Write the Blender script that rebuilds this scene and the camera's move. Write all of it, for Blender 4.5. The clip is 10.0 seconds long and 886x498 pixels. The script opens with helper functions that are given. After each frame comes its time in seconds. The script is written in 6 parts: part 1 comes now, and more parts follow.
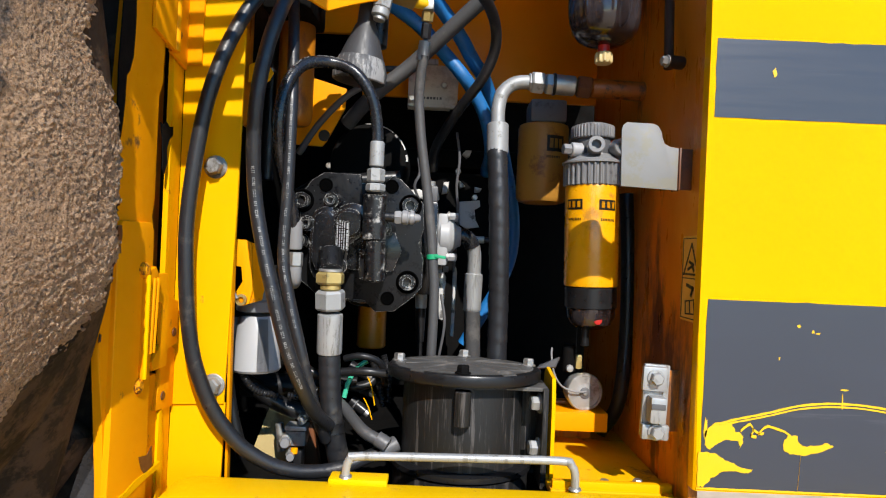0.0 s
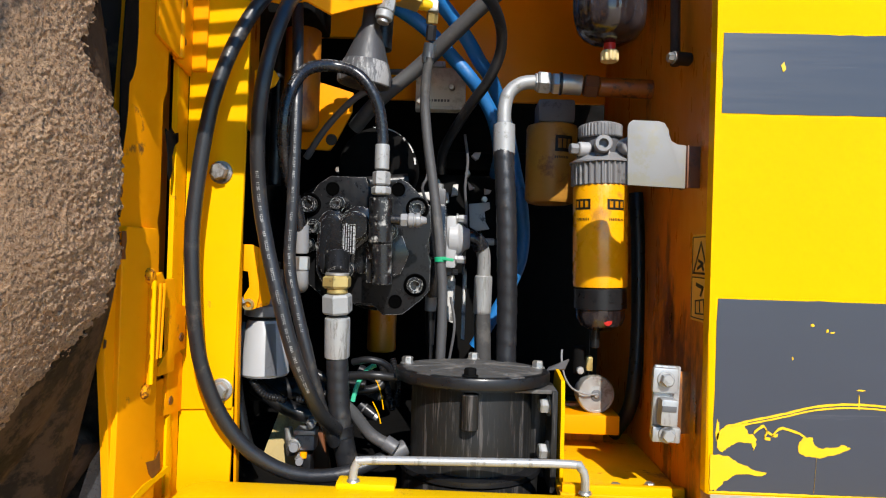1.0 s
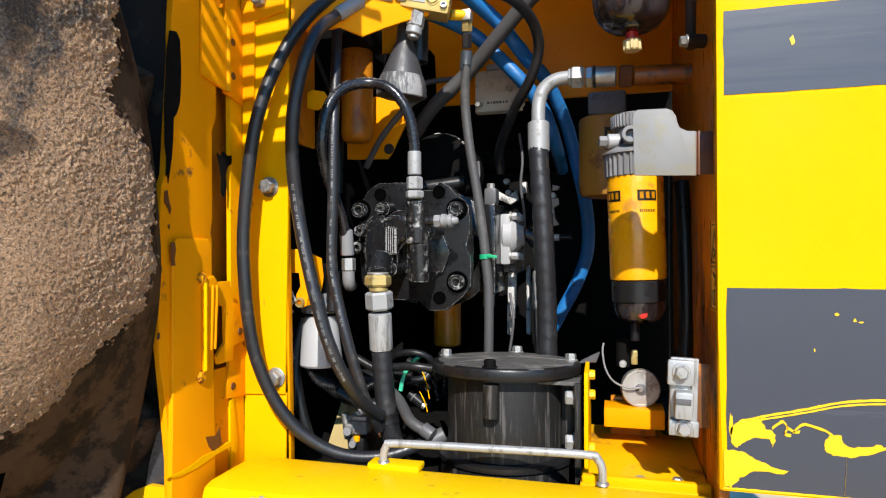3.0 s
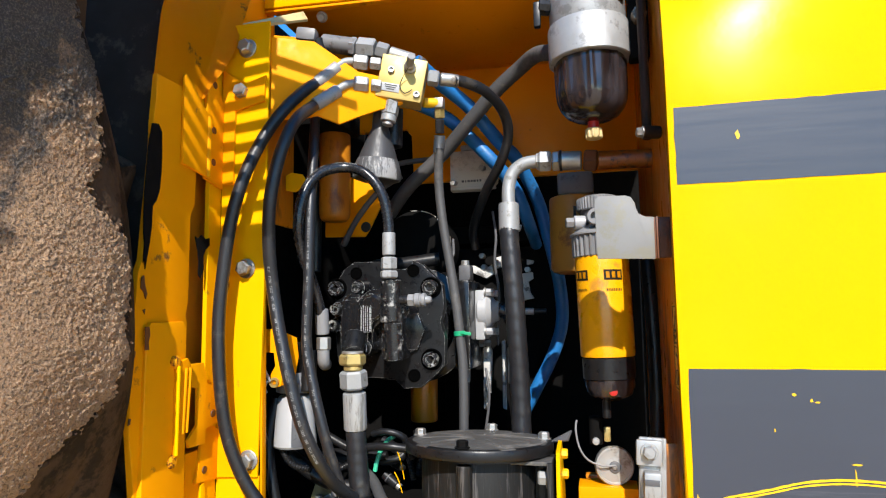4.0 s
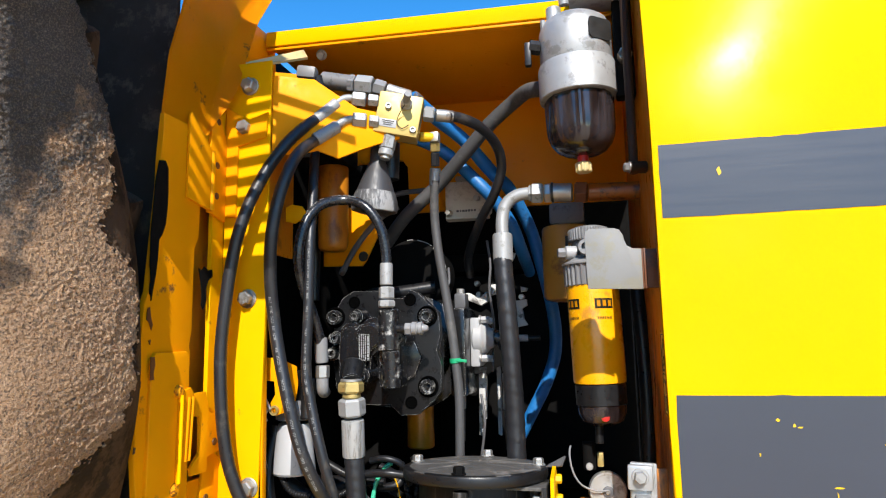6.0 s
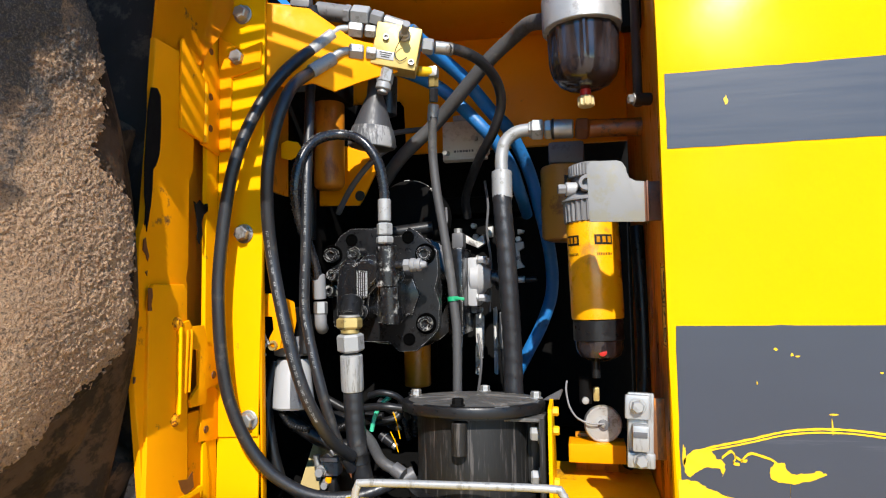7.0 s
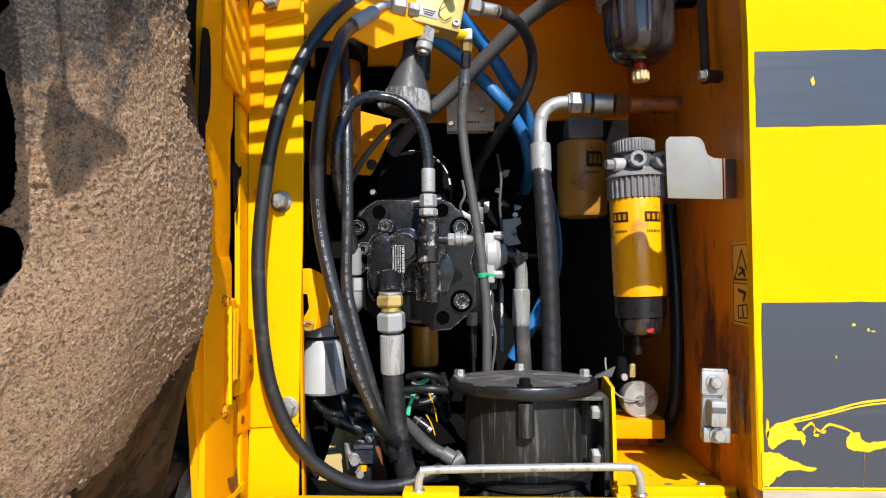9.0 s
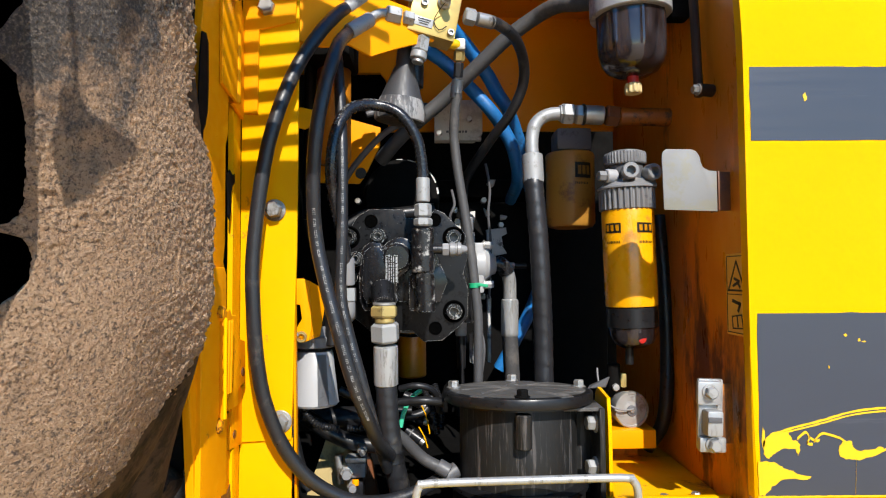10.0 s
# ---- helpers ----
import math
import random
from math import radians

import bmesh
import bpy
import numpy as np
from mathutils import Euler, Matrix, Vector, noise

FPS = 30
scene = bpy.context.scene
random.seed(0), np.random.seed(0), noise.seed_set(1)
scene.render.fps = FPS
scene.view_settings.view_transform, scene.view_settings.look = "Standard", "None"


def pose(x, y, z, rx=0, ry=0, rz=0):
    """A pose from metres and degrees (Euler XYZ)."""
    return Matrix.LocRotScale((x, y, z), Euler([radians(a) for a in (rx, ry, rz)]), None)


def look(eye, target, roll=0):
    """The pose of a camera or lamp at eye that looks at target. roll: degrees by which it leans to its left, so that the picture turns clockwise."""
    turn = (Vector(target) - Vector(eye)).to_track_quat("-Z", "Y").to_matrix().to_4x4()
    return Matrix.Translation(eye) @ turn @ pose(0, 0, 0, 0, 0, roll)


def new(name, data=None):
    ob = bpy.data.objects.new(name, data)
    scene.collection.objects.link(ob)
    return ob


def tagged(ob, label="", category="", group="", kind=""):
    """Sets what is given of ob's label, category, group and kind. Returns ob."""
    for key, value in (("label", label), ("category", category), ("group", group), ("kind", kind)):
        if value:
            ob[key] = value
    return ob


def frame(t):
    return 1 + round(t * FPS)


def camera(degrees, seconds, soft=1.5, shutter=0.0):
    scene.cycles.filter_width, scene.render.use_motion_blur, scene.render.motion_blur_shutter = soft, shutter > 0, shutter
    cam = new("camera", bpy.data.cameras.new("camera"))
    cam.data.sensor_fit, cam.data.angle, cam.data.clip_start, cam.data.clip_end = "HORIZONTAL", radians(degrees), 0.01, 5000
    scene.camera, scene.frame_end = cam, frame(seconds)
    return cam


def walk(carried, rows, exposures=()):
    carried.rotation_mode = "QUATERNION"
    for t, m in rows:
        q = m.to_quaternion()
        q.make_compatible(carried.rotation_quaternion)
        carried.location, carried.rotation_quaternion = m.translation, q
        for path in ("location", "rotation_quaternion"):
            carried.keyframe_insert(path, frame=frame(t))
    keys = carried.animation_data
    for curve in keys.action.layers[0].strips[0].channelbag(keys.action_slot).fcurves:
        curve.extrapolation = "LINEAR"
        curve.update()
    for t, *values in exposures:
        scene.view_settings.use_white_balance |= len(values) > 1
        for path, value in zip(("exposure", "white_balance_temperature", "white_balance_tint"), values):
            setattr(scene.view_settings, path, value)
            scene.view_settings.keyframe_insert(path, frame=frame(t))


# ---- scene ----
cam = camera(70.3, 10.0, soft=1.15)
METRES, EYE, TILT, LEAN, TURN = 0.72, 1.1, 0.0, -2.5, 0.0
ROWS = [
    (0.0, 0.0, 0.0, 0.0, 0.0, 0.0, -0.0),
    (0.5, 0.0056, 0.0009, -0.0023, 0.28, 0.28, 0.16),
    (1.0, 0.0248, 0.0085, -0.0028, 1.58, 0.32, 0.74),
    (1.5, 0.1098, 0.0063, -0.0108, 5.06, -0.08, 0.95),
    (2.0, 0.203, -0.0082, -0.0149, 9.84, -0.47, 1.08),
    (3.5, 0.3407, -0.0409, -0.0014, 16.0, 2.44, 2.98),
    (4.0, 0.3565, -0.0603, 0.022, 13.98, 6.34, 3.21),
    (4.5, 0.3741, -0.083, 0.0402, 14.19, 8.6, 4.18),
    (5.0, 0.3696, -0.1004, 0.0401, 13.94, 9.1, 3.88),
    (6.5, 0.3624, -0.1121, 0.0162, 13.2, 7.03, 3.38),
    (7.0, 0.3409, -0.0961, -0.0127, 12.74, 4.32, 3.34),
    (7.5, 0.3135, -0.0848, -0.02, 11.64, 2.72, 3.92),
    (8.0, 0.2076, -0.065, -0.0108, 8.36, 2.18, 4.02),
    (8.5, 0.0534, -0.0507, 0.002, 4.78, 1.4, 3.49),
    (9.0, -0.0643, -0.0655, 0.0075, 2.4, 1.64, 3.01),
    (9.5, -0.1186, -0.0656, 0.0133, 0.28, 1.93, 2.68),
    (10.0, -0.1282, -0.0545, 0.0145, -0.51, 2.28, 2.88),
]
walk(cam, [(t, pose(0, 0, EYE, TILT, LEAN, TURN) @ pose(METRES * x, METRES * y, METRES * z, 90 + pitch, roll, yaw)) for t, x, y, z, yaw, pitch, roll in ROWS],
     exposures=[(0.0, 0.58), (1.0, 0.63), (2.0, 0.70), (3.5, 0.78), (4.5, 0.82), (6.5, 0.82), (7.5, 0.80), (9.0, 0.80), (10.0, 0.68)])

# ---- light ----
SUN_EL, SUN_AZ = 39.3, 15.3          # degrees above the horizon; degrees to the right of straight behind the camera
sun_dir = Vector((math.sin(radians(SUN_AZ)) * math.cos(radians(SUN_EL)), -math.cos(radians(SUN_AZ)) * math.cos(radians(SUN_EL)), math.sin(radians(SUN_EL))))
world = bpy.data.worlds.new("sky")
scene.world = world
world.use_nodes = True
wn = world.node_tree
sky = wn.nodes.new("ShaderNodeTexSky")
sky.sky_type, sky.sun_disc = "NISHITA", False
sky.sun_elevation, sky.sun_rotation = radians(SUN_EL), math.atan2(sun_dir.x, sun_dir.y)
sky.air_density, sky.dust_density, sky.ozone_density = 1.0, 0.0, 3.0
hue = wn.nodes.new("ShaderNodeHueSaturation")
hue.inputs["Saturation"].default_value = 1.36
wn.links.new(sky.outputs[0], hue.inputs["Color"])
wn.links.new(hue.outputs[0], wn.nodes["Background"].inputs[0])
wn.nodes["Background"].inputs[1].default_value = 0.15
lamp = bpy.data.lights.new("sun", "SUN")
lamp.energy, lamp.angle, lamp.color = 4.4, radians(0.4), (1.0, 0.95, 0.88)
sun = new("sun", lamp)
sun.matrix_basis = look(sun_dir * 20, (0, 0, 0))


# ---- materials ----
def nodes_of(name):
    m = bpy.data.materials.new(name)
    m.use_nodes = True
    nt = m.node_tree
    return m, nt, nt.nodes["Principled BSDF"]


def noise_node(nt, scale, detail=4.0, rough=0.6, stretch=(1, 1, 1)):
    tc = nt.nodes.new("ShaderNodeTexCoord")
    mp = nt.nodes.new("ShaderNodeMapping")
    mp.inputs["Scale"].default_value = stretch
    nz = nt.nodes.new("ShaderNodeTexNoise")
    nz.inputs["Scale"].default_value, nz.inputs["Detail"].default_value, nz.inputs["Roughness"].default_value = scale, detail, rough
    nt.links.new(tc.outputs["Object"], mp.inputs[0])
    nt.links.new(mp.outputs[0], nz.inputs["Vector"])
    return nz.outputs["Fac"]


def ramp(nt, src, lo, hi):
    r = nt.nodes.new("ShaderNodeMapRange")
    r.inputs["From Min"].default_value, r.inputs["From Max"].default_value = lo, hi
    nt.links.new(src, r.inputs["Value"])
    return r.outputs[0]


def mix(nt, fac, a, b):
    m = nt.nodes.new("ShaderNodeMix")
    m.data_type = "RGBA"
    for sock, v in ((m.inputs[6], a), (m.inputs[7], b)):
        if isinstance(v, tuple):
            sock.default_value = (*v, 1)
        else:
            nt.links.new(v, sock)
    if isinstance(fac, float):
        m.inputs[0].default_value = fac
    else:
        nt.links.new(fac, m.inputs[0])
    return m.outputs[2]


def bump(nt, bsdf, src, strength, dist):
    b = nt.nodes.new("ShaderNodeBump")
    b.inputs["Strength"].default_value, b.inputs["Distance"].default_value = strength, dist
    nt.links.new(src, b.inputs["Height"])
    prev = bsdf.inputs["Normal"].links
    if prev:
        nt.links.new(prev[0].from_socket, b.inputs["Normal"])
    nt.links.new(b.outputs[0], bsdf.inputs["Normal"])


def surface(name, color, rough=0.5, metal=0.0, vary=0.15, dirt=0.0, dirt_color=(0.10, 0.075, 0.05), grain=60.0, relief=0.15, dist=0.001, coat=0.0, dirt_scale=9.0, stretch=(1, 1, 1), rough_var=0.15, spec=0.5):
    """Base colour with a slow drift, dirt patches with ragged edges, uneven gloss and a fine relief."""
    m, nt, b = nodes_of(name)
    slow = noise_node(nt, 4.0, 3.0)
    fine = noise_node(nt, grain, 5.0, 0.65, stretch)
    dark = tuple(c * (1 - vary) for c in color)
    light = tuple(min(1.0, c * (1 + vary * 0.6)) for c in color)
    col = mix(nt, ramp(nt, slow, 0.3, 0.7), dark, light)
    if dirt > 0:
        d = noise_node(nt, dirt_scale, 8.0, 0.72, stretch)
        mask = ramp(nt, d, 0.64 - dirt * 0.32, 0.71 - dirt * 0.32)
        col = mix(nt, mask, col, dirt_color)
    nt.links.new(col, b.inputs["Base Color"])
    b.inputs["Metallic"].default_value = metal
    b.inputs["Specular IOR Level"].default_value = spec
    nt.links.new(ramp_to(nt, fine, max(0.03, rough - rough_var), min(1, rough + rough_var)), b.inputs["Roughness"])
    b.inputs["Coat Weight"].default_value = coat
    b.inputs["Coat Roughness"].default_value = 0.12
    if relief:
        bump(nt, b, fine, relief, dist)
    return m


def ramp_to(nt, src, lo, hi):
    r = nt.nodes.new("ShaderNodeMapRange")
    r.inputs["From Min"].default_value, r.inputs["From Max"].default_value = 0.3, 0.7
    r.inputs["To Min"].default_value, r.inputs["To Max"].default_value = lo, hi
    nt.links.new(src, r.inputs["Value"])
    return r.outputs[0]


M_PANEL = surface("glossy_yellow_paint", (0.76, 0.395, 0.0008), 0.20, vary=0.03, grain=7.0, relief=0.05, dist=0.004, coat=0.0, spec=0.036, rough_var=0.05)
M_SILL = surface("scratched_yellow_paint", (0.76, 0.465, 0.001), 0.4, spec=0.12, vary=0.05, dirt=0.03, dirt_color=(0.22, 0.13, 0.03), grain=45, relief=0.06, dirt_scale=16)
M_FRAME = surface("orange_yellow_paint", (0.80, 0.385, 0.001), 0.38, spec=0.05, vary=0.06, dirt=0.03, dirt_color=(0.20, 0.10, 0.02), grain=45, relief=0.06, dirt_scale=14)
M_WORN = surface("worn_orange_paint", (0.80, 0.288, 0.001), 0.42, spec=0.06, vary=0.10, dirt=0.09, dirt_color=(0.12, 0.06, 0.02), grain=50, relief=0.10, dirt_scale=12)
M_UPPER = surface("dull_orange_yellow_paint", (0.84, 0.315, 0.0015), 0.42, spec=0.06, vary=0.08, dirt=0.06, dirt_color=(0.30, 0.12, 0.02), grain=45, relief=0.08, dirt_scale=20)
M_STRUT = surface("oily_brown_steel", (0.034, 0.018, 0.010), 0.6, spec=0.15, vary=0.3, dirt=0.3, dirt_color=(0.050, 0.026, 0.014), grain=60, relief=0.15, stretch=(1, 1, 0.2))
# Pale bare metal, also the colour of painted sun patches.
M_PATCH = surface("bare_metal_and_sun_patch", (0.52, 0.51, 0.49), 0.55, metal=0.05, vary=0.2, dirt=0.3, dirt_color=(0.12, 0.115, 0.11), dirt_scale=30, grain=70, relief=0.2)
M_FLAP = surface("grimy_black_plastic", (0.030, 0.032, 0.037), 0.28, vary=0.3, dirt=0.35, dirt_color=(0.07, 0.055, 0.045), grain=60, relief=0.3)
M_PAN = surface("stained_yellow_paint", (0.80, 0.40, 0.002), 0.42, spec=0.12, vary=0.08, dirt=0.20, dirt_color=(0.36, 0.15, 0.02), grain=45, relief=0.08, dirt_scale=13)
# Yellow hood paint turned orange: the shade under the hood is in the colour.
M_HOOD = surface("orange_with_painted_shade", (0.86, 0.295, 0.001), 0.38, spec=0.15, vary=0.06, dirt=0.02, dirt_color=(0.3, 0.11, 0.01), grain=30, relief=0.05)
# Darker orange for the slot's back, with the recess shade in it.
M_INNER = surface("slot_shade_orange", (0.62, 0.20, 0.004), 0.40, vary=0.16, dirt=0.22, dirt_color=(0.06, 0.028, 0.012), grain=30, relief=0.10, dirt_scale=6, stretch=(1, 1, 0.35))
# Soot streaks on an orange darkened to hold the bay's shade.
M_SOOT_SHADE = surface("sooty_shaded_orange_paint", (0.62, 0.20, 0.005), 0.36, vary=0.18, dirt=0.31, dirt_color=(0.13, 0.045, 0.010), grain=30, relief=0.08, dirt_scale=4, stretch=(1, 1, 0.3))
M_OILPIPE = surface("oily_brown_orange_paint", (0.30, 0.085, 0.008), 0.40, vary=0.25, dirt=0.35, dirt_color=(0.07, 0.028, 0.010), grain=50, relief=0.12, dirt_scale=24)
M_LINER = surface("black_liner", (0.042, 0.036, 0.033), 0.85, spec=0.1, vary=0.3, dirt=0.35, dirt_color=(0.085, 0.068, 0.057), grain=40, relief=0.3)
M_ALLOY = surface("bare_alloy", (0.38, 0.385, 0.385), 0.42, metal=0.4, vary=0.14, dirt=0.36, dirt_color=(0.22, 0.215, 0.20), dirt_scale=20, stretch=(4, 4, 0.35), grain=50, relief=0.12)
M_DECAL = surface("grey_stripe_paint", (0.036, 0.041, 0.056), 0.36, vary=0.05, dirt=0.03, dirt_color=(0.062, 0.067, 0.082), dirt_scale=26, grain=90, relief=0.03, stretch=(0.05, 1, 1), coat=0.06, rough_var=0.06)
M_CHIP = surface("exposed_yellow_paint", (0.75, 0.45, 0.003), 0.4, vary=0.05)
M_RUBBER = surface("black_hose_rubber", (0.015, 0.0155, 0.018), 0.40, vary=0.3, dirt=0.22, dirt_color=(0.042, 0.037, 0.033), dirt_scale=24, grain=190, relief=0.36, rough_var=0.14)
M_OILY = surface("oily_hose_rubber", (0.014, 0.0145, 0.017), 0.24, vary=0.3, dirt=0.22, dirt_color=(0.040, 0.038, 0.036), dirt_scale=40, grain=150, relief=0.4, rough_var=0.14)
M_DUSTY = surface("dusty_grey_rubber", (0.055, 0.054, 0.055), 0.6, vary=0.2, dirt=0.3, dirt_color=(0.09, 0.085, 0.08), grain=120, relief=0.3)
M_BLUE = surface("blue_hose_rubber", (0.012, 0.150, 0.42), 0.5, vary=0.2, dirt=0.2, dirt_color=(0.015, 0.07, 0.18), dirt_scale=30, grain=120, relief=0.3)
M_ZINC = surface("zinc_plated_steel", (0.30, 0.305, 0.305), 0.58, metal=0.35, vary=0.14, dirt=0.24, dirt_color=(0.19, 0.185, 0.17), dirt_scale=45, grain=90, relief=0.10)
M_STEEL = surface("dull_steel", (0.42, 0.41, 0.39), 0.48, metal=0.8, vary=0.2, dirt=0.25, dirt_color=(0.16, 0.13, 0.10), grain=60, relief=0.12)
M_GALV = surface("galvanised_plate", (0.20, 0.20, 0.195), 0.60, metal=0.1, vary=0.25, dirt=0.40, dirt_color=(0.205, 0.195, 0.155), dirt_scale=22, grain=18, relief=0.08)
M_BRASS = surface("yellow_passivated_steel", (0.46, 0.35, 0.13), 0.42, metal=0.55, vary=0.18, dirt=0.2, dirt_color=(0.22, 0.17, 0.08), dirt_scale=50, grain=60, relief=0.06)
M_GOLD = surface("pale_gold_block", (0.52, 0.37, 0.11), 0.42, metal=0.4, vary=0.12, dirt=0.12, dirt_color=(0.30, 0.22, 0.08), grain=30, relief=0.06)
M_CAST = surface("black_painted_casting", (0.008, 0.008, 0.009), 0.22, coat=0.05, spec=0.45, rough_var=0.08, vary=0.3, dirt=0.04, dirt_color=(0.25, 0.24, 0.22), grain=90, relief=0.22, dirt_scale=28)
M_FLANGE = surface("dusty_black_casting", (0.0075, 0.0077, 0.0084), 0.34, spec=0.18, coat=0.0, vary=0.3, dirt=0.03, dirt_color=(0.10, 0.097, 0.095), grain=90, relief=0.28, dirt_scale=34)
# Near-black in place of shade: flange holes, bolt seats, inside of the wheel.
M_HOLE_SHADE = surface("painted_hole_shade", (0.0015, 0.0015, 0.0015), 0.9, vary=0.0, relief=0, spec=0.0)
M_SCUFF = surface("chipped_black_paint", (0.008, 0.008, 0.009), 0.30, vary=0.3, dirt=0.26, dirt_color=(0.36, 0.35, 0.33), grain=80, relief=0.3, dirt_scale=40)
M_LID = surface("dusty_black_lid", (0.075, 0.072, 0.068), 0.5, vary=0.2, dirt=0.34, dirt_color=(0.14, 0.13, 0.118), grain=40, relief=0.12, dirt_scale=10)
M_CAN = surface("scuffed_black_steel", (0.012, 0.0118, 0.0115), 0.55, spec=0.3, vary=0.25, dirt=0.34, dirt_color=(0.066, 0.060, 0.057), grain=60, relief=0.10, stretch=(12, 12, 0.6), dirt_scale=9)
# Near-black: the bay's deep shade is put into the colour; soot uses it too.
M_DARK = surface("shade_and_soot_black", (0.0045, 0.0043, 0.0042), 0.85, spec=0.08, vary=0.4, dirt=0.12, dirt_color=(0.007, 0.006, 0.005), grain=40, relief=0.4)
M_PLASTIC = surface("black_plastic", (0.010, 0.010, 0.011), 0.38, spec=0.35, vary=0.2, grain=90, relief=0.1)
M_GREYPL = surface("grey_plastic", (0.15, 0.15, 0.153), 0.5, vary=0.14, dirt=0.3, dirt_color=(0.075, 0.072, 0.068), dirt_scale=30, grain=80, relief=0.15)
M_LIGHTPL = surface("light_grey_casting", (0.20, 0.20, 0.203), 0.45, vary=0.12, dirt=0.25, dirt_color=(0.2, 0.19, 0.18), grain=60, relief=0.15)
M_FILTER = surface("yellow_filter_enamel", (0.82, 0.365, 0.0015), 0.3, vary=0.05, dirt=0.02, dirt_color=(0.45, 0.2, 0.02), grain=30, relief=0.03, coat=0.3)
# Dirty tan enamel, base darkened to hold the shade on this canister.
M_OLDFILT = surface("dirty_tan_enamel_with_shade", (0.42, 0.20, 0.030), 0.4, vary=0.14, dirt=0.3, dirt_color=(0.20, 0.08, 0.02), grain=30, relief=0.06)
M_WHITE = surface("white_enamel", (0.34, 0.34, 0.345), 0.4, vary=0.05, dirt=0.10, dirt_color=(0.4, 0.39, 0.38), grain=40, relief=0.05)
M_GREYBAND = surface("grey_band_enamel", (0.16, 0.165, 0.18), 0.4, vary=0.08, grain=40, relief=0.05)
M_ALU = surface("cast_aluminium", (0.37, 0.37, 0.365), 0.50, metal=0.45, vary=0.18, dirt=0.34, dirt_color=(0.25, 0.245, 0.235), dirt_scale=26, grain=60, relief=0.12)
M_INK = surface("black_ink", (0.015, 0.014, 0.013), 0.5, vary=0.1, relief=0)
M_GREEN = surface("green_plastic", (0.01, 0.30, 0.13), 0.4, vary=0.1, relief=0.05)
M_MINT = surface("mint_wire_sleeve", (0.05, 0.46, 0.27), 0.45, vary=0.1, relief=0.05)
M_LABEL = surface("amber_label_film", (0.85, 0.50, 0.07), 0.45, vary=0.08, dirt=0.15, dirt_color=(0.42, 0.2, 0.03), relief=0.02)
M_CREAM = surface("cream_painted_bracket", (0.52, 0.40, 0.18), 0.5, vary=0.12, dirt=0.2, dirt_color=(0.30, 0.22, 0.1), relief=0.1)
M_BOOT = surface("black_boot_rubber", (0.040, 0.040, 0.043), 0.5, vary=0.25, dirt=0.12, dirt_color=(0.10, 0.10, 0.10), grain=70, relief=0.2, stretch=(3, 3, 0.4), dirt_scale=14)
M_BOOTRIM = surface("scuffed_boot_rubber", (0.060, 0.060, 0.062), 0.5, vary=0.25, dirt=0.42, dirt_color=(0.27, 0.265, 0.26), grain=70, relief=0.3, stretch=(3, 3, 0.3), dirt_scale=16)
# Orange enamel dulled so that the canister's shade is in its colour.
M_ORFILT = surface("shade_dulled_orange_enamel", (0.46, 0.165, 0.008), 0.42, vary=0.14, dirt=0.22, dirt_color=(0.20, 0.07, 0.012), grain=30, relief=0.05, stretch=(1, 1, 0.4))
M_DUSTYAL = surface("dusty_cast_alloy", (0.60, 0.575, 0.51), 0.62, metal=0.05, vary=0.14, dirt=0.3, dirt_color=(0.42, 0.39, 0.33), grain=50, relief=0.2)

M_SCRAPE = surface("scraped_bare_metal", (0.46, 0.45, 0.42), 0.5, metal=0.3, vary=0.25, dirt=0.45, dirt_color=(0.22, 0.20, 0.17), grain=60, relief=0.3, dirt_scale=60, stretch=(0.3, 1, 1))
M_PIN = surface("chipped_pin_paint", (0.72, 0.28, 0.004), 0.5, spec=0.1, vary=0.15, dirt=0.42, dirt_color=(0.12, 0.04, 0.012), grain=60, relief=0.2, dirt_scale=70)
M_RUST = surface("rust_brown_paint", (0.13, 0.04, 0.009), 0.55, vary=0.25, dirt=0.3, dirt_color=(0.06, 0.025, 0.012), relief=0.2)
# Tyre rubber, also the shaded mud of the wall painted as dark brown.
M_RUBTYRE_SHADE = surface("rubber_and_mud_shade", (0.021, 0.0145, 0.010), 0.85, spec=0.12, vary=0.35, dirt=0.6, dirt_color=(0.058, 0.036, 0.022), grain=70, relief=0.5, dirt_scale=14)
M_RED = surface("red_drain_plastic", (0.45, 0.015, 0.01), 0.3, vary=0.1, relief=0.05)
M_TIN = surface("grey_sleeve", (0.085, 0.085, 0.09), 0.5, vary=0.15, grain=80, relief=0.15)
M_SOIL = surface("dry_soil", (0.58, 0.42, 0.265), 0.9, vary=0.2, dirt=0.25, dirt_color=(0.30, 0.215, 0.14), grain=22, relief=0.7, dist=0.01, dirt_scale=1.2)


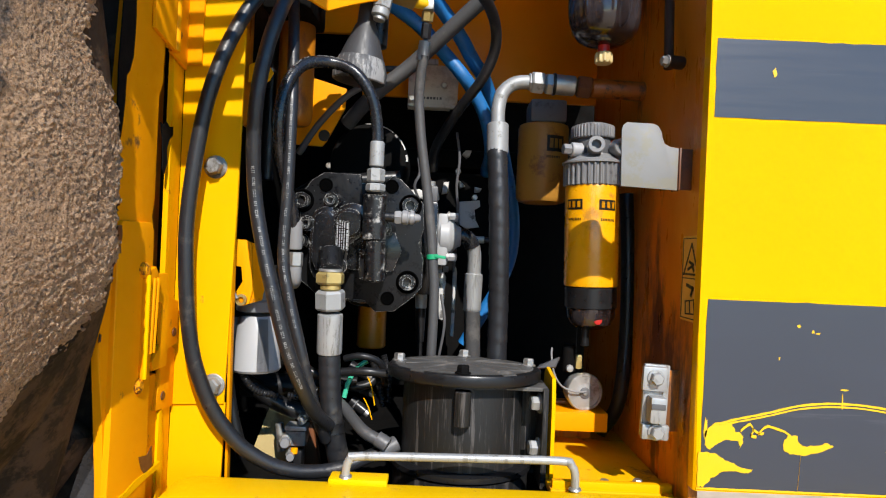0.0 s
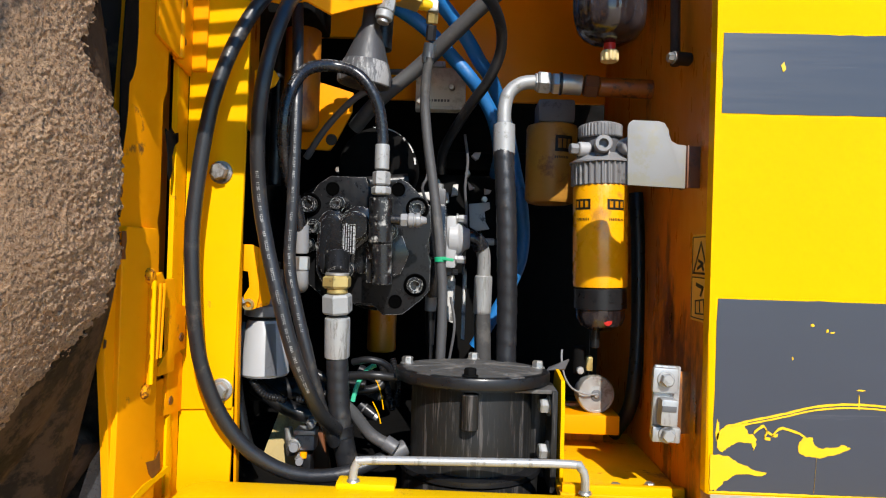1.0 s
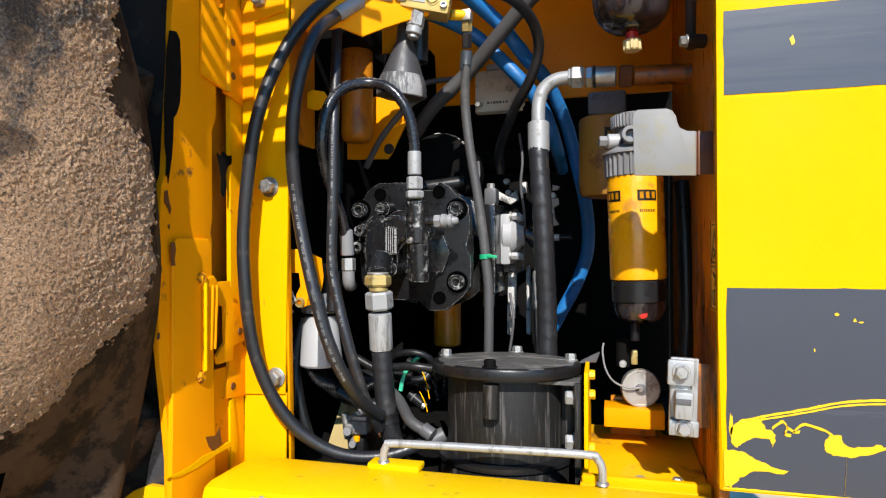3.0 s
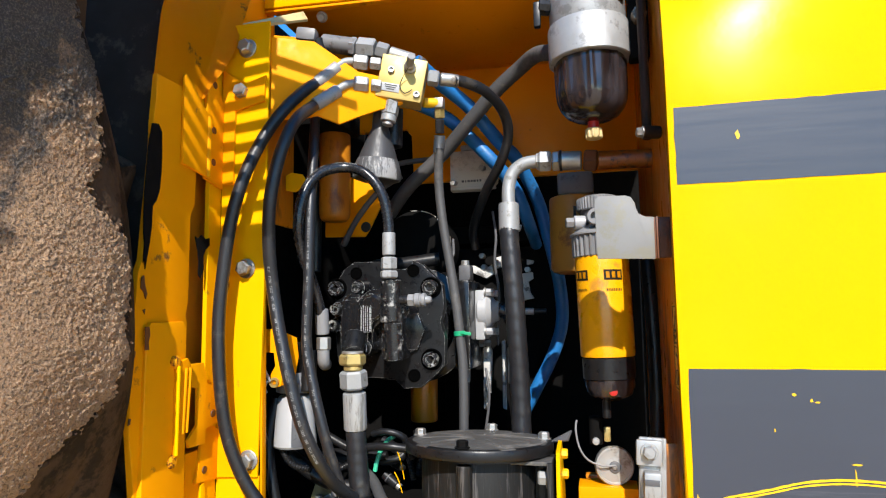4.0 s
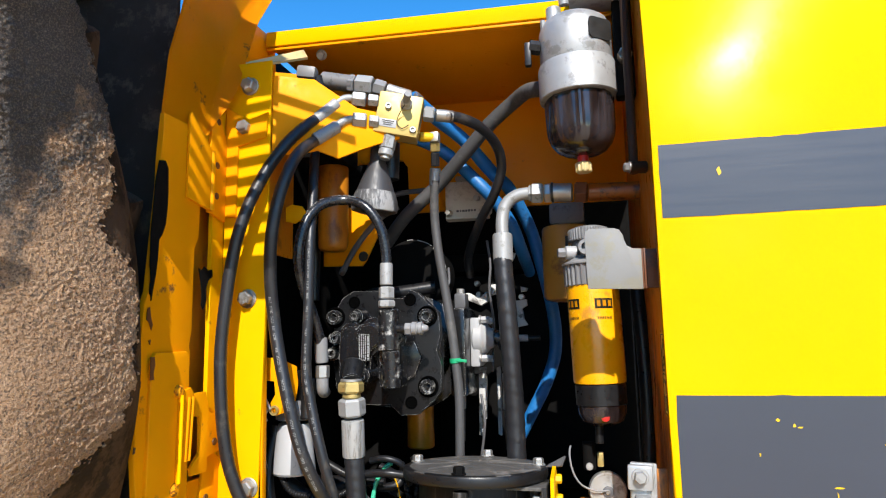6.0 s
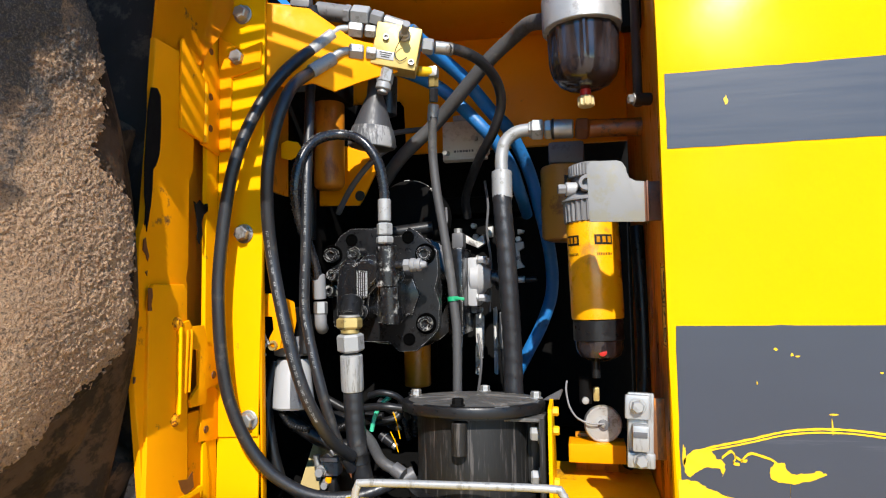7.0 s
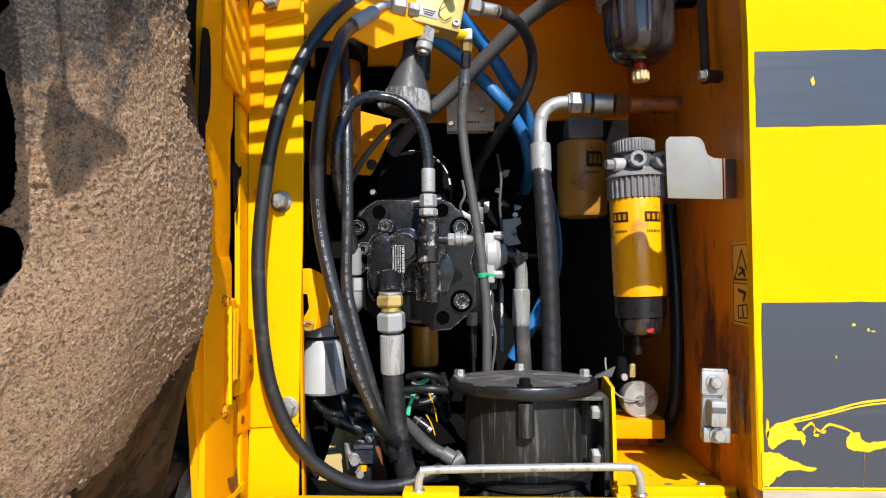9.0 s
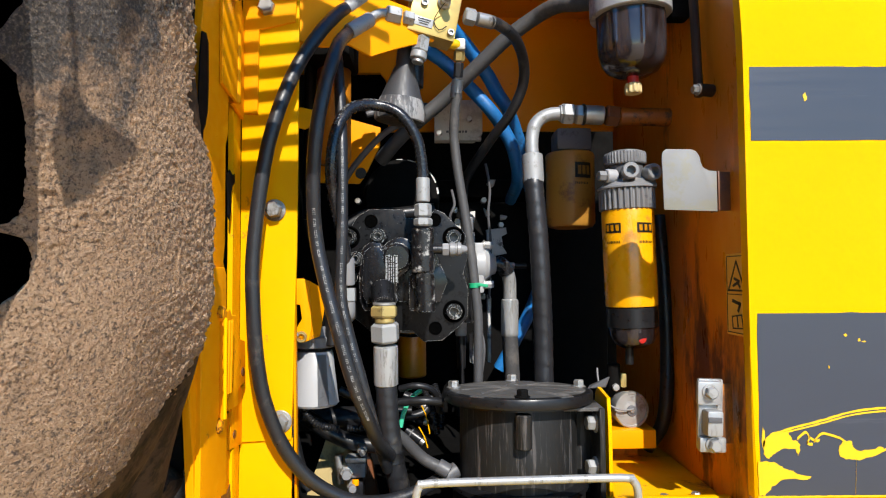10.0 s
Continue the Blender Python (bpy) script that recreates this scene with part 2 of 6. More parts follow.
def make_mud():
    """Dried grit over rubber: crumbly relief at three sizes, bare dark patches, painted shade."""
    m, nt, b = nodes_of("dried_mud")
    slow = noise_node(nt, 6.0, 5.0, 0.6)
    mid = noise_node(nt, 210.0, 5.0, 0.72)
    fine = noise_node(nt, 430.0, 4.0, 0.75)
    col = mix(nt, ramp(nt, slow, 0.35, 0.65), (0.41, 0.248, 0.140), (0.56, 0.362, 0.215))
    col = mix(nt, ramp(nt, fine, 0.55, 0.68), col, (0.66, 0.475, 0.315))
    # Low spots of both reliefs are coloured dark, as the shade between crumbs.
    col = mix(nt, ramp(nt, fine, 0.45, 0.36), col, (0.14, 0.088, 0.055))
    hollow_shade = ramp(nt, mid, 0.38, 0.47)
    col = mix(nt, hollow_shade, (0.15, 0.100, 0.066), col)
    # towards the crown: grit on bare rubber, darkened to stand for shade there
    geo = nt.nodes.new("ShaderNodeNewGeometry")
    sep = nt.nodes.new("ShaderNodeSeparateXYZ")
    nt.links.new(geo.outputs["Position"], sep.inputs[0])
    patchy = noise_node(nt, 16.0, 6.0, 0.7)
    def calc(op, a, b, c=0.0):
        k = nt.nodes.new("ShaderNodeMath")
        k.operation = op
        for sock, v in zip(k.inputs, (a, b, c)):
            if isinstance(v, float):
                sock.default_value = v
            else:
                nt.links.new(v, sock)
        return k.outputs[0]

    dy, dz = calc("ADD", sep.outputs["Y"], 0.175), calc("ADD", sep.outputs["Z"], -1.06)
    reach = calc("SQRT", calc("MULTIPLY_ADD", dy, dy, calc("MULTIPLY", dz, dz)), 0.0)
    up = calc("MULTIPLY_ADD", reach, -0.8, sep.outputs["Z"])
    up = calc("MULTIPLY_ADD", patchy, 0.42, up)
    grit = mix(nt, ramp(nt, fine, 0.48, 0.66), (0.070, 0.060, 0.054), (0.25, 0.200, 0.155))
    col = mix(nt, ramp(nt, up, 0.908, 0.970), col, grit)
    nt.links.new(col, b.inputs["Base Color"])
    b.inputs["Roughness"].default_value = 0.95
    bump(nt, b, mid, 1.0, 0.0055)
    bump(nt, b, fine, 1.0, 0.004)
    return m


def soften(m):
    """Rolled sheet steel under the gloss: the sun's glint is drawn out upright."""
    b = m.node_tree.nodes["Principled BSDF"]
    b.inputs["Anisotropic"].default_value = 0.85
    tan = m.node_tree.nodes.new("ShaderNodeTangent")
    tan.direction_type, tan.axis = "RADIAL", "Z"
    b.inputs["Anisotropic Rotation"].default_value = 0.25
    m.node_tree.links.new(tan.outputs[0], b.inputs["Tangent"])


def make_bowl():
    """Smoky translucent plastic of a water-separator bowl."""
    m, nt, b = nodes_of("smoked_bowl_plastic")
    d = noise_node(nt, 30.0, 6.0, 0.7, (1, 1, 0.3))
    nt.links.new(mix(nt, ramp(nt, d, 0.4, 0.62), (0.012, 0.008, 0.008), (0.050, 0.041, 0.045)), b.inputs["Base Color"])
    b.inputs["Roughness"].default_value = 0.18
    b.inputs["Transmission Weight"].default_value = 0.25
    b.inputs["Coat Weight"].default_value = 0.4
    return m


def wear(m, color, radius, lo, hi):
    """Paint rubbed through to pale metal along the edges."""
    nt = m.node_tree
    b = nt.nodes["Principled BSDF"]
    bev = nt.nodes.new("ShaderNodeBevel")
    bev.samples = 4
    bev.inputs["Radius"].default_value = radius
    geo = nt.nodes.new("ShaderNodeNewGeometry")
    dot = nt.nodes.new("ShaderNodeVectorMath")
    dot.operation = "DOT_PRODUCT"
    nt.links.new(bev.outputs[0], dot.inputs[0])
    nt.links.new(geo.outputs["Normal"], dot.inputs[1])
    spots = noise_node(nt, 150.0, 7.0, 0.78)
    part_of = nt.nodes.new("ShaderNodeMath")
    part_of.operation = "MULTIPLY"
    part_of.inputs[1].default_value = 1.0
    nt.links.new(spots, part_of.inputs[0])
    add = nt.nodes.new("ShaderNodeMath")
    add.operation = "SUBTRACT"
    nt.links.new(part_of.outputs[0], add.inputs[0])
    nt.links.new(dot.outputs["Value"], add.inputs[1])
    old = b.inputs["Base Color"].links[0].from_socket
    nt.links.new(mix(nt, ramp(nt, add.outputs[0], lo, hi), old, color), b.inputs["Base Color"])


for m in (M_FLANGE, M_CAST, M_SCUFF):
    wear(m, (0.55, 0.54, 0.52), 0.0016, -0.340, -0.315)
M_PRINT = surface("hose_print", (0.21, 0.21, 0.205), 0.5, vary=0.2, dirt=0.3, dirt_color=(0.05, 0.05, 0.05), dirt_scale=90, relief=0)
soften(M_PANEL)
M_MUD = make_mud()
M_BOWL = make_bowl()


# ---- mesh helpers ----
def thing(name, at, label, category, group="", kind=""):
    ob = new(name)
    ob.empty_display_size = 0.02
    ob.matrix_basis = Matrix.Translation(at)
    return tagged(ob, label, category, group, kind)


def world_of(ob):
    m = ob.matrix_basis.copy()
    while ob.parent:
        m = ob.parent.matrix_basis @ ob.matrix_parent_inverse @ m
        ob = ob.parent
    return m


def part(name, bm, material, parent=None, label="", sharp=35):
    """Link a bmesh, built in world places, as one mesh object under a thing or a part."""
    bmesh.ops.recalc_face_normals(bm, faces=bm.faces)
    me = bpy.data.meshes.new(name)
    bm.to_mesh(me)
    bm.free()
    me.polygons.foreach_set("use_smooth", [True] * len(me.polygons))
    me.set_sharp_from_angle(angle=radians(sharp))
    me.materials.append(material)
    ob = new(name, me)
    if parent is not None:
        ob.parent = parent
        ob.matrix_parent_inverse = world_of(parent).inverted()
    if label:
        ob["label"] = label
    return ob


def box(c, s, bevel=0.002, rot=(0, 0, 0), bm=None):
    """A box with rounded edges, centre c, size s, turned by rot degrees."""
    bm = bm or bmesh.new()
    made = bmesh.ops.create_cube(bm, size=1.0, matrix=pose(*c, *rot) @ Matrix.Diagonal((*s, 1)))
    if bevel:
        edges = {e for v in made["verts"] for e in v.link_edges}
        bmesh.ops.bevel(bm, geom=list(edges), offset=min(bevel, min(s) * 0.45), segments=2, affect="EDGES", profile=0.6)
    return bm


def frame_of(axis):
    a = Vector(axis).normalized()
    u = a.orthogonal().normalized() if abs(a.z) > 0.999 else Vector((0, 0, 1)).cross(a).normalized()
    return a, u, a.cross(u)


def lathe(origin, axis, profile, seg=28, bm=None, turn=0.0):
    """A body of revolution: profile of (height along the axis, radius)."""
    bm = bm or bmesh.new()
    a, u, w = frame_of(axis)
    o = Vector(origin)
    rings = []
    for h, r in profile:
        if r < 1e-5:
            rings.append([bm.verts.new(o + a * h)])
        else:
            rings.append([bm.verts.new(o + a * h + (u * math.cos(k) + w * math.sin(k)) * r) for k in (2 * math.pi * (i + turn) / seg for i in range(seg))])
    for p, q in zip(rings, rings[1:]):
        for i in range(seg):
            j = (i + 1) % seg
            if len(p) == 1 and len(q) > 1:
                bm.faces.new((p[0], q[i], q[j]))
            elif len(q) == 1 and len(p) > 1:
                bm.faces.new((p[i], q[0], p[j]))
            elif len(p) > 1:
                bm.faces.new((p[i], q[i], q[j], p[j]))
    for ring in (rings[0], rings[-1]):
        if len(ring) > 2:
            bm.faces.new(ring)
    return bm


def rod(p0, p1, r, r1=None, seg=20, chamfer=0.12, bm=None, turn=0.0):
    """A bar from p0 to p1 with eased ends; seg=6 makes a hexagon."""
    p0, p1 = Vector(p0), Vector(p1)
    r1 = r if r1 is None else r1
    length = (p1 - p0).length
    c = min(chamfer * min(r, r1), length * 0.3)
    return lathe(p0, p1 - p0, [(0, r - c), (c, r), (length - c, r1), (length, r1 - c)], seg, bm, turn)


def spline(pts, step=0.008):
    pts = [Vector(p) for p in pts]
    ext = [pts[0] * 2 - pts[1], *pts, pts[-1] * 2 - pts[-2]]
    out = []
    for p0, p1, p2, p3 in zip(ext, ext[1:], ext[2:], ext[3:]):
        n = max(2, int((p2 - p1).length / step))
        for i in range(n):
            t = i / n
            out.append(0.5 * ((2 * p1) + (p2 - p0) * t + (2 * p0 - 5 * p1 + 4 * p2 - p3) * t * t + (3 * p1 - p0 - 3 * p2 + p3) * t ** 3))
    out.append(pts[-1])
    return out


def tube(pts, r, seg=16, step=0.008, ripple=0.0, pitch=0.006, wind=0.0, bm=None):
    """A round hose through the points; ripple makes a corrugated one, wind a wrapped one."""
    bm = bm or bmesh.new()
    path = spline(pts, step)
    along, rings = 0.0, []
    tangent = (path[1] - path[0]).normalized()
    u = tangent.orthogonal().normalized()
    for i, p in enumerate(path):
        t = (path[min(i + 1, len(path) - 1)] - path[max(i - 1, 0)]).normalized()
        u = (u - t * u.dot(t)).normalized()
        w = t.cross(u)
        if i:
            along += (p - path[i - 1]).length
        ring = []
        for k in range(seg):
            a = 2 * math.pi * k / seg
            rr = r * (1 + 0.012 * noise.noise(p * 60))
            if ripple:
                rr += ripple * math.sin(2 * math.pi * along / pitch)
            if wind:
                rr += wind * ((along / pitch + k / seg) % 1.0)
            ring.append(bm.verts.new(p + (u * math.cos(a) + w * math.sin(a)) * rr))
        rings.append(ring)
    for p, q in zip(rings, rings[1:]):
        for i in range(seg):
            j = (i + 1) % seg
            bm.faces.new((p[i], p[j], q[j], q[i]))
    bm.faces.new(rings[0][::-1])
    bm.faces.new(rings[-1])
    return bm


def plate(outline, thick, place, bevel=0.0, bm=None):
    """A flat sheet: outline (u, v) in metres, extruded by thick along the pose's z, eased on its edges."""
    bm = bm or bmesh.new()
    f = bm.faces.new([bm.verts.new(place @ Vector((u, v, 0))) for u, v in outline])
    ext = bmesh.ops.extrude_face_region(bm, geom=[f])
    shift = place.to_3x3() @ Vector((0, 0, thick))
    top = [v for v in ext["geom"] if isinstance(v, bmesh.types.BMVert)]
    for v in top:
        v.co += shift
    if bevel:
        edges = [e for e in {e for v in top for e in v.link_edges} if all(v in top for v in e.verts)]
        bmesh.ops.bevel(bm, geom=edges, offset=bevel, segments=2, affect="EDGES", profile=0.6)
    return bm





def front(x, y, z, tilt=0.0, turn=0.0):
    """A pose for plate(): u along x, v up, thickness towards the viewer (-y)."""
    return Matrix.Translation((x, y, z)) @ pose(0, 0, 0, 90, 0, turn) @ pose(0, 0, 0, 0, 0, tilt)


def arc(cx, cy, r, a0, a1, n=8, r2=None):
    r2 = r if r2 is None else r2
    return [(cx + r * math.cos(radians(a0 + (a1 - a0) * i / n)), cy + r2 * math.sin(radians(a0 + (a1 - a0) * i / n))) for i in range(n + 1)]


def rounded(w, h, r, n=4):
    """A rectangle about the origin with round corners."""
    x, y = w / 2 - r, h / 2 - r
    return arc(x, y, r, 0, 90, n) + arc(-x, y, r, 90, 180, n) + arc(-x, -y, r, 180, 270, n) + arc(x, -y, r, 270, 360, n)


def hex_bolt(at, axis, flats, parent, material=None, washer=True, name="bolt", label=""):
    """A hexagon head with a chamfered crown on a washer, as one part (washer under it)."""
    a = Vector(axis).normalized()
    at = Vector(at)
    r = flats / 1.732
    h = flats * 0.62
    base = 0.0
    if washer:
        base = flats * 0.13
    head = lathe(at + a * base, a, [(0, r), (h * 0.8, r), (h, r * 0.82), (h, 0)], 6, None, 0.23)
    ob = part(name, head, material or M_STEEL, parent, label, 20)
    if washer:
        part("washer", lathe(at, a, [(0, r * 1.28), (base * 0.7, r * 1.28), (base, r * 1.2), (base, 0)], 24), material or M_STEEL, ob)
    return ob


def socket_bolt(at, axis, r, depth, parent, material, name="socket_bolt"):
    """A round cap screw with its recessed socket."""
    return part(name, lathe(at, axis, [(0, r), (depth * 0.85, r), (depth, r * 0.9), (depth, r * 0.58), (depth * 0.45, r * 0.55), (depth * 0.4, 0)], 20), material, parent)


def prism_mesh(points, thick):
    """A sheet through four or more 3D corners, thickened along its normal."""
    bm = bmesh.new()
    f = bm.faces.new([bm.verts.new(p) for p in points])
    bm.normal_update()
    n = f.normal.copy()
    ext = bmesh.ops.extrude_face_region(bm, geom=[f])
    for v in ext["geom"]:
        if isinstance(v, bmesh.types.BMVert):
            v.co += n * thick
    return bm


def prism(points, thick, name, material, parent, label=""):
    return part(name, prism_mesh(points, thick), material, parent, label)


# ---- setting ----
def ground_sheet():
    bm = bmesh.new()
    bmesh.ops.create_grid(bm, x_segments=40, y_segments=40, size=300.0)
    for v in bm.verts:
        if v.co.length > 12:
            v.co.z += 0.25 * noise.noise(v.co * 0.05)
    tagged(part("ground", bm, M_SOIL), "dry brown soil of the yard", "ground", kind="structure")


ground_sheet()

# side panel to the right of the bay, with its stripes and bare-paint marks
side_panel = thing("side_panel", (0.85, 0.877, 0.78), "glossy yellow steel body panel with grey stripes", "body panel")


def panel_face(z):
    """How far the body panel lies back at a height: upright below, curving back above the upper stripe."""
    d = max(0.0, min(z, 1.58) - 1.405)
    return 0.867 + 0.60 * d * d + (0.21 * (z - 1.58) if z > 1.58 else 0.0)


def panel_sheet():
    zs = [0.7825, 1.0, 1.2, 1.38] + [1.405 + 0.0125 * i for i in range(20)] + [1.70, 1.80, 1.9975]
    outline = [(panel_face(z), z) for z in zs] + [(panel_face(z) + 0.020, z) for z in reversed(zs)]
    bm = plate(outline, -1.043, Matrix.Translation((1.40, 0, 0)) @ Matrix(((0, 0, 1, 0), (1, 0, 0, 0), (0, 1, 0, 0), (0, 0, 0, 1))), 0.005)
    return bm


part("panel_sheet", panel_sheet(), M_PANEL, side_panel)


def ragged(x0, x1, z0, z1, seed, amp=0.0011):
    rnd = random.Random(seed)
    out = []
    n = 60
    w, h = x1 - x0, z1 - z0
    for (ax, az), (bx, bz) in zip([(x0, z0), (x1, z0), (x1, z1), (x0, z1)], [(x1, z0), (x1, z1), (x0, z1), (x0, z0)]):
        k = n if abs(bx - ax) > abs(bz - az) else 8
        for i in range(k):
            t = i / k
            j = rnd.choice((0, 0, 0, 1)) * rnd.uniform(-1, 1) * amp
            out.append((ax + (bx - ax) * t + (j if az != bz else 0), az + (bz - az) * t + (j if az == bz else 0)))
    return out


part("stripe", plate(ragged(0.3655, 1.39, 1.298, 1.407, 3), 0.0008, front(0, 0.867, 0)), M_DECAL, side_panel, "upper grey painted stripe")
part("stripe", plate(ragged(0.3670, 1.39, 0.785, 1.047, 5), 0.0008, front(0, 0.867, 0)), M_DECAL, side_panel, "lower grey painted stripe with bare patches")


def chip(x, z, w, h, seed, n=9):
    rnd = random.Random(seed)
    out = [(x + w * math.cos(a) * rnd.uniform(0.45, 1.0), z + h * math.sin(a) * rnd.uniform(0.45, 1.0)) for a in (2 * math.pi * i / n for i in range(n))]
    part("paint_chip", plate(out, 0.0007, front(0, 0.8662, 0)), M_CHIP, side_panel, "bare yellow paint showing through")


for i, (x, z, w, h) in enumerate([(0.446, 1.362, 0.004, 0.009), (0.664, 1.356, 0.003, 0.013), (0.494, 1.015, 0.004, 0.003), (0.514, 1.008, 0.003, 0.003), (0.521, 1.006, 0.004, 0.002), (0.469, 0.970, 0.0015, 0.004),
                                  (0.558, 0.913, 0.0012, 0.014), (0.560, 0.930, 0.010, 0.0015), (0.620, 0.985, 0.003, 0.002), (0.372, 0.870, 0.004, 0.020)]):
    chip(x, z, w, h, 40 + i)


def bare(outline, lift=0.0):
    """A larger patch where the stripe has worn off to the yellow below."""
    fine = []
    rnd = random.Random(len(outline))
    for (ax, az), (bx, bz) in zip(outline, outline[1:] + outline[:1]):
        for k in range(4):
            fine.append((ax + (bx - ax) * k / 4 + rnd.uniform(-0.0012, 0.0012), az + (bz - az) * k / 4 + rnd.uniform(-0.0012, 0.0012)))
    part("bare_patch", plate(fine, 0.0007, front(0, 0.8662 - lift, 0)), M_CHIP, side_panel, "bare yellow patch in the stripe")


bare([(0.372, 0.846), (0.371, 0.866), (0.383, 0.876), (0.396, 0.879), (0.408, 0.877), (0.412, 0.866), (0.419, 0.866), (0.425, 0.860), (0.421, 0.844), (0.417, 0.853), (0.399, 0.854), (0.388, 0.848), (0.379, 0.840)])
bare([(0.486, 0.864), (0.498, 0.864), (0.501, 0.855), (0.508, 0.850), (0.525, 0.852), (0.541, 0.856), (0.548, 0.851), (0.531, 0.843), (0.509, 0.837), (0.490, 0.839), (0.480, 0.844), (0.480, 0.856)])
bare([(0.363, 0.837), (0.385, 0.836), (0.400, 0.827), (0.411, 0.822), (0.439, 0.814), (0.434, 0.811), (0.397, 0.812), (0.382, 0.801), (0.372, 0.789), (0.364, 0.789)], 0.0004)
bare([(0.62, 0.846), (0.65, 0.843), (0.70, 0.850), (0.70, 0.838), (0.66, 0.834), (0.64, 0.838)])


def chip_line(pts, w):
    bm = bmesh.new()
    path = spline([(x, 0, z) for x, z in pts], 0.006)
    rnd = random.Random(9)
    lo = [bm.verts.new((p.x, 0.8652, p.z - w * rnd.uniform(0.7, 1.1))) for p in path]
    hi = [bm.verts.new((p.x, 0.8652, p.z + w * rnd.uniform(0.7, 1.1))) for p in path]
    for i in range(len(path) - 1):
        bm.faces.new((lo[i], lo[i + 1], hi[i + 1], hi[i]))
    ext = bmesh.ops.extrude_face_region(bm, geom=bm.faces[:])
    for v in ext["geom"]:
        if isinstance(v, bmesh.types.BMVert):
            v.co.y += 0.0007
    part("paint_scrape", bm, M_CHIP, side_panel, "curved bare yellow scrape")


chip_line([(0.390, 0.8765), (0.417, 0.8845), (0.455, 0.8935), (0.499, 0.9055), (0.544, 0.9105), (0.600, 0.9085), (0.68, 0.897), (0.76, 0.880)], 0.0017)
chip_line([(0.390, 0.8745), (0.417, 0.8805), (0.455, 0.8895), (0.499, 0.9010), (0.544, 0.9060), (0.600, 0.9040), (0.68, 0.892), (0.76, 0.875)], 0.0013)
chip_line([(0.444, 0.864), (0.450, 0.871), (0.458, 0.8755), (0.481, 0.869), (0.491, 0.861)], 0.0020)
chip_line([(0.420, 0.868), (0.427, 0.874), (0.433, 0.8775), (0.438, 0.869), (0.434, 0.862), (0.442, 0.860)], 0.0022)
chip_line([(0.436, 0.871), (0.446, 0.865), (0.452, 0.866)], 0.0020)
chip_line([(0.504, 0.838), (0.503, 0.815), (0.5015, 0.790)], 0.0011)
chip_line([(0.362, 0.7865), (0.45, 0.7865), (0.60, 0.7865), (0.76, 0.7865)], 0.0015)
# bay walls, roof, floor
# The wall's colour carries both soot and painted shade.
wall_right = tagged(part("wall_right", plate([(0.887, 0.70), (0.887, 1.405)] + [(panel_face(z) + 0.020, z) for z in (1.45, 1.50, 1.55, 1.60, 1.70, 1.80, 2.0)] + [(1.56, 2.0), (1.56, 0.70)], 0.013, Matrix.Translation((0.360, 0, 0)) @ Matrix(((0, 0, 1, 0), (1, 0, 0, 0), (0, 1, 0, 0), (0, 0, 0, 1)))), M_SOOT_SHADE), "inner wall of the service bay, soot and shade in its orange", "bay wall", kind="structure")
bulkhead = tagged(part("wall_back", plate([(-0.48, 1.795), (-0.48, 1.62), (-0.235, 1.62), (-0.22, 1.60), (-0.215, 1.470), (0.36, 1.470), (0.36, 1.795)], 0.014, front(0, 1.560, 0), 0.002), M_HOOD), "bulkhead behind the hoses, shade put into its orange", "bulkhead", kind="structure")
# Back, left wall and floor are coloured near-black for the bay's shade.
tagged(part("wall_engine", box((-0.06, 1.80, 1.15), (1.1, 0.02, 1.5), 0.0), M_DARK), "back of the engine bay, deep shade put into its black", "bay wall", kind="structure")
tagged(part("wall_left", box((-0.46, 1.38, 1.2), (0.02, 0.82, 1.2), 0.002), M_DARK), "inner wall of the service bay, deep shade put into its black", "bay wall", kind="structure")
tagged(part("bay_floor", box((-0.04, 1.36, 0.690), (0.83, 0.86, 0.02), 0.002), M_DARK), "bottom of the service bay, deep shade put into its black", "bay floor", kind="structure")

tagged(part("wheel_arch_liner", box((-0.71, 0.808, 1.15), (0.60, 0.012, 1.7), 0.003), M_LINER), "black sooty wheel arch liner behind the tyre", "wheel arch", kind="structure")

flap = thing("mud_flap", (-0.43, 0.775, 0.66), "grimy black plastic flap below the jamb", "mud flap")
prism([(-0.408, 0.790, 0.640), (-0.406, 0.776, 0.800), (-0.410, 0.768, 0.872), (-0.420, 0.764, 0.850), (-0.436, 0.760, 0.790), (-0.462, 0.758, 0.640)], 0.005, "flap_sheet", M_FLAP, flap)

step_edge = thing("step_bracket", (-0.43, 0.76, 0.60), "yellow steel bracket edge below the jamb", "bracket")
prism([(-0.500, 0.752, 0.640), (-0.478, 0.752, 0.732), (-0.458, 0.752, 0.746), (-0.432, 0.752, 0.757), (-0.400, 0.752, 0.756), (-0.396, 0.752, 0.640)], 0.008, "bracket_sheet", M_PAN, step_edge)

hood = thing("hood", (0.0, 1.10, 1.75), "yellow steel hood over the engine bay", "hood")
part("hood_lip", box((0.02, 1.112, 1.775), (0.86, 0.018, 0.034), 0.003, (0, 1.7, 0)), M_PANEL, hood, "bright yellow front lip")
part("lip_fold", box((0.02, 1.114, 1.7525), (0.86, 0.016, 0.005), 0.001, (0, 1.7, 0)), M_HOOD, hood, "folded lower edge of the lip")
part("hood_sheet", box((0.02, 1.465, 1.772), (0.86, 0.68, 0.014), 0.002, (0, 1.7, 0)), M_HOOD, hood, "underside with shade put into its orange")

part("end_plate", plate([(0.985, 1.650), (1.118, 1.700), (1.122, 1.806), (1.060, 1.803), (0.985, 1.740)], 0.006, Matrix.Translation((-0.418, 0, 0)) @ Matrix(((0, 0, 1, 0), (1, 0, 0, 0), (0, 1, 0, 0), (0, 0, 0, 1))), 0.001), M_HOOD, hood, "end plate with shade put into its orange")

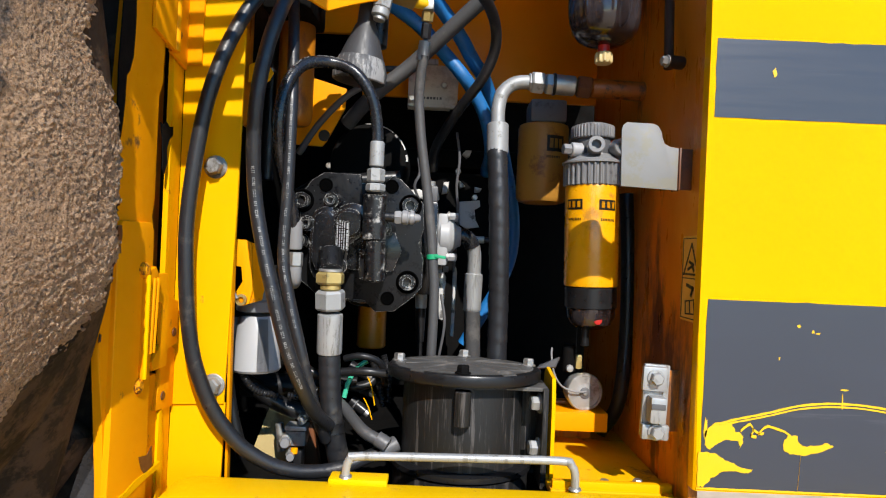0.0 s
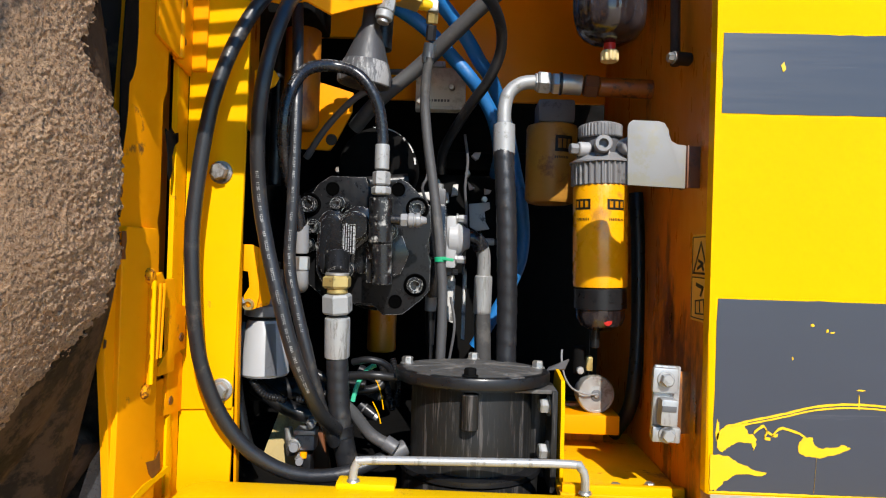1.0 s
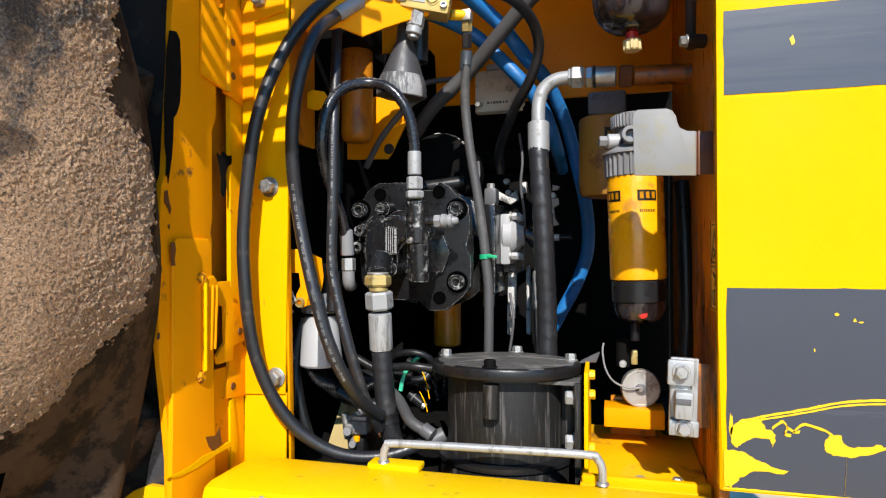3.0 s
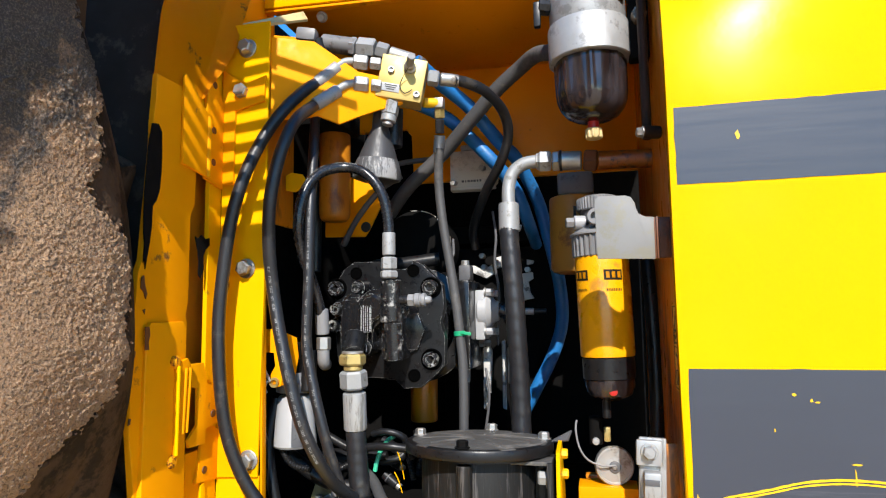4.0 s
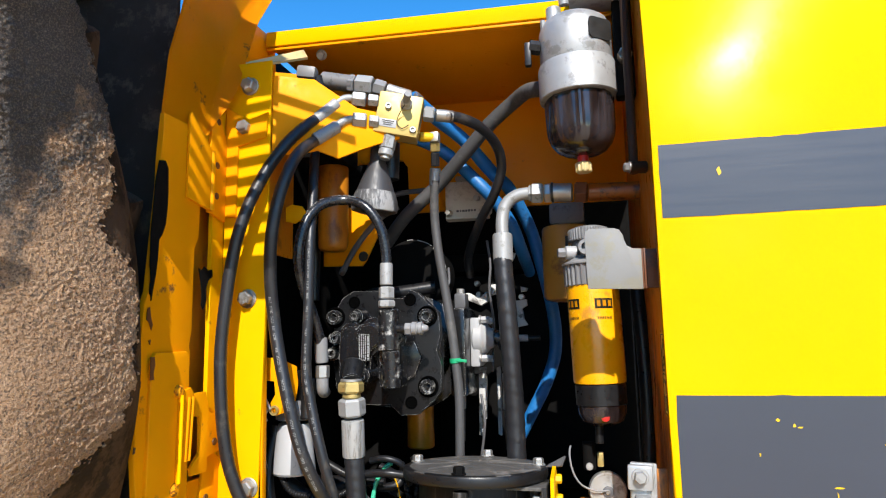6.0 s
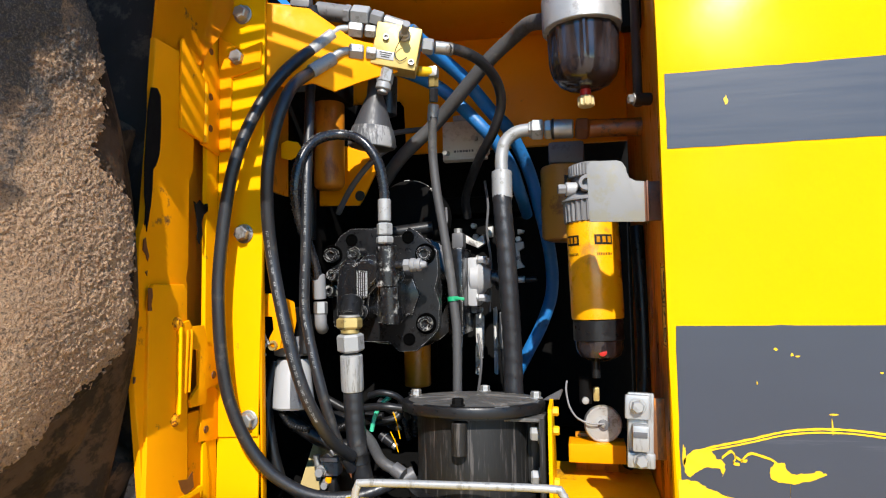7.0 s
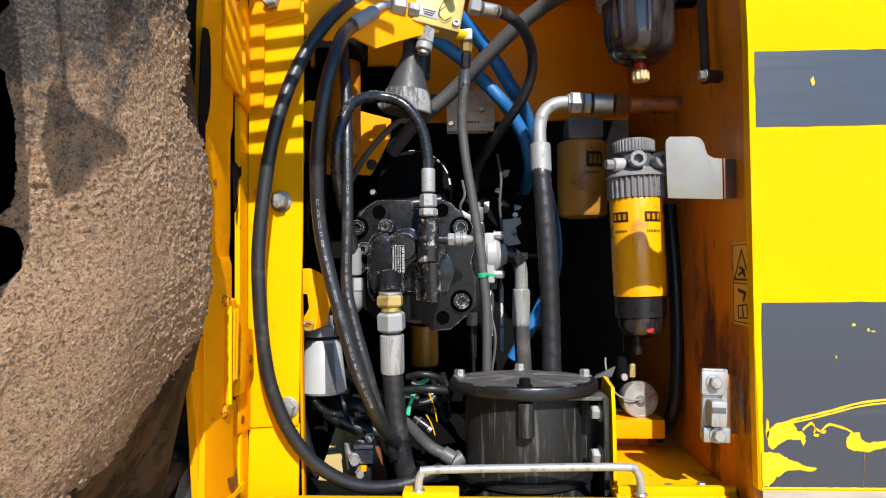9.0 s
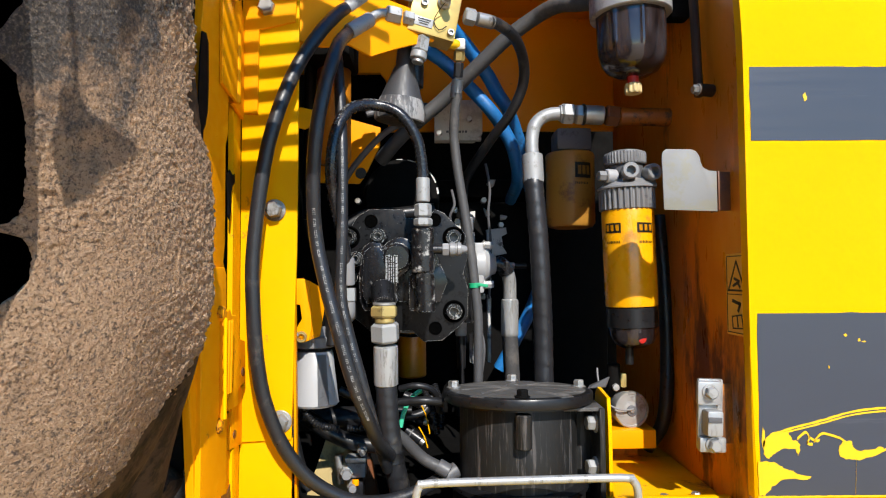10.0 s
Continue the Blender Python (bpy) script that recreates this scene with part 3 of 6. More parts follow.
sill = thing("sill", (0.4, 0.86, 0.5), "yellow steel sill beam below the bay", "sill")
part("sill_beam", box((0.5075, 0.858, 0.63), (1.765, 0.156, 0.252), 0.030), M_SILL, sill)
part("handle_pad", box((-0.108, 0.918, 0.759), (0.085, 0.034, 0.010), 0.003), M_SILL, sill)
rnd = random.Random(31)
for x0, x1, z0, z1, n in ((-0.291, -0.231, 0.728, 0.747, 26), (-0.301, -0.296, 0.737, 0.741, 7), (-0.224, -0.220, 0.738, 0.743, 7), (-0.315, -0.309, 0.733, 0.736, 7)):
    ring = [((x0 + x1) / 2 + (x1 - x0) / 2 * math.cos(2 * math.pi * k / n) * rnd.uniform(0.72, 1.1), (z0 + z1) / 2 + (z1 - z0) / 2 * math.sin(2 * math.pi * k / n) * rnd.uniform(0.65, 1.1)) for k in range(n)]
    part("scrape", plate(ring, 0.0007, front(0, 0.7803, 0)), M_SCRAPE, sill, "paint scraped to bare pale metal")
floor_pan = thing("floor_pan", (0.25, 1.1, 0.74), "yellow painted floor pan with worn patches", "floor pan")
part("pan_sheet", box((0.267, 1.10, 0.744), (0.184, 0.33, 0.012), 0.003), M_PAN, floor_pan)
part("pan_rim", box((0.268, 0.945, 0.752), (0.18, 0.012, 0.020), 0.003), M_FRAME, floor_pan)
hex_bolt((0.262, 0.962, 0.7505), (0, 0, 1), 0.013, floor_pan, washer=False)
hex_bolt((0.315, 0.970, 0.7505), (0, 0, 1), 0.013, floor_pan, washer=False)

# ---- jamb, post and hinges at the tyre's side ----
SIDE = Matrix(((0, 0, 1, 0), (1, 0, 0, 0), (0, 1, 0, 0), (0, 0, 0, 1)))      # plate(): u along y, v up, thickness to +x


def side(x, y=0.0, z=0.0):
    return Matrix.Translation((x, y, z)) @ SIDE


jamb = thing("side_jamb", (-0.40, 0.82, 0.6), "orange-yellow steel side jamb, chipped and sooty at its edge", "jamb")
part("outer_sheet", plate([(0.752, 0.60), (0.850, 0.60), (0.850, 1.118), (0.846, 1.126), (0.852, 1.15), (0.852, 1.29), (0.862, 1.31), (0.868, 1.50), (0.763, 1.50), (0.760, 1.46), (0.757, 1.42), (0.757, 1.38), (0.750, 1.30), (0.742, 1.21), (0.734, 1.19), (0.728, 1.10), (0.727, 0.97), (0.738, 0.885), (0.748, 0.80)], 0.010, side(-0.402), 0.003), M_WORN, jamb)
part("lower_sheet", plate([(0.738, 0.60), (0.846, 0.60), (0.846, 0.80), (0.840, 1.108), (0.832, 1.118), (0.758, 1.118), (0.750, 1.108), (0.746, 0.86)], 0.007, side(-0.3925), 0.003), M_UPPER, jamb)
# Soot and worn paint, widened to paint the dark gap by the tyre.
part("edge_dark_patch", plate([(0.750, 1.417), (0.764, 1.420), (0.772, 1.410), (0.774, 1.370), (0.7735, 1.345), (0.771, 1.318), (0.764, 1.300), (0.757, 1.292), (0.756, 1.262), (0.753, 1.236), (0.750, 1.222), (0.745, 1.196), (0.7435, 1.212), (0.7405, 1.205), (0.742, 1.232), (0.739, 1.250), (0.738, 1.30), (0.744, 1.385)], 0.0016, side(-0.3905)), M_DARK, jamb, "black stretch of the edge, soot and wear plus painted gap shade")
for outline in ([(0.739, 1.184), (0.744, 1.187), (0.747, 1.172), (0.752, 1.160), (0.749, 1.152), (0.744, 1.163), (0.738, 1.168)], [(0.727, 1.080), (0.732, 1.077), (0.731, 1.068), (0.727, 1.066)], [(0.744, 1.136), (0.749, 1.138), (0.748, 1.130)], [(0.723, 0.985), (0.727, 0.984), (0.726, 0.976), (0.722, 0.975)]):
    part("paint_chip", plate(outline, 0.0012, side(-0.3908)), M_RUST, jamb, "rusty chip in the paint")
part("inner_sheet", plate([(0.915, 0.70), (0.952, 0.70), (0.952, 1.72), (0.850, 1.72), (0.850, 1.372), (0.915, 1.372)], 0.008, side(-0.410), 0.002), M_FRAME, jamb)
part("slot_edge", plate([(0.846, 0.70), (0.862, 0.70), (0.858, 1.03), (0.864, 1.16), (0.858, 1.27), (0.864, 1.372), (0.846, 1.372)], 0.006, side(-0.412), 0.001), M_WORN, jamb)
part("slot_back", box((-0.436, 0.895, 1.15), (0.006, 0.12, 0.95), 0.001), M_INNER, jamb, "back of the slot, shade put into its dark orange")
part("lower_gusset", plate([(0.848, 0.70), (0.90, 0.70), (0.915, 0.80), (0.90, 0.905), (0.862, 0.905), (0.85, 0.88)], 0.006, side(-0.408), 0.002), M_WORN, jamb)


def flare():
    """The jamb's top: a rolled outer edge, a flat face that sweeps back, and a flange folded along it towards the bay."""
    bm = bmesh.new()
    rows = []
    for i in range(33):
        z = 1.498 + 0.47 * i / 32
        outer = float(np.interp(z, (1.498, 1.608, 1.69, 1.725, 1.87, 1.97), (0.763, 0.775, 0.800, 0.809, 0.875, 0.930)))
        fold = float(np.interp(z, (1.498, 1.525, 1.591, 1.662, 1.735, 1.806, 1.868, 1.97), (0.872, 0.884, 0.908, 0.933, 0.956, 1.000, 1.050, 1.140)))
        rim = float(np.interp(z, (1.498, 1.557, 1.611, 1.678, 1.768, 1.858, 1.97), (0.880, 0.912, 0.938, 0.964, 1.000, 1.062, 1.160)))
        out = float(np.interp(z, (1.498, 1.530, 1.560, 1.600), (0.004, 0.008, 0.020, 0.027)))
        dent = 0.0015 * noise.noise(Vector((z * 14.0, 2.0, 5.0)))
        ring = [(-0.4005, outer), (-0.3975, outer + 0.002), (-0.3965, outer + 0.008), (-0.3970 + dent, outer + 0.018)]
        ring += [(-0.397 + dent, outer + 0.018 + (fold - outer - 0.024) * k / 4) for k in (1, 2, 3, 4)]
        ring += [(-0.3955, fold), (-0.397 + out * 0.35, fold + (rim - fold) * 0.25 + 0.003), (-0.397 + out, max(rim, fold + 0.006))]
        rows.append([bm.verts.new((x, y, z)) for x, y in ring])
    for p, q in zip(rows, rows[1:]):
        for k in range(len(p) - 1):
            bm.faces.new((p[k], p[k + 1], q[k + 1], q[k]))
    bmesh.ops.solidify(bm, geom=bm.faces[:], thickness=0.005)
    return bm


part("flare", flare(), M_WORN, jamb, "swept-in top of the jamb")

post = thing("door_post", (-0.36, 0.955, 0.7), "bright yellow steel post with hexagon bolts", "post")
part("post_sheet", plate([(-0.402, 0.848), (-0.321, 0.852), (-0.313, 1.15), (-0.309, 1.66), (-0.40, 1.66)], 0.005, front(0, 0.954, 0), 0.0015), M_FRAME, post)
part("post_foot", plate([(-0.404, 0.70), (-0.323, 0.70), (-0.3195, 0.853), (-0.402, 0.853)], 0.004, front(0, 0.9575, 0), 0.001), M_FRAME, post)
part("post_return", box((-0.3205, 0.961, 1.18), (0.004, 0.014, 0.95), 0.001, (0, -0.8, 0)), M_WORN, post)
for x, z in ((-0.352, 1.612), (-0.3595, 1.530), (-0.3475, 1.2085), (-0.337, 0.880)):
    hex_bolt((x, 0.949, z), (0, -1, 0), 0.0235, post, M_STEEL)

upper_hinge = part("hinge", plate([(0.820, 1.372), (0.882, 1.362), (0.886, 1.47), (0.872, 1.482), (0.824, 1.522), (0.820, 1.515)], 0.005, side(-0.391), 0.0015), M_UPPER, jamb, "yellow steel hinge with holed leaves")
part("leaf", plate([(0.890, 1.362), (0.945, 1.352), (0.947, 1.500), (0.930, 1.528), (0.905, 1.575), (0.895, 1.560), (0.893, 1.50)], 0.005, side(-0.400), 0.0015), M_UPPER, upper_hinge)
part("knuckle", rod((-0.389, 0.889, 1.362), (-0.389, 0.889, 1.470), 0.006), M_UPPER, upper_hinge)
part("flange", plate([(-0.398, 1.36), (-0.374, 1.36), (-0.372, 1.495), (-0.315, 1.508), (-0.312, 1.556), (-0.35, 1.545), (-0.385, 1.565), (-0.398, 1.575)], 0.005, front(0, 0.948, 0), 0.0015), M_UPPER, upper_hinge, "bolted flange of the hinge")
# The leaf is not pierced; dark discs paint the shade of its holes.
for z in (1.395, 1.452, 1.535):
    part("hole_disc", lathe((-0.3955, 0.915, z), (1, 0, 0), [(0, 0.007), (0.0012, 0.006), (0.0014, 0.0)], 14), M_RUST, upper_hinge, "rust-brown disc in place of a bolt hole")

lower_hinge = part("hinge", plate([(0.812, 0.908), (0.836, 0.945), (0.842, 0.96), (0.850, 1.018), (0.847, 1.050), (0.838, 1.060), (0.818, 1.055), (0.812, 1.045)], 0.007, side(-0.387), 0.0015), M_WORN, jamb, "yellow steel hinge with a pin and chipped ends")
part("pin_guide", rod((-0.3785, 0.8125, 0.915), (-0.3785, 0.814, 1.050), 0.0030), M_PANEL, lower_hinge, "bright yellow hinge pin sleeve")
part("pin_head", lathe((-0.386, 0.812, 1.056), (1, 0, 0), [(0, 0.0105), (0.005, 0.010), (0.008, 0.006), (0.008, 0)], 16), M_PIN, lower_hinge, "chipped yellow pin head with rust")
part("pin_head", lathe((-0.388, 0.811, 0.906), (1, 0, 0), [(0, 0.0105), (0.005, 0.010), (0.008, 0.006), (0.008, 0)], 16), M_PIN, lower_hinge, "chipped yellow pin head with rust")
for y in (0.828, 0.838):
    part("rib", rod((-0.380, y, 0.945), (-0.380, y + 0.006, 1.045), 0.0028, seg=8), M_WORN, lower_hinge)
part("leaf", plate([(0.857, 1.049), (0.890, 1.049), (0.902, 1.013), (0.930, 1.006), (0.932, 0.944), (0.900, 0.940), (0.898, 0.916), (0.856, 0.917), (0.852, 0.930), (0.876, 0.950), (0.874, 1.008), (0.855, 1.014)], 0.005, side(-0.392), 0.0015), M_UPPER, lower_hinge)
part("leaf", plate([(0.889, 0.853), (0.948, 0.846), (0.950, 0.93), (0.934, 0.940), (0.905, 0.938), (0.898, 0.887)], 0.005, side(-0.402), 0.0015), M_UPPER, lower_hinge)
part("rust_patch", plate([(0.744, 1.112), (0.753, 1.112), (0.755, 1.10), (0.752, 1.088), (0.754, 1.078), (0.745, 1.078)], 0.001, side(-0.3857)), M_RUST, jamb, "worn-through rusty patch")
part("rust_patch", plate([(0.821, 0.811), (0.845, 0.806), (0.857, 0.815), (0.861, 0.789), (0.840, 0.782), (0.829, 0.793)], 0.001, side(-0.3857)), M_RUST, jamb, "worn-through rusty patch")
prism([(-0.384, 0.732, 0.779), (-0.3835, 0.760, 0.7775), (-0.384, 0.786, 0.7785), (-0.3845, 0.815, 0.784), (-0.384, 0.855, 0.7835), (-0.384, 0.883, 0.785), (-0.384, 0.890, 0.777), (-0.384, 0.841, 0.7755), (-0.3845, 0.799, 0.770), (-0.384, 0.755, 0.772)], 0.006, "bottom_ledge", M_PANEL, jamb, "bright bent bottom edge")
part("soot_clump", plate([(0.876, 1.260), (0.884, 1.256), (0.893, 1.264), (0.904, 1.258), (0.916, 1.261), (0.917, 1.248), (0.905, 1.240), (0.898, 1.224), (0.901, 1.206), (0.893, 1.188), (0.887, 1.196), (0.888, 1.214), (0.884, 1.236)], 0.0016, side(-0.4015)), M_DARK, jamb, "black soot clump at the slot")
part("edge_strip", plate([(0.905, 0.72), (0.922, 0.72), (0.926, 0.781), (0.914, 0.850), (0.905, 0.846)], 0.006, side(-0.404), 0.001), M_PANEL, jamb, "bright yellow folded edge")
# Dark discs again for the shade of uncut holes.
for y, z in ((0.912, 0.870), (0.918, 0.962)):
    part("hole_disc", lathe((-0.3968 if z < 0.9 else -0.3868, y, z), (1, 0, 0), [(0, 0.0068), (0.0012, 0.006), (0.0014, 0.0)], 14), M_RUST, lower_hinge, "rust-brown disc in place of a bolt hole")


corner = thing("corner_bracket", (-0.32, 0.97, 1.48), "yellow steel corner bracket under the hood", "bracket")
prism([(-0.392, 0.962, 1.662), (-0.322, 0.962, 1.657), (-0.308, 1.10, 1.728), (-0.318, 1.10, 1.746)], 0.005, "pointed_tab", M_CREAM, corner, "pale pointed steel tab")
part("face", plate([(0, 0), (0.04, -0.004), (0.085, 0.008), (0.125, -0.006), (0.165, 0.012), (0.200, 0.026), (0.245, 0.040), (0.245, 0.085), (0.160, 0.098), (0.078, 0.150), (0, 0.152)], 0.006, front(-0.317, 0.970, 1.485, 0, 27), 0.0015), M_UPPER, corner)
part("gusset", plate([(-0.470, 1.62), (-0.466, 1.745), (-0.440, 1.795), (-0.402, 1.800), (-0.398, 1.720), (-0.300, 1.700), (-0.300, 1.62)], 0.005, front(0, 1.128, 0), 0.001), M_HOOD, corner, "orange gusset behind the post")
part("upright", box((-0.365, 1.06, 1.475), (0.006, 0.18, 0.34), 0.001), M_SOOT_SHADE, corner)
part("inner_tab", plate([(0, 0.004), (0.020, 0), (0.036, 0.010), (0.042, 0.024), (0.034, 0.036), (0.012, 0.040), (0, 0.034)], 0.005, front(-0.352, 1.10, 1.372, 0, 10), 0.001), M_FRAME, corner)


# ---- hoses ----
def ferrule(p0, p1, r, hose, material=None, label="crimped zinc ferrule"):
    """A crimped sleeve with flats pressed round it."""
    p0, p1 = Vector(p0), Vector(p1)
    length = (p1 - p0).length
    return part("ferrule", lathe(p0, p1 - p0, [(0, r * 0.80), (length * 0.03, r * 0.98), (length * 0.10, r), (length * 0.90, r), (length * 0.97, r * 0.98), (length, r * 0.86)], 32, None, 0.0), material or M_ZINC, hose, label, 40)


def nut(p0, p1, r, hose, material=None, label="zinc hexagon nut"):
    return part("nut", rod(p0, p1, r, seg=6, chamfer=0.16, turn=0.3), material or M_ZINC, hose, label, 20)


def hose_marks(pts, r, hose, rnd_seed, a, b, toward=(0.2, -1, 0.1), material=None):
    """Unreadable print along a hose: rows of small pale bars on the side that faces the viewer."""
    rnd = random.Random(rnd_seed)
    path = spline(pts, 0.0026)
    lo, hi = int(len(path) * a), int(len(path) * b)
    bm = bmesh.new()
    i = lo
    word = rnd.randint(3, 8)
    while i < hi - 4:
        t = (path[i + 1] - path[i]).normalized()
        w = (Vector(toward) - t * Vector(toward).dot(t)).normalized()
        s = t.cross(w)
        m = Matrix(((*t, 0), (*s, 0), (*w, 0), (0, 0, 0, 1))).transposed()
        m.translation = path[i] + w * (r * 1.012)
        for side_at in ((0.0,) if rnd.random() < 0.4 else (-0.12, 0.13)):
            bmesh.ops.create_cube(bm, size=1.0, matrix=m @ Matrix.Translation((0, r * side_at, 0)) @ Matrix.Diagonal((rnd.uniform(0.0008, 0.0019), r * (0.36 if side_at == 0.0 else rnd.uniform(0.08, 0.2)), 0.0005, 1)))
        word -= 1
        i += 1
        if word == 0:
            word = rnd.randint(3, 8)
            i += rnd.choice((1, 2, 2, 5))
    tagged(part("print", bm, material or M_PRINT, hose, "worn grey print"), kind="stuff")


def hydraulic_hose(label, pts, r, material=None, at=None, ripple=0.0, pitch=0.006, wind=0.0, step=0.008, category="hose", sleeve=False):
    hose = thing("hydraulic_hose", at or pts[-1], label, category)
    part("hose_body", tube(pts, r, ripple=ripple, pitch=pitch, wind=wind, step=step), material or M_RUBBER, hose)
    if sleeve:
        a, b = Vector(pts[0]), Vector(pts[1])
        d = (b - a).normalized()
        part("end_sleeve", lathe(a, d, [(0, r * 0.9), (0.002, r * 1.12), (0.020, r * 1.14), (0.022, r * 1.0)], 16), M_TIN, hose, "grey end sleeve")
    return hose


A = [(-0.240, 1.012, 1.560), (-0.255, 0.99, 1.540), (-0.280, 0.95, 1.489), (-0.310, 0.925, 1.425), (-0.334, 0.905, 1.348), (-0.353, 0.90, 1.262), (-0.367, 0.90, 1.138), (-0.366, 0.90, 1.052), (-0.361, 0.905, 0.976),
     (-0.350, 0.912, 0.912), (-0.325, 0.928, 0.842), (-0.283, 0.945, 0.786), (-0.222, 0.968, 0.750), (-0.150, 1.0, 0.745), (-0.067, 1.04, 0.773)]
hose_a = hydraulic_hose("long black rubber hose sweeping past the post", A, 0.0108)
ferrule((-0.244, 1.008, 1.556), (-0.208, 1.026, 1.592), 0.0125, hose_a)
part("bent_pipe", tube([(-0.212, 1.024, 1.589), (-0.200, 1.03, 1.600), (-0.188, 1.036, 1.604), (-0.165, 1.043, 1.602)], 0.0075), M_ZINC, hose_a, "bent zinc pipe end")
nut((-0.182, 1.039, 1.604), (-0.156, 1.047, 1.601), 0.0150, hose_a)
nut((-0.152, 1.048, 1.601), (-0.132, 1.054, 1.599), 0.0125, hose_a)
ferrule((-0.090, 1.03, 0.762), (-0.062, 1.042, 0.776), 0.0135, hose_a, M_TIN, "dusty end fitting")

B = [(-0.238, 0.985, 1.505), (-0.246, 0.940, 1.470), (-0.252, 0.912, 1.430), (-0.263, 0.90, 1.380), (-0.273, 0.895, 1.313), (-0.279, 0.905, 1.239), (-0.277, 0.918, 1.164), (-0.263, 0.915, 1.097), (-0.242, 0.91, 1.022), (-0.221, 0.915, 0.947),
     (-0.202, 0.935, 0.888), (-0.188, 0.97, 0.842), (-0.173, 1.02, 0.806)]
hose_b = hydraulic_hose("black rubber hose with worn print, curving down", B, 0.0108)
hose_marks(B, 0.0108, hose_b, 4, 0.42, 0.86)
ferrule((-0.237, 0.988, 1.508), (-0.204, 1.018, 1.542), 0.0125, hose_b)
part("bent_pipe", tube([(-0.208, 1.015, 1.539), (-0.196, 1.022, 1.551), (-0.182, 1.032, 1.559), (-0.160, 1.042, 1.559)], 0.0075), M_ZINC, hose_b, "bent zinc pipe end")
nut((-0.180, 1.036, 1.560), (-0.154, 1.045, 1.558), 0.0150, hose_b)
nut((-0.150, 1.047, 1.558), (-0.132, 1.054, 1.556), 0.0125, hose_b)

E_PTS = [(-0.270, 1.06, 1.52), (-0.259, 1.03, 1.434), (-0.250, 1.0, 1.322), (-0.248, 0.99, 1.187), (-0.250, 0.988, 1.080), (-0.239, 0.985, 1.020), (-0.219, 0.98, 0.948), (-0.205, 0.985, 0.892), (-0.189, 1.0, 0.828), (-0.178, 1.03, 0.78)]
hose_e = hydraulic_hose("black rubber hose with worn print beside the pump", E_PTS, 0.0095)
hose_marks(E_PTS, 0.0095, hose_e, 8, 0.28, 0.75)

C = [(-0.117, 1.05, 1.262), (-0.118, 1.05, 1.295), (-0.128, 1.046, 1.345), (-0.158, 1.042, 1.386), (-0.200, 1.04, 1.400), (-0.237, 1.012, 1.386), (-0.257, 0.988, 1.345), (-0.265, 0.982, 1.288), (-0.264, 0.995, 1.239), (-0.257, 1.02, 1.19), (-0.250, 1.035, 1.15), (-0.248, 1.045, 1.12)]
hose_c = hydraulic_hose("oily black rubber hose looped over to the pump", C, 0.0098, M_OILY)
hose_marks(C, 0.0098, hose_c, 12, 0.30, 0.55, (0, -0.6, 0.8))
ferrule((-0.117, 1.05, 1.232), (-0.117, 1.05, 1.274), 0.0122, hose_c)
nut((-0.117, 1.05, 1.206), (-0.117, 1.05, 1.229), 0.0150, hose_c)
nut((-0.117, 1.05, 1.190), (-0.117, 1.05, 1.204), 0.0165, hose_c)
ferrule((-0.248, 1.045, 1.136), (-0.2478, 1.050, 1.089), 0.0128, hose_c, M_LIGHTPL, "pale crimped ferrule")
nut((-0.246, 1.050, 1.084), (-0.246, 1.050, 1.060), 0.0135, hose_c, M_STEEL)
part("elbow_end", tube([(-0.246, 1.050, 1.060), (-0.246, 1.051, 1.044), (-0.247, 1.056, 1.036), (-0.250, 1.066, 1.033), (-0.254, 1.078, 1.032)], 0.0115), M_LIGHTPL, hose_c, "pale elbow fitting")

D = [(-0.052, 1.182, 1.462), (-0.056, 1.19, 1.430), (-0.058, 1.20, 1.38), (-0.051, 1.20, 1.310), (-0.038, 1.20, 1.228), (-0.026, 1.20, 1.146), (-0.018, 1.20, 1.071), (-0.013, 1.20, 0.996), (-0.016, 1.20, 0.80)]
hose_d = hydraulic_hose("slim grey-black hose with a green cable tie", D, 0.0095, M_DUSTY)
ferrule((-0.050, 1.18, 1.488), (-0.055, 1.187, 1.452), 0.0115, hose_d)
nut((-0.048, 1.172, 1.519), (-0.050, 1.18, 1.492), 0.0095, hose_d, M_RUBBER, "dark swivel nut")
nut((-0.047, 1.167, 1.540), (-0.048, 1.172, 1.521), 0.0110, hose_d, M_BRASS, "brass-coloured hexagon nut")
part("elbow", box((-0.046, 1.163, 1.549), (0.020, 0.022, 0.022), 0.004), M_STEEL, hose_d, "small elbow body")
part("tee", rod((-0.075, 1.145, 1.548), (-0.050, 1.16, 1.549), 0.010), M_CHIP, hose_d, "bright yellow banjo end")
part("cable_tie", lathe((-0.0195, 1.20, 1.084), (0.08, 0, -1), [(-0.005, 0.0105), (-0.004, 0.0118), (0.004, 0.0118), (0.005, 0.0105)], 18), M_GREEN, hose_d, "green plastic cable tie")
part("tie_tail", box((-0.005, 1.19, 1.085), (0.022, 0.004, 0.006), 0.001, (0, 8, 0)), M_GREEN, hose_d, "green tie tail")

F = [(0.091, 1.158, 1.300), (0.092, 1.15, 1.270), (0.098, 1.145, 1.184), (0.103, 1.145, 1.075), (0.106, 1.15, 0.967), (0.106, 1.15, 0.80)]
hose_f = hydraulic_hose("thick spiral-wrapped black suction hose", F, 0.0178, pitch=0.030, wind=0.0012, step=0.004)
ferrule((0.092, 1.153, 1.278), (0.091, 1.160, 1.335), 0.0200, hose_f)
part("bent_pipe", tube([(0.091, 1.160, 1.330), (0.091, 1.163, 1.365), (0.099, 1.167, 1.396), (0.122, 1.169, 1.414), (0.152, 1.169, 1.417)], 0.0128), M_ZINC, hose_f, "bent zinc elbow pipe")
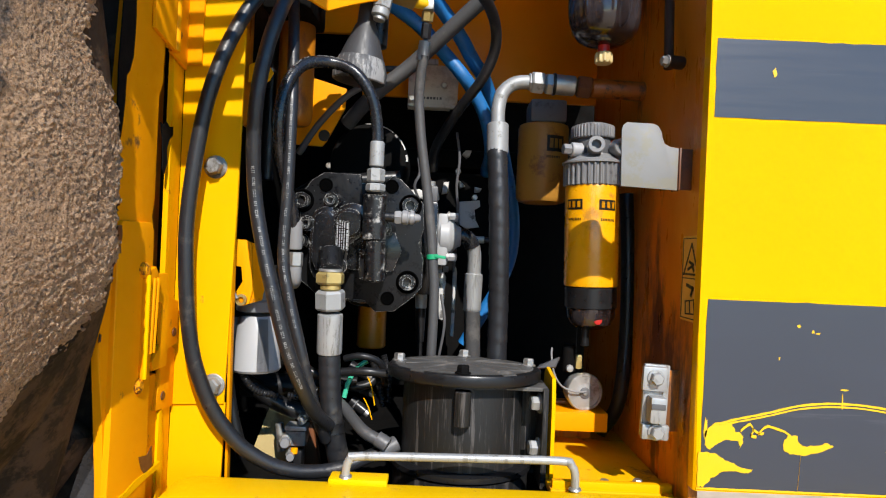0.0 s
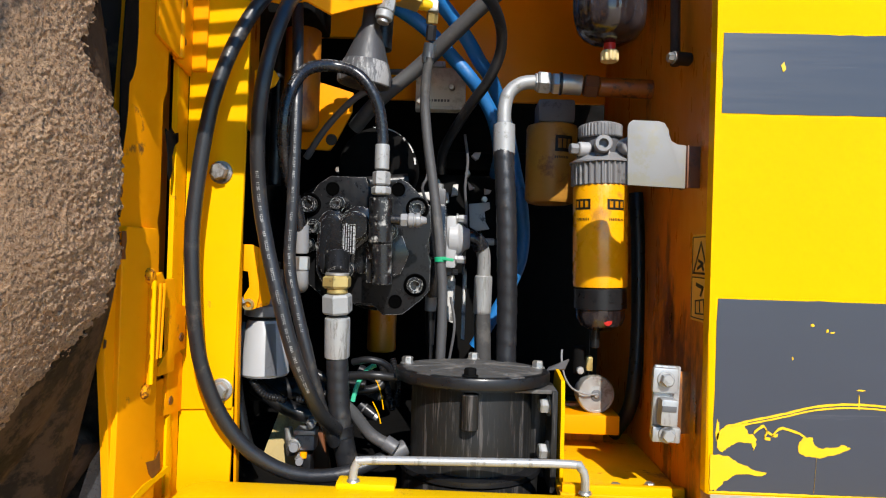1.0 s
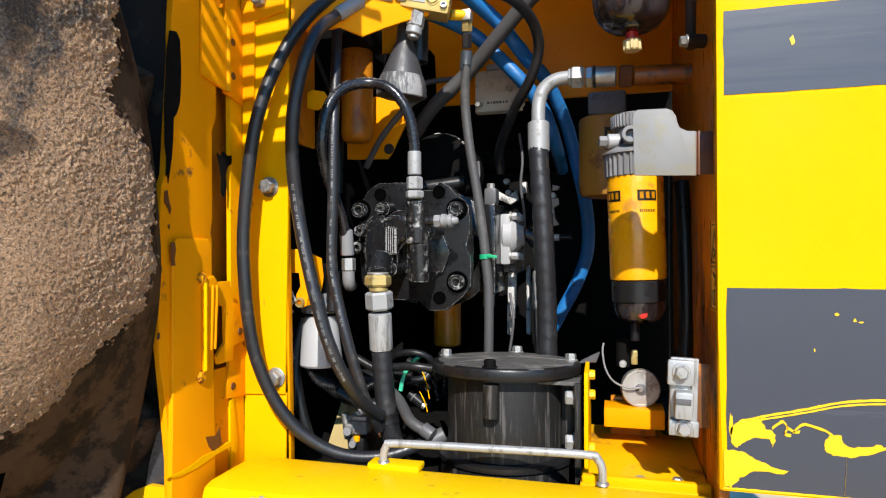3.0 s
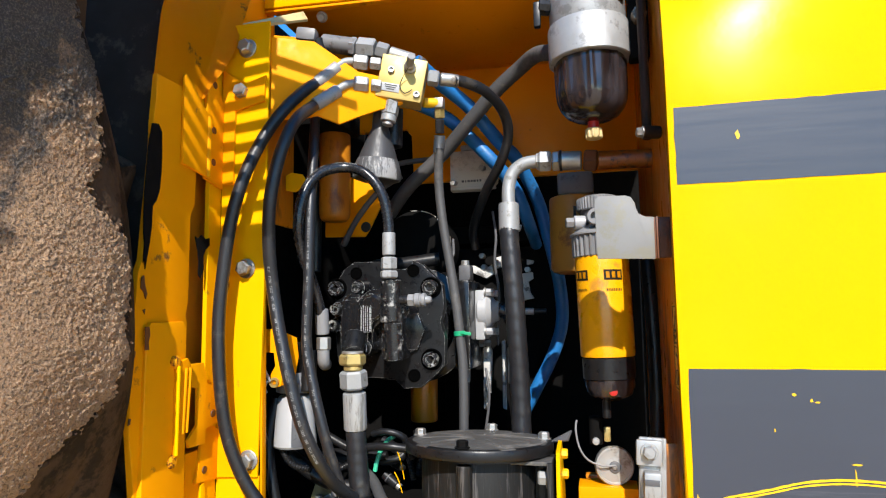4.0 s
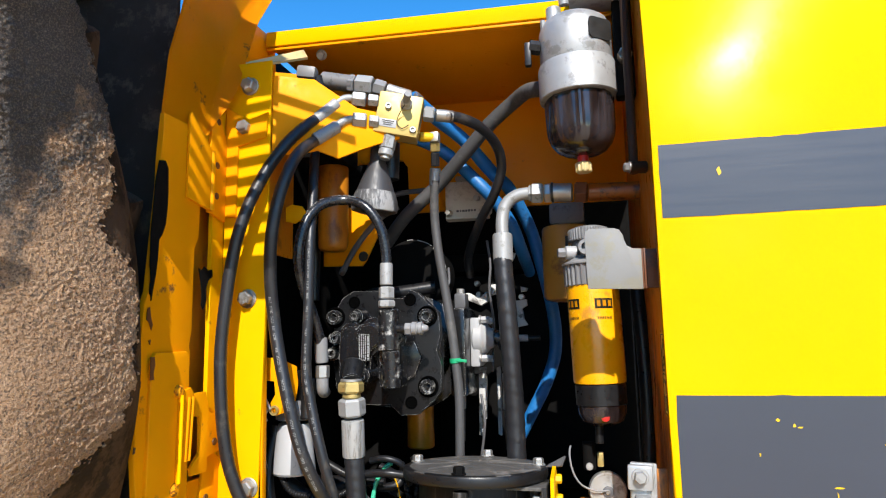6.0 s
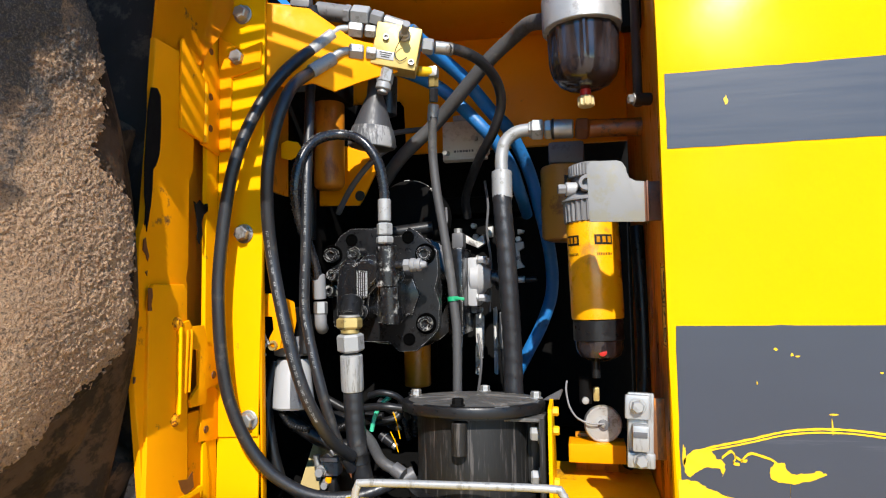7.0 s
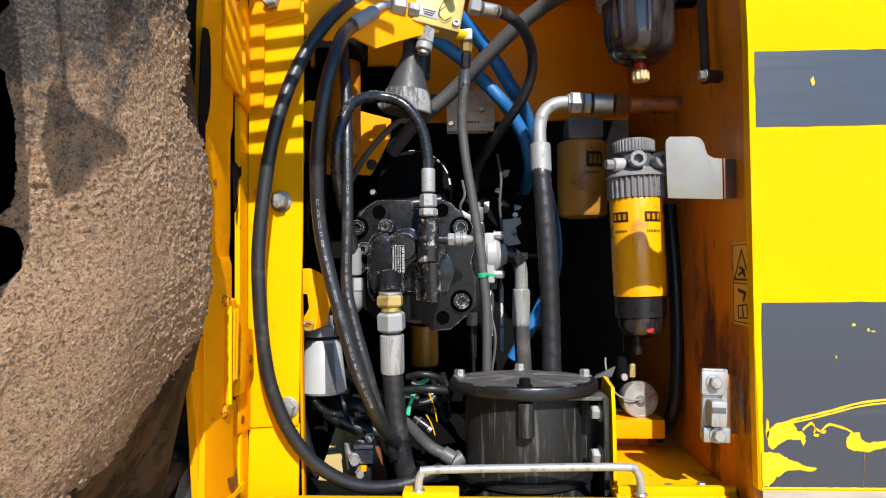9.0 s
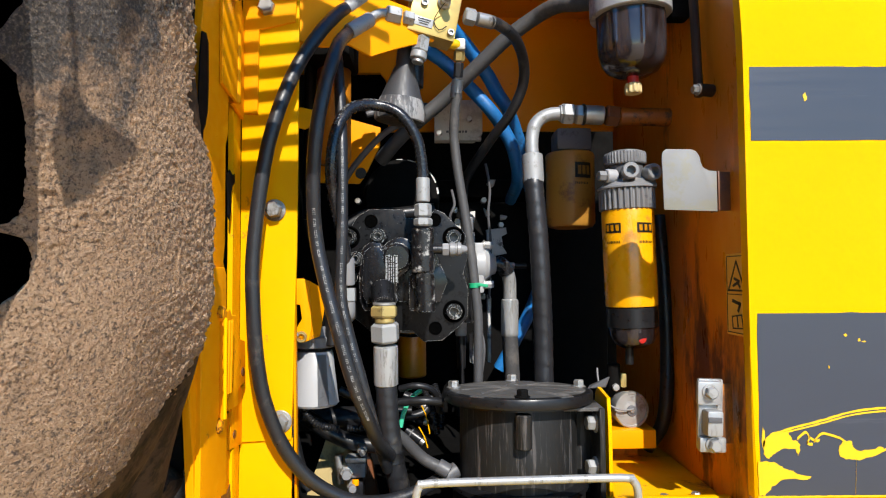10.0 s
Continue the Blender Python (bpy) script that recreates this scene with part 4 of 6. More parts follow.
nut((0.146, 1.169, 1.417), (0.150, 1.169, 1.417), 0.0175, hose_f)
nut((0.150, 1.169, 1.417), (0.174, 1.17, 1.416), 0.0215, hose_f)
nut((0.176, 1.17, 1.415), (0.192, 1.17, 1.415), 0.0205, hose_f, M_STEEL, "oily adapter nut")
part("adapter", rod((0.192, 1.17, 1.415), (0.232, 1.17, 1.413), 0.0185), M_STEEL, hose_f, "oily steel adapter")
part("seal_ring", lathe((0.190, 1.17, 1.415), (1, 0, 0), [(0, 0.016), (0.001, 0.0205), (0.005, 0.0205), (0.006, 0.016)], 24), M_PLASTIC, hose_f)
nut((0.236, 1.17, 1.413), (0.262, 1.17, 1.411), 0.0220, hose_f, M_RUST, "rusty brown union nut")
part("pipe_stub", rod((0.262, 1.17, 1.411), (0.361, 1.17, 1.408), 0.0175), M_OILPIPE, hose_f, "oily brown-orange pipe stub into the wall")

G = [(0.004, 1.075, 1.560), (0.020, 1.09, 1.562), (0.055, 1.13, 1.553), (0.080, 1.19, 1.530), (0.084, 1.23, 1.491), (0.062, 1.26, 1.441), (0.020, 1.31, 1.390), (-0.026, 1.40, 1.325), (-0.03, 1.44, 1.28)]
hose_g = hydraulic_hose("black rubber hose arching from the valve block", G, 0.0105)
ferrule((0.012, 1.082, 1.561), (-0.020, 1.068, 1.563), 0.0122, hose_g, M_STEEL)
nut((-0.022, 1.067, 1.563), (-0.042, 1.062, 1.566), 0.0150, hose_g)

H = [(0.215, 1.10, 1.61), (0.182, 1.14, 1.622), (0.150, 1.18, 1.636), (0.114, 1.23, 1.634), (0.056, 1.26, 1.600), (-0.007, 1.29, 1.548), (-0.079, 1.32, 1.486), (-0.163, 1.33, 1.416), (-0.22, 1.36, 1.36)]
hydraulic_hose("thick dusty grey fuel hose to the separator", H, 0.0158, M_DUSTY, sleeve=True)

BLUE1 = [(-0.10, 1.18, 1.650), (-0.065, 1.25, 1.625), (-0.017, 1.31, 1.590), (0.020, 1.33, 1.545), (0.048, 1.37, 1.512), (0.078, 1.42, 1.484), (0.116, 1.48, 1.400), (0.135, 1.50, 1.325), (0.162, 1.505, 1.198), (0.165, 1.52, 1.10), (0.140, 1.53, 1.020), (0.104, 1.53, 0.950), (0.06, 1.54, 0.87)]
hydraulic_hose("blue rubber hose winding down behind the black hoses", BLUE1, 0.0155, M_BLUE, sleeve=True)
BLUE2 = [(-0.16, 1.24, 1.60), (-0.110, 1.31, 1.592), (-0.066, 1.34, 1.569), (-0.022, 1.35, 1.527), (0.026, 1.35, 1.474), (0.054, 1.37, 1.441), (0.083, 1.39, 1.390), (0.100, 1.45, 1.33), (0.10, 1.60, 1.30)]
hydraulic_hose("second blue rubber hose crossing the bulkhead", BLUE2, 0.0150, M_BLUE, sleeve=True)

K = [(-0.182, 1.048, 0.965), (-0.182, 1.05, 0.921), (-0.177, 1.05, 0.848), (-0.170, 1.05, 0.791), (-0.158, 1.06, 0.730)]
hose_k = hydraulic_hose("thick wrapped black hose hanging from the pump", K, 0.0180, pitch=0.020, wind=0.0008, step=0.003)
nut((-0.184, 1.04, 1.054), (-0.184, 1.04, 1.033), 0.0240, hose_k, M_BRASS, "brass-coloured hexagon nut")
part("thread", rod((-0.183, 1.04, 1.033), (-0.183, 1.04, 1.024), 0.017), M_BRASS, hose_k)
nut((-0.183, 1.04, 1.024), (-0.182, 1.043, 0.991), 0.0250, hose_k)
ferrule((-0.182, 1.043, 0.986), (-0.182, 1.05, 0.917), 0.0210, hose_k, M_ALLOY, "pale crimped ferrule")
part("tape_band", lathe((-0.1705, 1.05, 0.795), (0.08, 0, -1), [(-0.009, 0.018), (-0.008, 0.0205), (0.0, 0.0195), (0.008, 0.021), (0.009, 0.018)], 20), M_PLASTIC, hose_k, "black tape band")

L = [(0.020, 1.366, 1.127), (0.044, 1.362, 1.130), (0.060, 1.366, 1.118), (0.0690, 1.375, 1.090), (0.0700, 1.380, 1.045)]
hose_l = hydraulic_hose("hose with a pale elbow at the white flange", [(0.0690, 1.382, 0.972), (0.072, 1.385, 0.91), (0.078, 1.392, 0.765)], 0.0180, M_DUSTY)
part("elbow_pipe", tube(L, 0.0150), M_ALLOY, hose_l, "bent pale grey pipe")
part("elbow_boot", tube([(0.028, 1.364, 1.128), (0.043, 1.362, 1.130), (0.056, 1.365, 1.122), (0.0635, 1.369, 1.108)], 0.0172), M_OILY, hose_l, "black rubber sleeve on the bend")
ferrule((0.0700, 1.380, 1.050), (0.0690, 1.382, 0.966), 0.0196, hose_l, M_ALLOY, "pale crimped ferrule")

LOW = [(-0.196, 1.10, 0.842), (-0.158, 1.075, 0.822), (-0.117, 1.02, 0.800), (-0.083, 1.015, 0.784)]
hose_low = hydraulic_hose("short dusty hose running low behind the handle", LOW, 0.0100, M_DUSTY)
ferrule((-0.094, 1.017, 0.790), (-0.075, 1.013, 0.780), 0.0125, hose_low, M_TIN, "grey hose clip")

HOSE_N = [(-0.31, 1.33, 1.20), (-0.25, 1.34, 1.235), (-0.18, 1.345, 1.24), (-0.1, 1.36, 1.25)]
hydraulic_hose("dark hose lying across behind the pump", HOSE_N, 0.015, M_PLASTIC)
for pts in ([(-0.30, 1.27, 1.28), (-0.255, 1.25, 1.34), (-0.20, 1.24, 1.395), (-0.15, 1.23, 1.42)], [(-0.25, 1.36, 1.465), (-0.195, 1.38, 1.486), (-0.14, 1.385, 1.491), (-0.09, 1.385, 1.492)]):
    hydraulic_hose("thin grey pipe behind the loop", pts, 0.0065, M_TIN, category="pipe", sleeve=True)

# ---- valve block under the hood ----
block = thing("valve_block", (-0.092, 1.09, 1.53), "pale gold hydraulic valve block with fittings", "valve block")
BM = Matrix.Translation((-0.094, 1.062, 1.571)) @ pose(0, 0, 0, 0, 0, 14) @ pose(0, 0, 0, 0, 11, 0)
bmb = box((0, 0, 0), (0.088, 0.050, 0.084), 0.003)
bmb.transform(BM @ Matrix.Translation((0, 0.025, 0)))
part("block_body", bmb, M_GOLD, block)


def on_block(u, v, d=0.0):
    """A place on the block's front face, d in front of it."""
    return BM @ Vector((u, -d, v))


OUT = (BM.to_3x3() @ Vector((0, -1, 0)))
part("stem_boss", lathe(on_block(0.012, 0.022), OUT, [(0, 0.012), (0.006, 0.012), (0.008, 0.009), (0.018, 0.009), (0.020, 0.007), (0.022, 0)], 18), M_STEEL, block)
part("stem", rod(on_block(0.012, 0.022, 0.015), on_block(0.016, 0.030, 0.040), 0.0075), M_LIGHTPL, block, "pale adjusting stem")
for u, v in ((-0.022, 0.012), (0.034, -0.028)):
    socket_bolt(on_block(u, v), OUT, 0.0065, 0.006, block, M_STEEL)
tag_bm = box((0, 0, 0), (0.036, 0.0012, 0.016), 0.0003)
tag_bm.transform(BM @ Matrix.Translation((-0.018, -0.0008, -0.022)))
part("data_plate", tag_bm, M_WHITE, block, "small white data label")
for i in range(3):
    b3 = box((0, 0, 0), (0.024 - 0.004 * i, 0.0008, 0.0016), 0)
    b3.transform(BM @ Matrix.Translation((-0.017, -0.0020, -0.0175 - 0.004 * i)))
    part("label_line", b3, M_INK, block)
part("lead_seal_wire", tube([on_block(0.014, 0.02, 0.022), on_block(0.004, 0.0, 0.010), on_block(0.000, -0.018, 0.004), on_block(0.012, -0.030, 0.004), on_block(0.024, -0.02, 0.004)], 0.0009, 6), M_INK, block, "thin seal wire")
DOWN = (BM.to_3x3() @ Vector((0, 0, -1)))
base = on_block(-0.012, -0.042, -0.018)
part("plug_nut", rod(base, base + DOWN * 0.028, 0.0165, seg=6, turn=0.2), M_ZINC, block, "zinc plug nut", 20)
part("plug_collar", rod(base + DOWN * 0.028, base + DOWN * 0.042, 0.0150), M_ZINC, block)
part("plug_tip", rod(base + DOWN * 0.042, base + DOWN * 0.049, 0.0105), M_STEEL, block)
part("pipe_run", rod((-0.262, 1.075, 1.666), (-0.192, 1.078, 1.650), 0.0175), M_GREYPL, block, "grey sleeve of the upper line")
part("pipe_nut", rod((-0.203, 1.078, 1.652), (-0.190, 1.078, 1.649), 0.0195, seg=6), M_LIGHTPL, block, "", 20)
part("pipe_nut", rod((-0.188, 1.078, 1.649), (-0.152, 1.08, 1.642), 0.0200, seg=6), M_ZINC, block, "", 20)
part("pipe_nut", rod((-0.150, 1.08, 1.641), (-0.128, 1.085, 1.634), 0.0165, seg=6), M_LIGHTPL, block, "", 20)
part("pipe_nut", rod((-0.126, 1.086, 1.633), (-0.080, 1.10, 1.618), 0.0140), M_STEEL, block)
part("elbow_head", box((-0.284, 1.05, 1.672), (0.040, 0.030, 0.026), 0.007, (0, 8, 10)), M_GREYPL, block, "grey elbow fitting")
part("elbow_neck", rod((-0.268, 1.06, 1.668), (-0.262, 1.07, 1.640), 0.013), M_PLASTIC, block)

dome_bolt = thing("hood_bolt", (-0.295, 1.14, 1.743), "steel bolt with washer under the hood", "bolt")
hex_bolt((-0.292, 1.135, 1.752), (0.1, -0.8, -0.5), 0.016, dome_bolt, M_STEEL)

# ---- black funnel-shaped boot and filters behind the loop ----
boot = thing("rubber_boot", (-0.162, 1.14, 1.38), "black cone-shaped rubber boot over a lever", "boot")
part("boot_cone", lathe((-0.161, 1.105, 1.382), (0.10, -0.05, 1), [(0.0, 0.0), (0.0, 0.030), (0.004, 0.0435), (0.008, 0.0455), (0.022, 0.0460), (0.046, 0.0385), (0.100, 0.0195), (0.106, 0.0165), (0.15, 0.0155), (0.20, 0.015)], 36), M_BOOT, boot)
part("boot_rim", lathe((-0.161, 1.105, 1.382), (0.10, -0.05, 1), [(0.004, 0.0440), (0.006, 0.0468), (0.022, 0.0474), (0.044, 0.0402), (0.045, 0.0390)], 36), M_BOOTRIM, boot, "scuffed pale lower band")
part("boot_collar", lathe((-0.137, 1.135, 1.455), (0, 0, 1), [(0, 0.010), (0.004, 0.020), (0.08, 0.022), (0.084, 0.012)], 20), M_PLASTIC, boot)

orange_filter = thing("oil_filter", (-0.289, 1.22, 1.32), "orange hydraulic filter canister, shade put into its enamel", "filter", "filters")
part("canister", lathe((-0.299, 1.22, 1.327), (0, 0, 1), [(0, 0), (0.001, 0.026), (0.008, 0.032), (0.018, 0.034), (0.19, 0.034), (0.20, 0.030)], 30), M_ORFILT, orange_filter, "", 50)
# Head block is made deeper than needed, to shade the canister's top.
part("filter_head", box((-0.299, 1.195, 1.550), (0.090, 0.135, 0.062), 0.010), M_DARK, orange_filter)
part("pipe_beside", rod((-0.354, 1.24, 1.22), (-0.350, 1.24, 1.58), 0.013), M_PLASTIC, orange_filter)

yellow_arm = thing("engine_bracket", (-0.24, 1.27, 1.27), "orange steel support arm with a hole", "bracket")
part("arm_sheet", plate([(-0.355, 1.440), (-0.354, 1.303), (-0.258, 1.300), (-0.248, 1.313), (-0.214, 1.380), (-0.212, 1.420), (-0.282, 1.440)], 0.008, front(0, 1.30, 0), 0.001), M_WORN, yellow_arm)
# Black disc painted for the shade of the arm's hole.
part("hole_disc", lathe((-0.254, 1.2915, 1.322), (0, -1, 0), [(0, 0.012), (0.0012, 0.011), (0.0014, 0)], 16), M_INK, yellow_arm, "black disc in place of a bolt hole")

far_bracket = thing("mounting_bracket", (-0.04, 1.50, 1.43), "dusty grey steel bracket with two studs", "bracket")
part("bracket_face", plate([(-0.098, 1.430), (0.000, 1.430), (0.019, 1.448), (0.019, 1.512), (0.008, 1.530), (-0.098, 1.530)], 0.03, front(0, 1.505, 0), 0.003), M_DUSTYAL, far_bracket)
part("bracket_lip", box((-0.040, 1.480, 1.434), (0.112, 0.02, 0.008), 0.002), M_DUSTYAL, far_bracket)
part("bracket_cap", box((-0.050, 1.485, 1.537), (0.040, 0.03, 0.014), 0.004), M_ALLOY, far_bracket, "pale cap on the bracket")
for i, w in enumerate((0.006, 0.003, 0.006, 0.005, 0.006, 0.004, 0.005)):
    part("cast_mark", box((-0.066 + 0.0075 * i, 1.4745, 1.452), (w, 0.001, 0.0055), 0.0002), M_TIN, far_bracket, "worn cast marking")
for x, z in ((-0.085, 1.449), (-0.012, 1.482)):
    part("stud", rod((x, 1.476, z), (x - 0.002, 1.448, z - 0.004), 0.0065), M_STEEL, far_bracket)

# ---- hydraulic pump ----
pump = thing("hydraulic_pump", (-0.148, 1.14, 0.98), "black painted hydraulic pump with chipped paint", "pump")
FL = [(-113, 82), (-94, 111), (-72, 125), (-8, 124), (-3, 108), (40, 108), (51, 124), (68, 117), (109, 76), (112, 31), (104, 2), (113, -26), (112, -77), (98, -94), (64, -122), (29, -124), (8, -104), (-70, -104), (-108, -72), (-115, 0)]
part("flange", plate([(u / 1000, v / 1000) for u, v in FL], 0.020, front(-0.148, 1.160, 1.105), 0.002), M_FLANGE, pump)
# Flange holes are not cut; black discs paint their shade.
for x, z in ((-0.2165, 1.207), (-0.097, 1.209), (-0.097, 1.006)):
    part("bolt_hole", lathe((x, 1.1395, z), (0, -1, 0), [(0, 0.0125), (0.0014, 0.0125), (0.0016, 0.0105), (0.0006, 0.0100), (0.0005, 0)], 22), M_HOLE_SHADE, pump, "dark disc in place of an empty flange hole")
for x, z in ((-0.258, 1.177), (-0.062, 1.175), (-0.062, 1.037)):
    part("bolt_seat", lathe((x, 1.140, z), (0, -1, 0), [(0, 0.021), (0.003, 0.0205), (0.004, 0.0185), (0.001, 0.018), (0.001, 0)], 24), M_HOLE_SHADE, pump)
    socket_bolt((x, 1.139, z), (0, -1, 0), 0.0150, 0.014, pump, M_SCUFF)
part("web", plate([(-0.03, -0.05), (0.06, -0.05), (0.075, -0.012), (0.062, 0.02), (-0.03, 0.03)], 0.010, front(-0.148, 1.140, 1.105), 0.003), M_CAST, pump)
LOBES = [(-0.016, -0.062), (0.020, -0.060), (0.034, -0.040), (0.036, -0.010)] + arc(0.040, 0.032, 0.029, -60, 125, 9) + [(0.012, 0.046)] + arc(0.0, 0.030, 0.024, 70, 190, 6) + [(-0.026, -0.006), (-0.025, -0.045)]
LOBES = [(u * 1.14 - 0.002, v * 1.10) for u, v in LOBES]
part("regulator_body", plate(LOBES, 0.040, front(-0.204, 1.140, 1.108), 0.006), M_CAST, pump)
part("regulator_cover", plate([(u * 0.82 + 0.002, v * 0.82) for u, v in LOBES], 0.016, front(-0.204, 1.102, 1.110), 0.005), M_CAST, pump)
part("lobe_cap", lathe((-0.165, 1.090, 1.137), (0, -1, 0), [(0, 0.026), (0.005, 0.025), (0.008, 0.021), (0.008, 0)], 26), M_CAST, pump)
part("neck", rod((-0.190, 1.068, 1.086), (-0.1845, 1.042, 1.055), 0.021, 0.0188), M_FLANGE, pump)
part("neck_ring", lathe((-0.184, 1.040, 1.054), (0, 0, 1), [(0, 0.017), (0.001, 0.0195), (0.004, 0.0195), (0.005, 0.017)], 28), M_STEEL, pump, "bare steel ring")
part("data_label", plate(rounded(0.022, 0.050, 0.001, 1), 0.0008, front(-0.174, 1.0818, 1.116)), M_CAST, pump, "scuffed data label")
rnd = random.Random(17)
bm = bmesh.new()
for col_at in (-0.0085, -0.0045, -0.0005, 0.0035, 0.0085):
    v = -0.023
    while v < 0.022:
        h = rnd.uniform(0.0012, 0.0055)
        box((-0.174 + col_at, 1.0807, 1.116 + v + h / 2), (0.0016 if col_at < 0.008 else 0.0028, 0.0006, h), 0, bm=bm)
        v += h + rnd.uniform(0.0006, 0.0022)
tagged(part("label_print", bm, M_WHITE, pump, "unreadable pale print"), kind="stuff")
for x, z, y in ((-0.201, 1.177, 1.11), (-0.240, 1.135, 1.10), (-0.178, 1.0625, 1.085), (-0.252, 1.104, 1.115), (-0.1035, 1.131, 1.085)):
    socket_bolt((x, y, z), (0, -1, 0), 0.0105, 0.014, pump, M_SCUFF)
    part("bolt_boss", lathe((x, 1.142, z), (0, -1, 0), [(0, 0.017), (1.142 - y, 0.0135), (1.142 - y, 0)], 18), M_CAST, pump)
part("valve_body", rod((-0.1175, 1.062, 1.188), (-0.1175, 1.064, 1.110), 0.0200), M_SCUFF, pump)
part("valve_base", box((-0.119, 1.10, 1.112), (0.040, 0.06, 0.060), 0.006), M_CAST, pump)
part("valve_spool", rod((-0.1145, 1.064, 1.110), (-0.1125, 1.066, 1.040), 0.0165), M_SCUFF, pump)
part("valve_shoulder", box((-0.122, 1.105, 1.075), (0.045, 0.05, 0.07), 0.008), M_CAST, pump)
part("test_nipple", rod((-0.104, 1.062, 1.150), (-0.082, 1.062, 1.150), 0.0085), M_SCUFF, pump)
part("test_nut", rod((-0.084, 1.062, 1.150), (-0.072, 1.062, 1.150), 0.0120, seg=6), M_LIGHTPL, pump, "pale hexagon of the test port", 20)
part("test_knurl", lathe((-0.072, 1.062, 1.150), (1, 0, 0), [(0, 0.010), (0.002, 0.0125), (0.010, 0.0125), (0.011, 0.0105), (0.014, 0.0105), (0.015, 0.0125), (0.021, 0.0120), (0.022, 0.008), (0.030, 0.006), (0.032, 0.004)], 22), M_LIGHTPL, pump, "pale knurled test-port cap")
part("swash_cap", lathe((-0.124, 1.142, 1.090), (0, -1, 0), [(0, 0.047), (0.010, 0.046), (0.012, 0.043), (0.003, 0.040), (0.003, 0)], 36), M_CAST, pump)
part("pump_housing", lathe((-0.150, 1.16, 1.10), (0, 1, 0), [(0, 0.105), (0.03, 0.110), (0.06, 0.095), (0.16, 0.095), (0.17, 0.13), (0.19, 0.13)], 32), M_CAST, pump)
part("side_port", box((-0.030, 1.335, 1.100), (0.034, 0.130, 0.190), 0.006), M_CAST, pump)
part("side_lug", box((-0.028, 1.315, 1.212), (0.026, 0.04, 0.034), 0.005), M_TIN, pump, "grey lug beside the flange")
part("side_cap", rod((-0.030, 1.315, 1.226), (-0.030, 1.315, 1.240), 0.009, seg=8), M_STEEL, pump)

port_flange = thing("port_flange", (0.003, 1.25, 1.10), "white painted port flange with bolts", "pipe flange")
part("flange_body", lathe((-0.010, 1.362, 1.128), (1, 0, 0), [(0, 0.036), (0.004, 0.041), (0.022, 0.041), (0.030, 0.034), (0.038, 0.024), (0.046, 0.021), (0.048, 0.016)], 28), M_WHITE, port_flange)
part("flange_pad", box((-0.002, 1.360, 1.120), (0.022, 0.062, 0.110), 0.005), M_WHITE, port_flange)
for y, z in ((1.338, 1.170), (1.386, 1.168), (1.336, 1.084), (1.388, 1.081)):
    part("bolt", rod((0.006, y, z), (0.030, y, z), 0.0085, seg=6), M_WHITE, port_flange, "", 20)
    part("bolt_washer", lathe((0.008, y, z), (1, 0, 0), [(0, 0.0110), (0.003, 0.0110), (0.004, 0.009)], 18), M_STEEL, port_flange)
for k in (0.0, 0.014):
    part("test_plug", rod((-0.012 + k, 1.372, 1.056), (0.000 + k, 1.372, 1.056), 0.0090 - 0.12 * k, seg=6), M_LIGHTPL, port_flange, "", 20)
stud_th = thing("threaded_stud", (0.07, 1.52, 1.118), "pale threaded stud behind the hose", "stud")
part("stud_rod", rod((0.058, 1.52, 1.126), (0.098, 1.52, 1.126), 0.0085), M_PATCH, stud_th)
part("stud_tip", rod((0.098, 1.52, 1.126), (0.128, 1.52, 1.126), 0.0070), M_PLASTIC, stud_th)
sensor = thing("pressure_sensor", (-0.042, 1.345, 0.93), "black sensor plug with a white collar", "sensor")
part("collar", rod((-0.0415, 1.345, 1.004), (-0.042, 1.345, 0.972), 0.0125), M_WHITE, sensor, "white collar")
part("collar_top", rod((-0.0415, 1.345, 1.004), (-0.0415, 1.345, 1.011), 0.0095), M_WHITE, sensor)
part("plug", rod((-0.042, 1.345, 0.972), (-0.041, 1.345, 0.90), 0.0115, 0.0085), M_PLASTIC, sensor)
part("cable", tube([(-0.041, 1.345, 0.902), (-0.041, 1.345, 0.86), (-0.05, 1.34, 0.80)], 0.0055, 10), M_PLASTIC, sensor)

# ---- engine behind the pump ----
# Engine shade is painted by its near-black colour.
engine = thing("engine", (-0.10, 1.5, 0.72), "engine and bell housing behind the pump, shade put into their black", "engine")
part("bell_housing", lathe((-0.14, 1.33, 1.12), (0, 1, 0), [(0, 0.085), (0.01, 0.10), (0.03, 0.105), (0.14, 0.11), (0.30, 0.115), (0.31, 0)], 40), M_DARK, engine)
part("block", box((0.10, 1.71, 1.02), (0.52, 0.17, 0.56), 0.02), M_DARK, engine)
part("starter_can", lathe((-0.176, 1.420, 1.288), (0, 1, 0), [(0, 0.0), (0.0, 0.074), (0.004, 0.084), (0.012, 0.089), (0.10, 0.089)], 44), M_DARK, engine, "black drum with pale arcs on its rim")
for a0, a1, w in ((22, 40, 0.0030), (44, 49, 0.005), (54, 80, 0.0016), (4, 14, 0.006), (88, 97, 0.0012)):
    arc_out = arc(-0.176, 1.288, 0.0885, a0, a1, 6) + arc(-0.176, 1.288, 0.0885 - w, a1, a0, 6)
    part("rim_arc", plate(arc_out, 0.004, front(0, 1.4285, 0)), M_PATCH, engine, "pale arc along the drum's rim")
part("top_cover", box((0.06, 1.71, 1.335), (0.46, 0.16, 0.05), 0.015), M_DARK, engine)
rnd = random.Random(21)
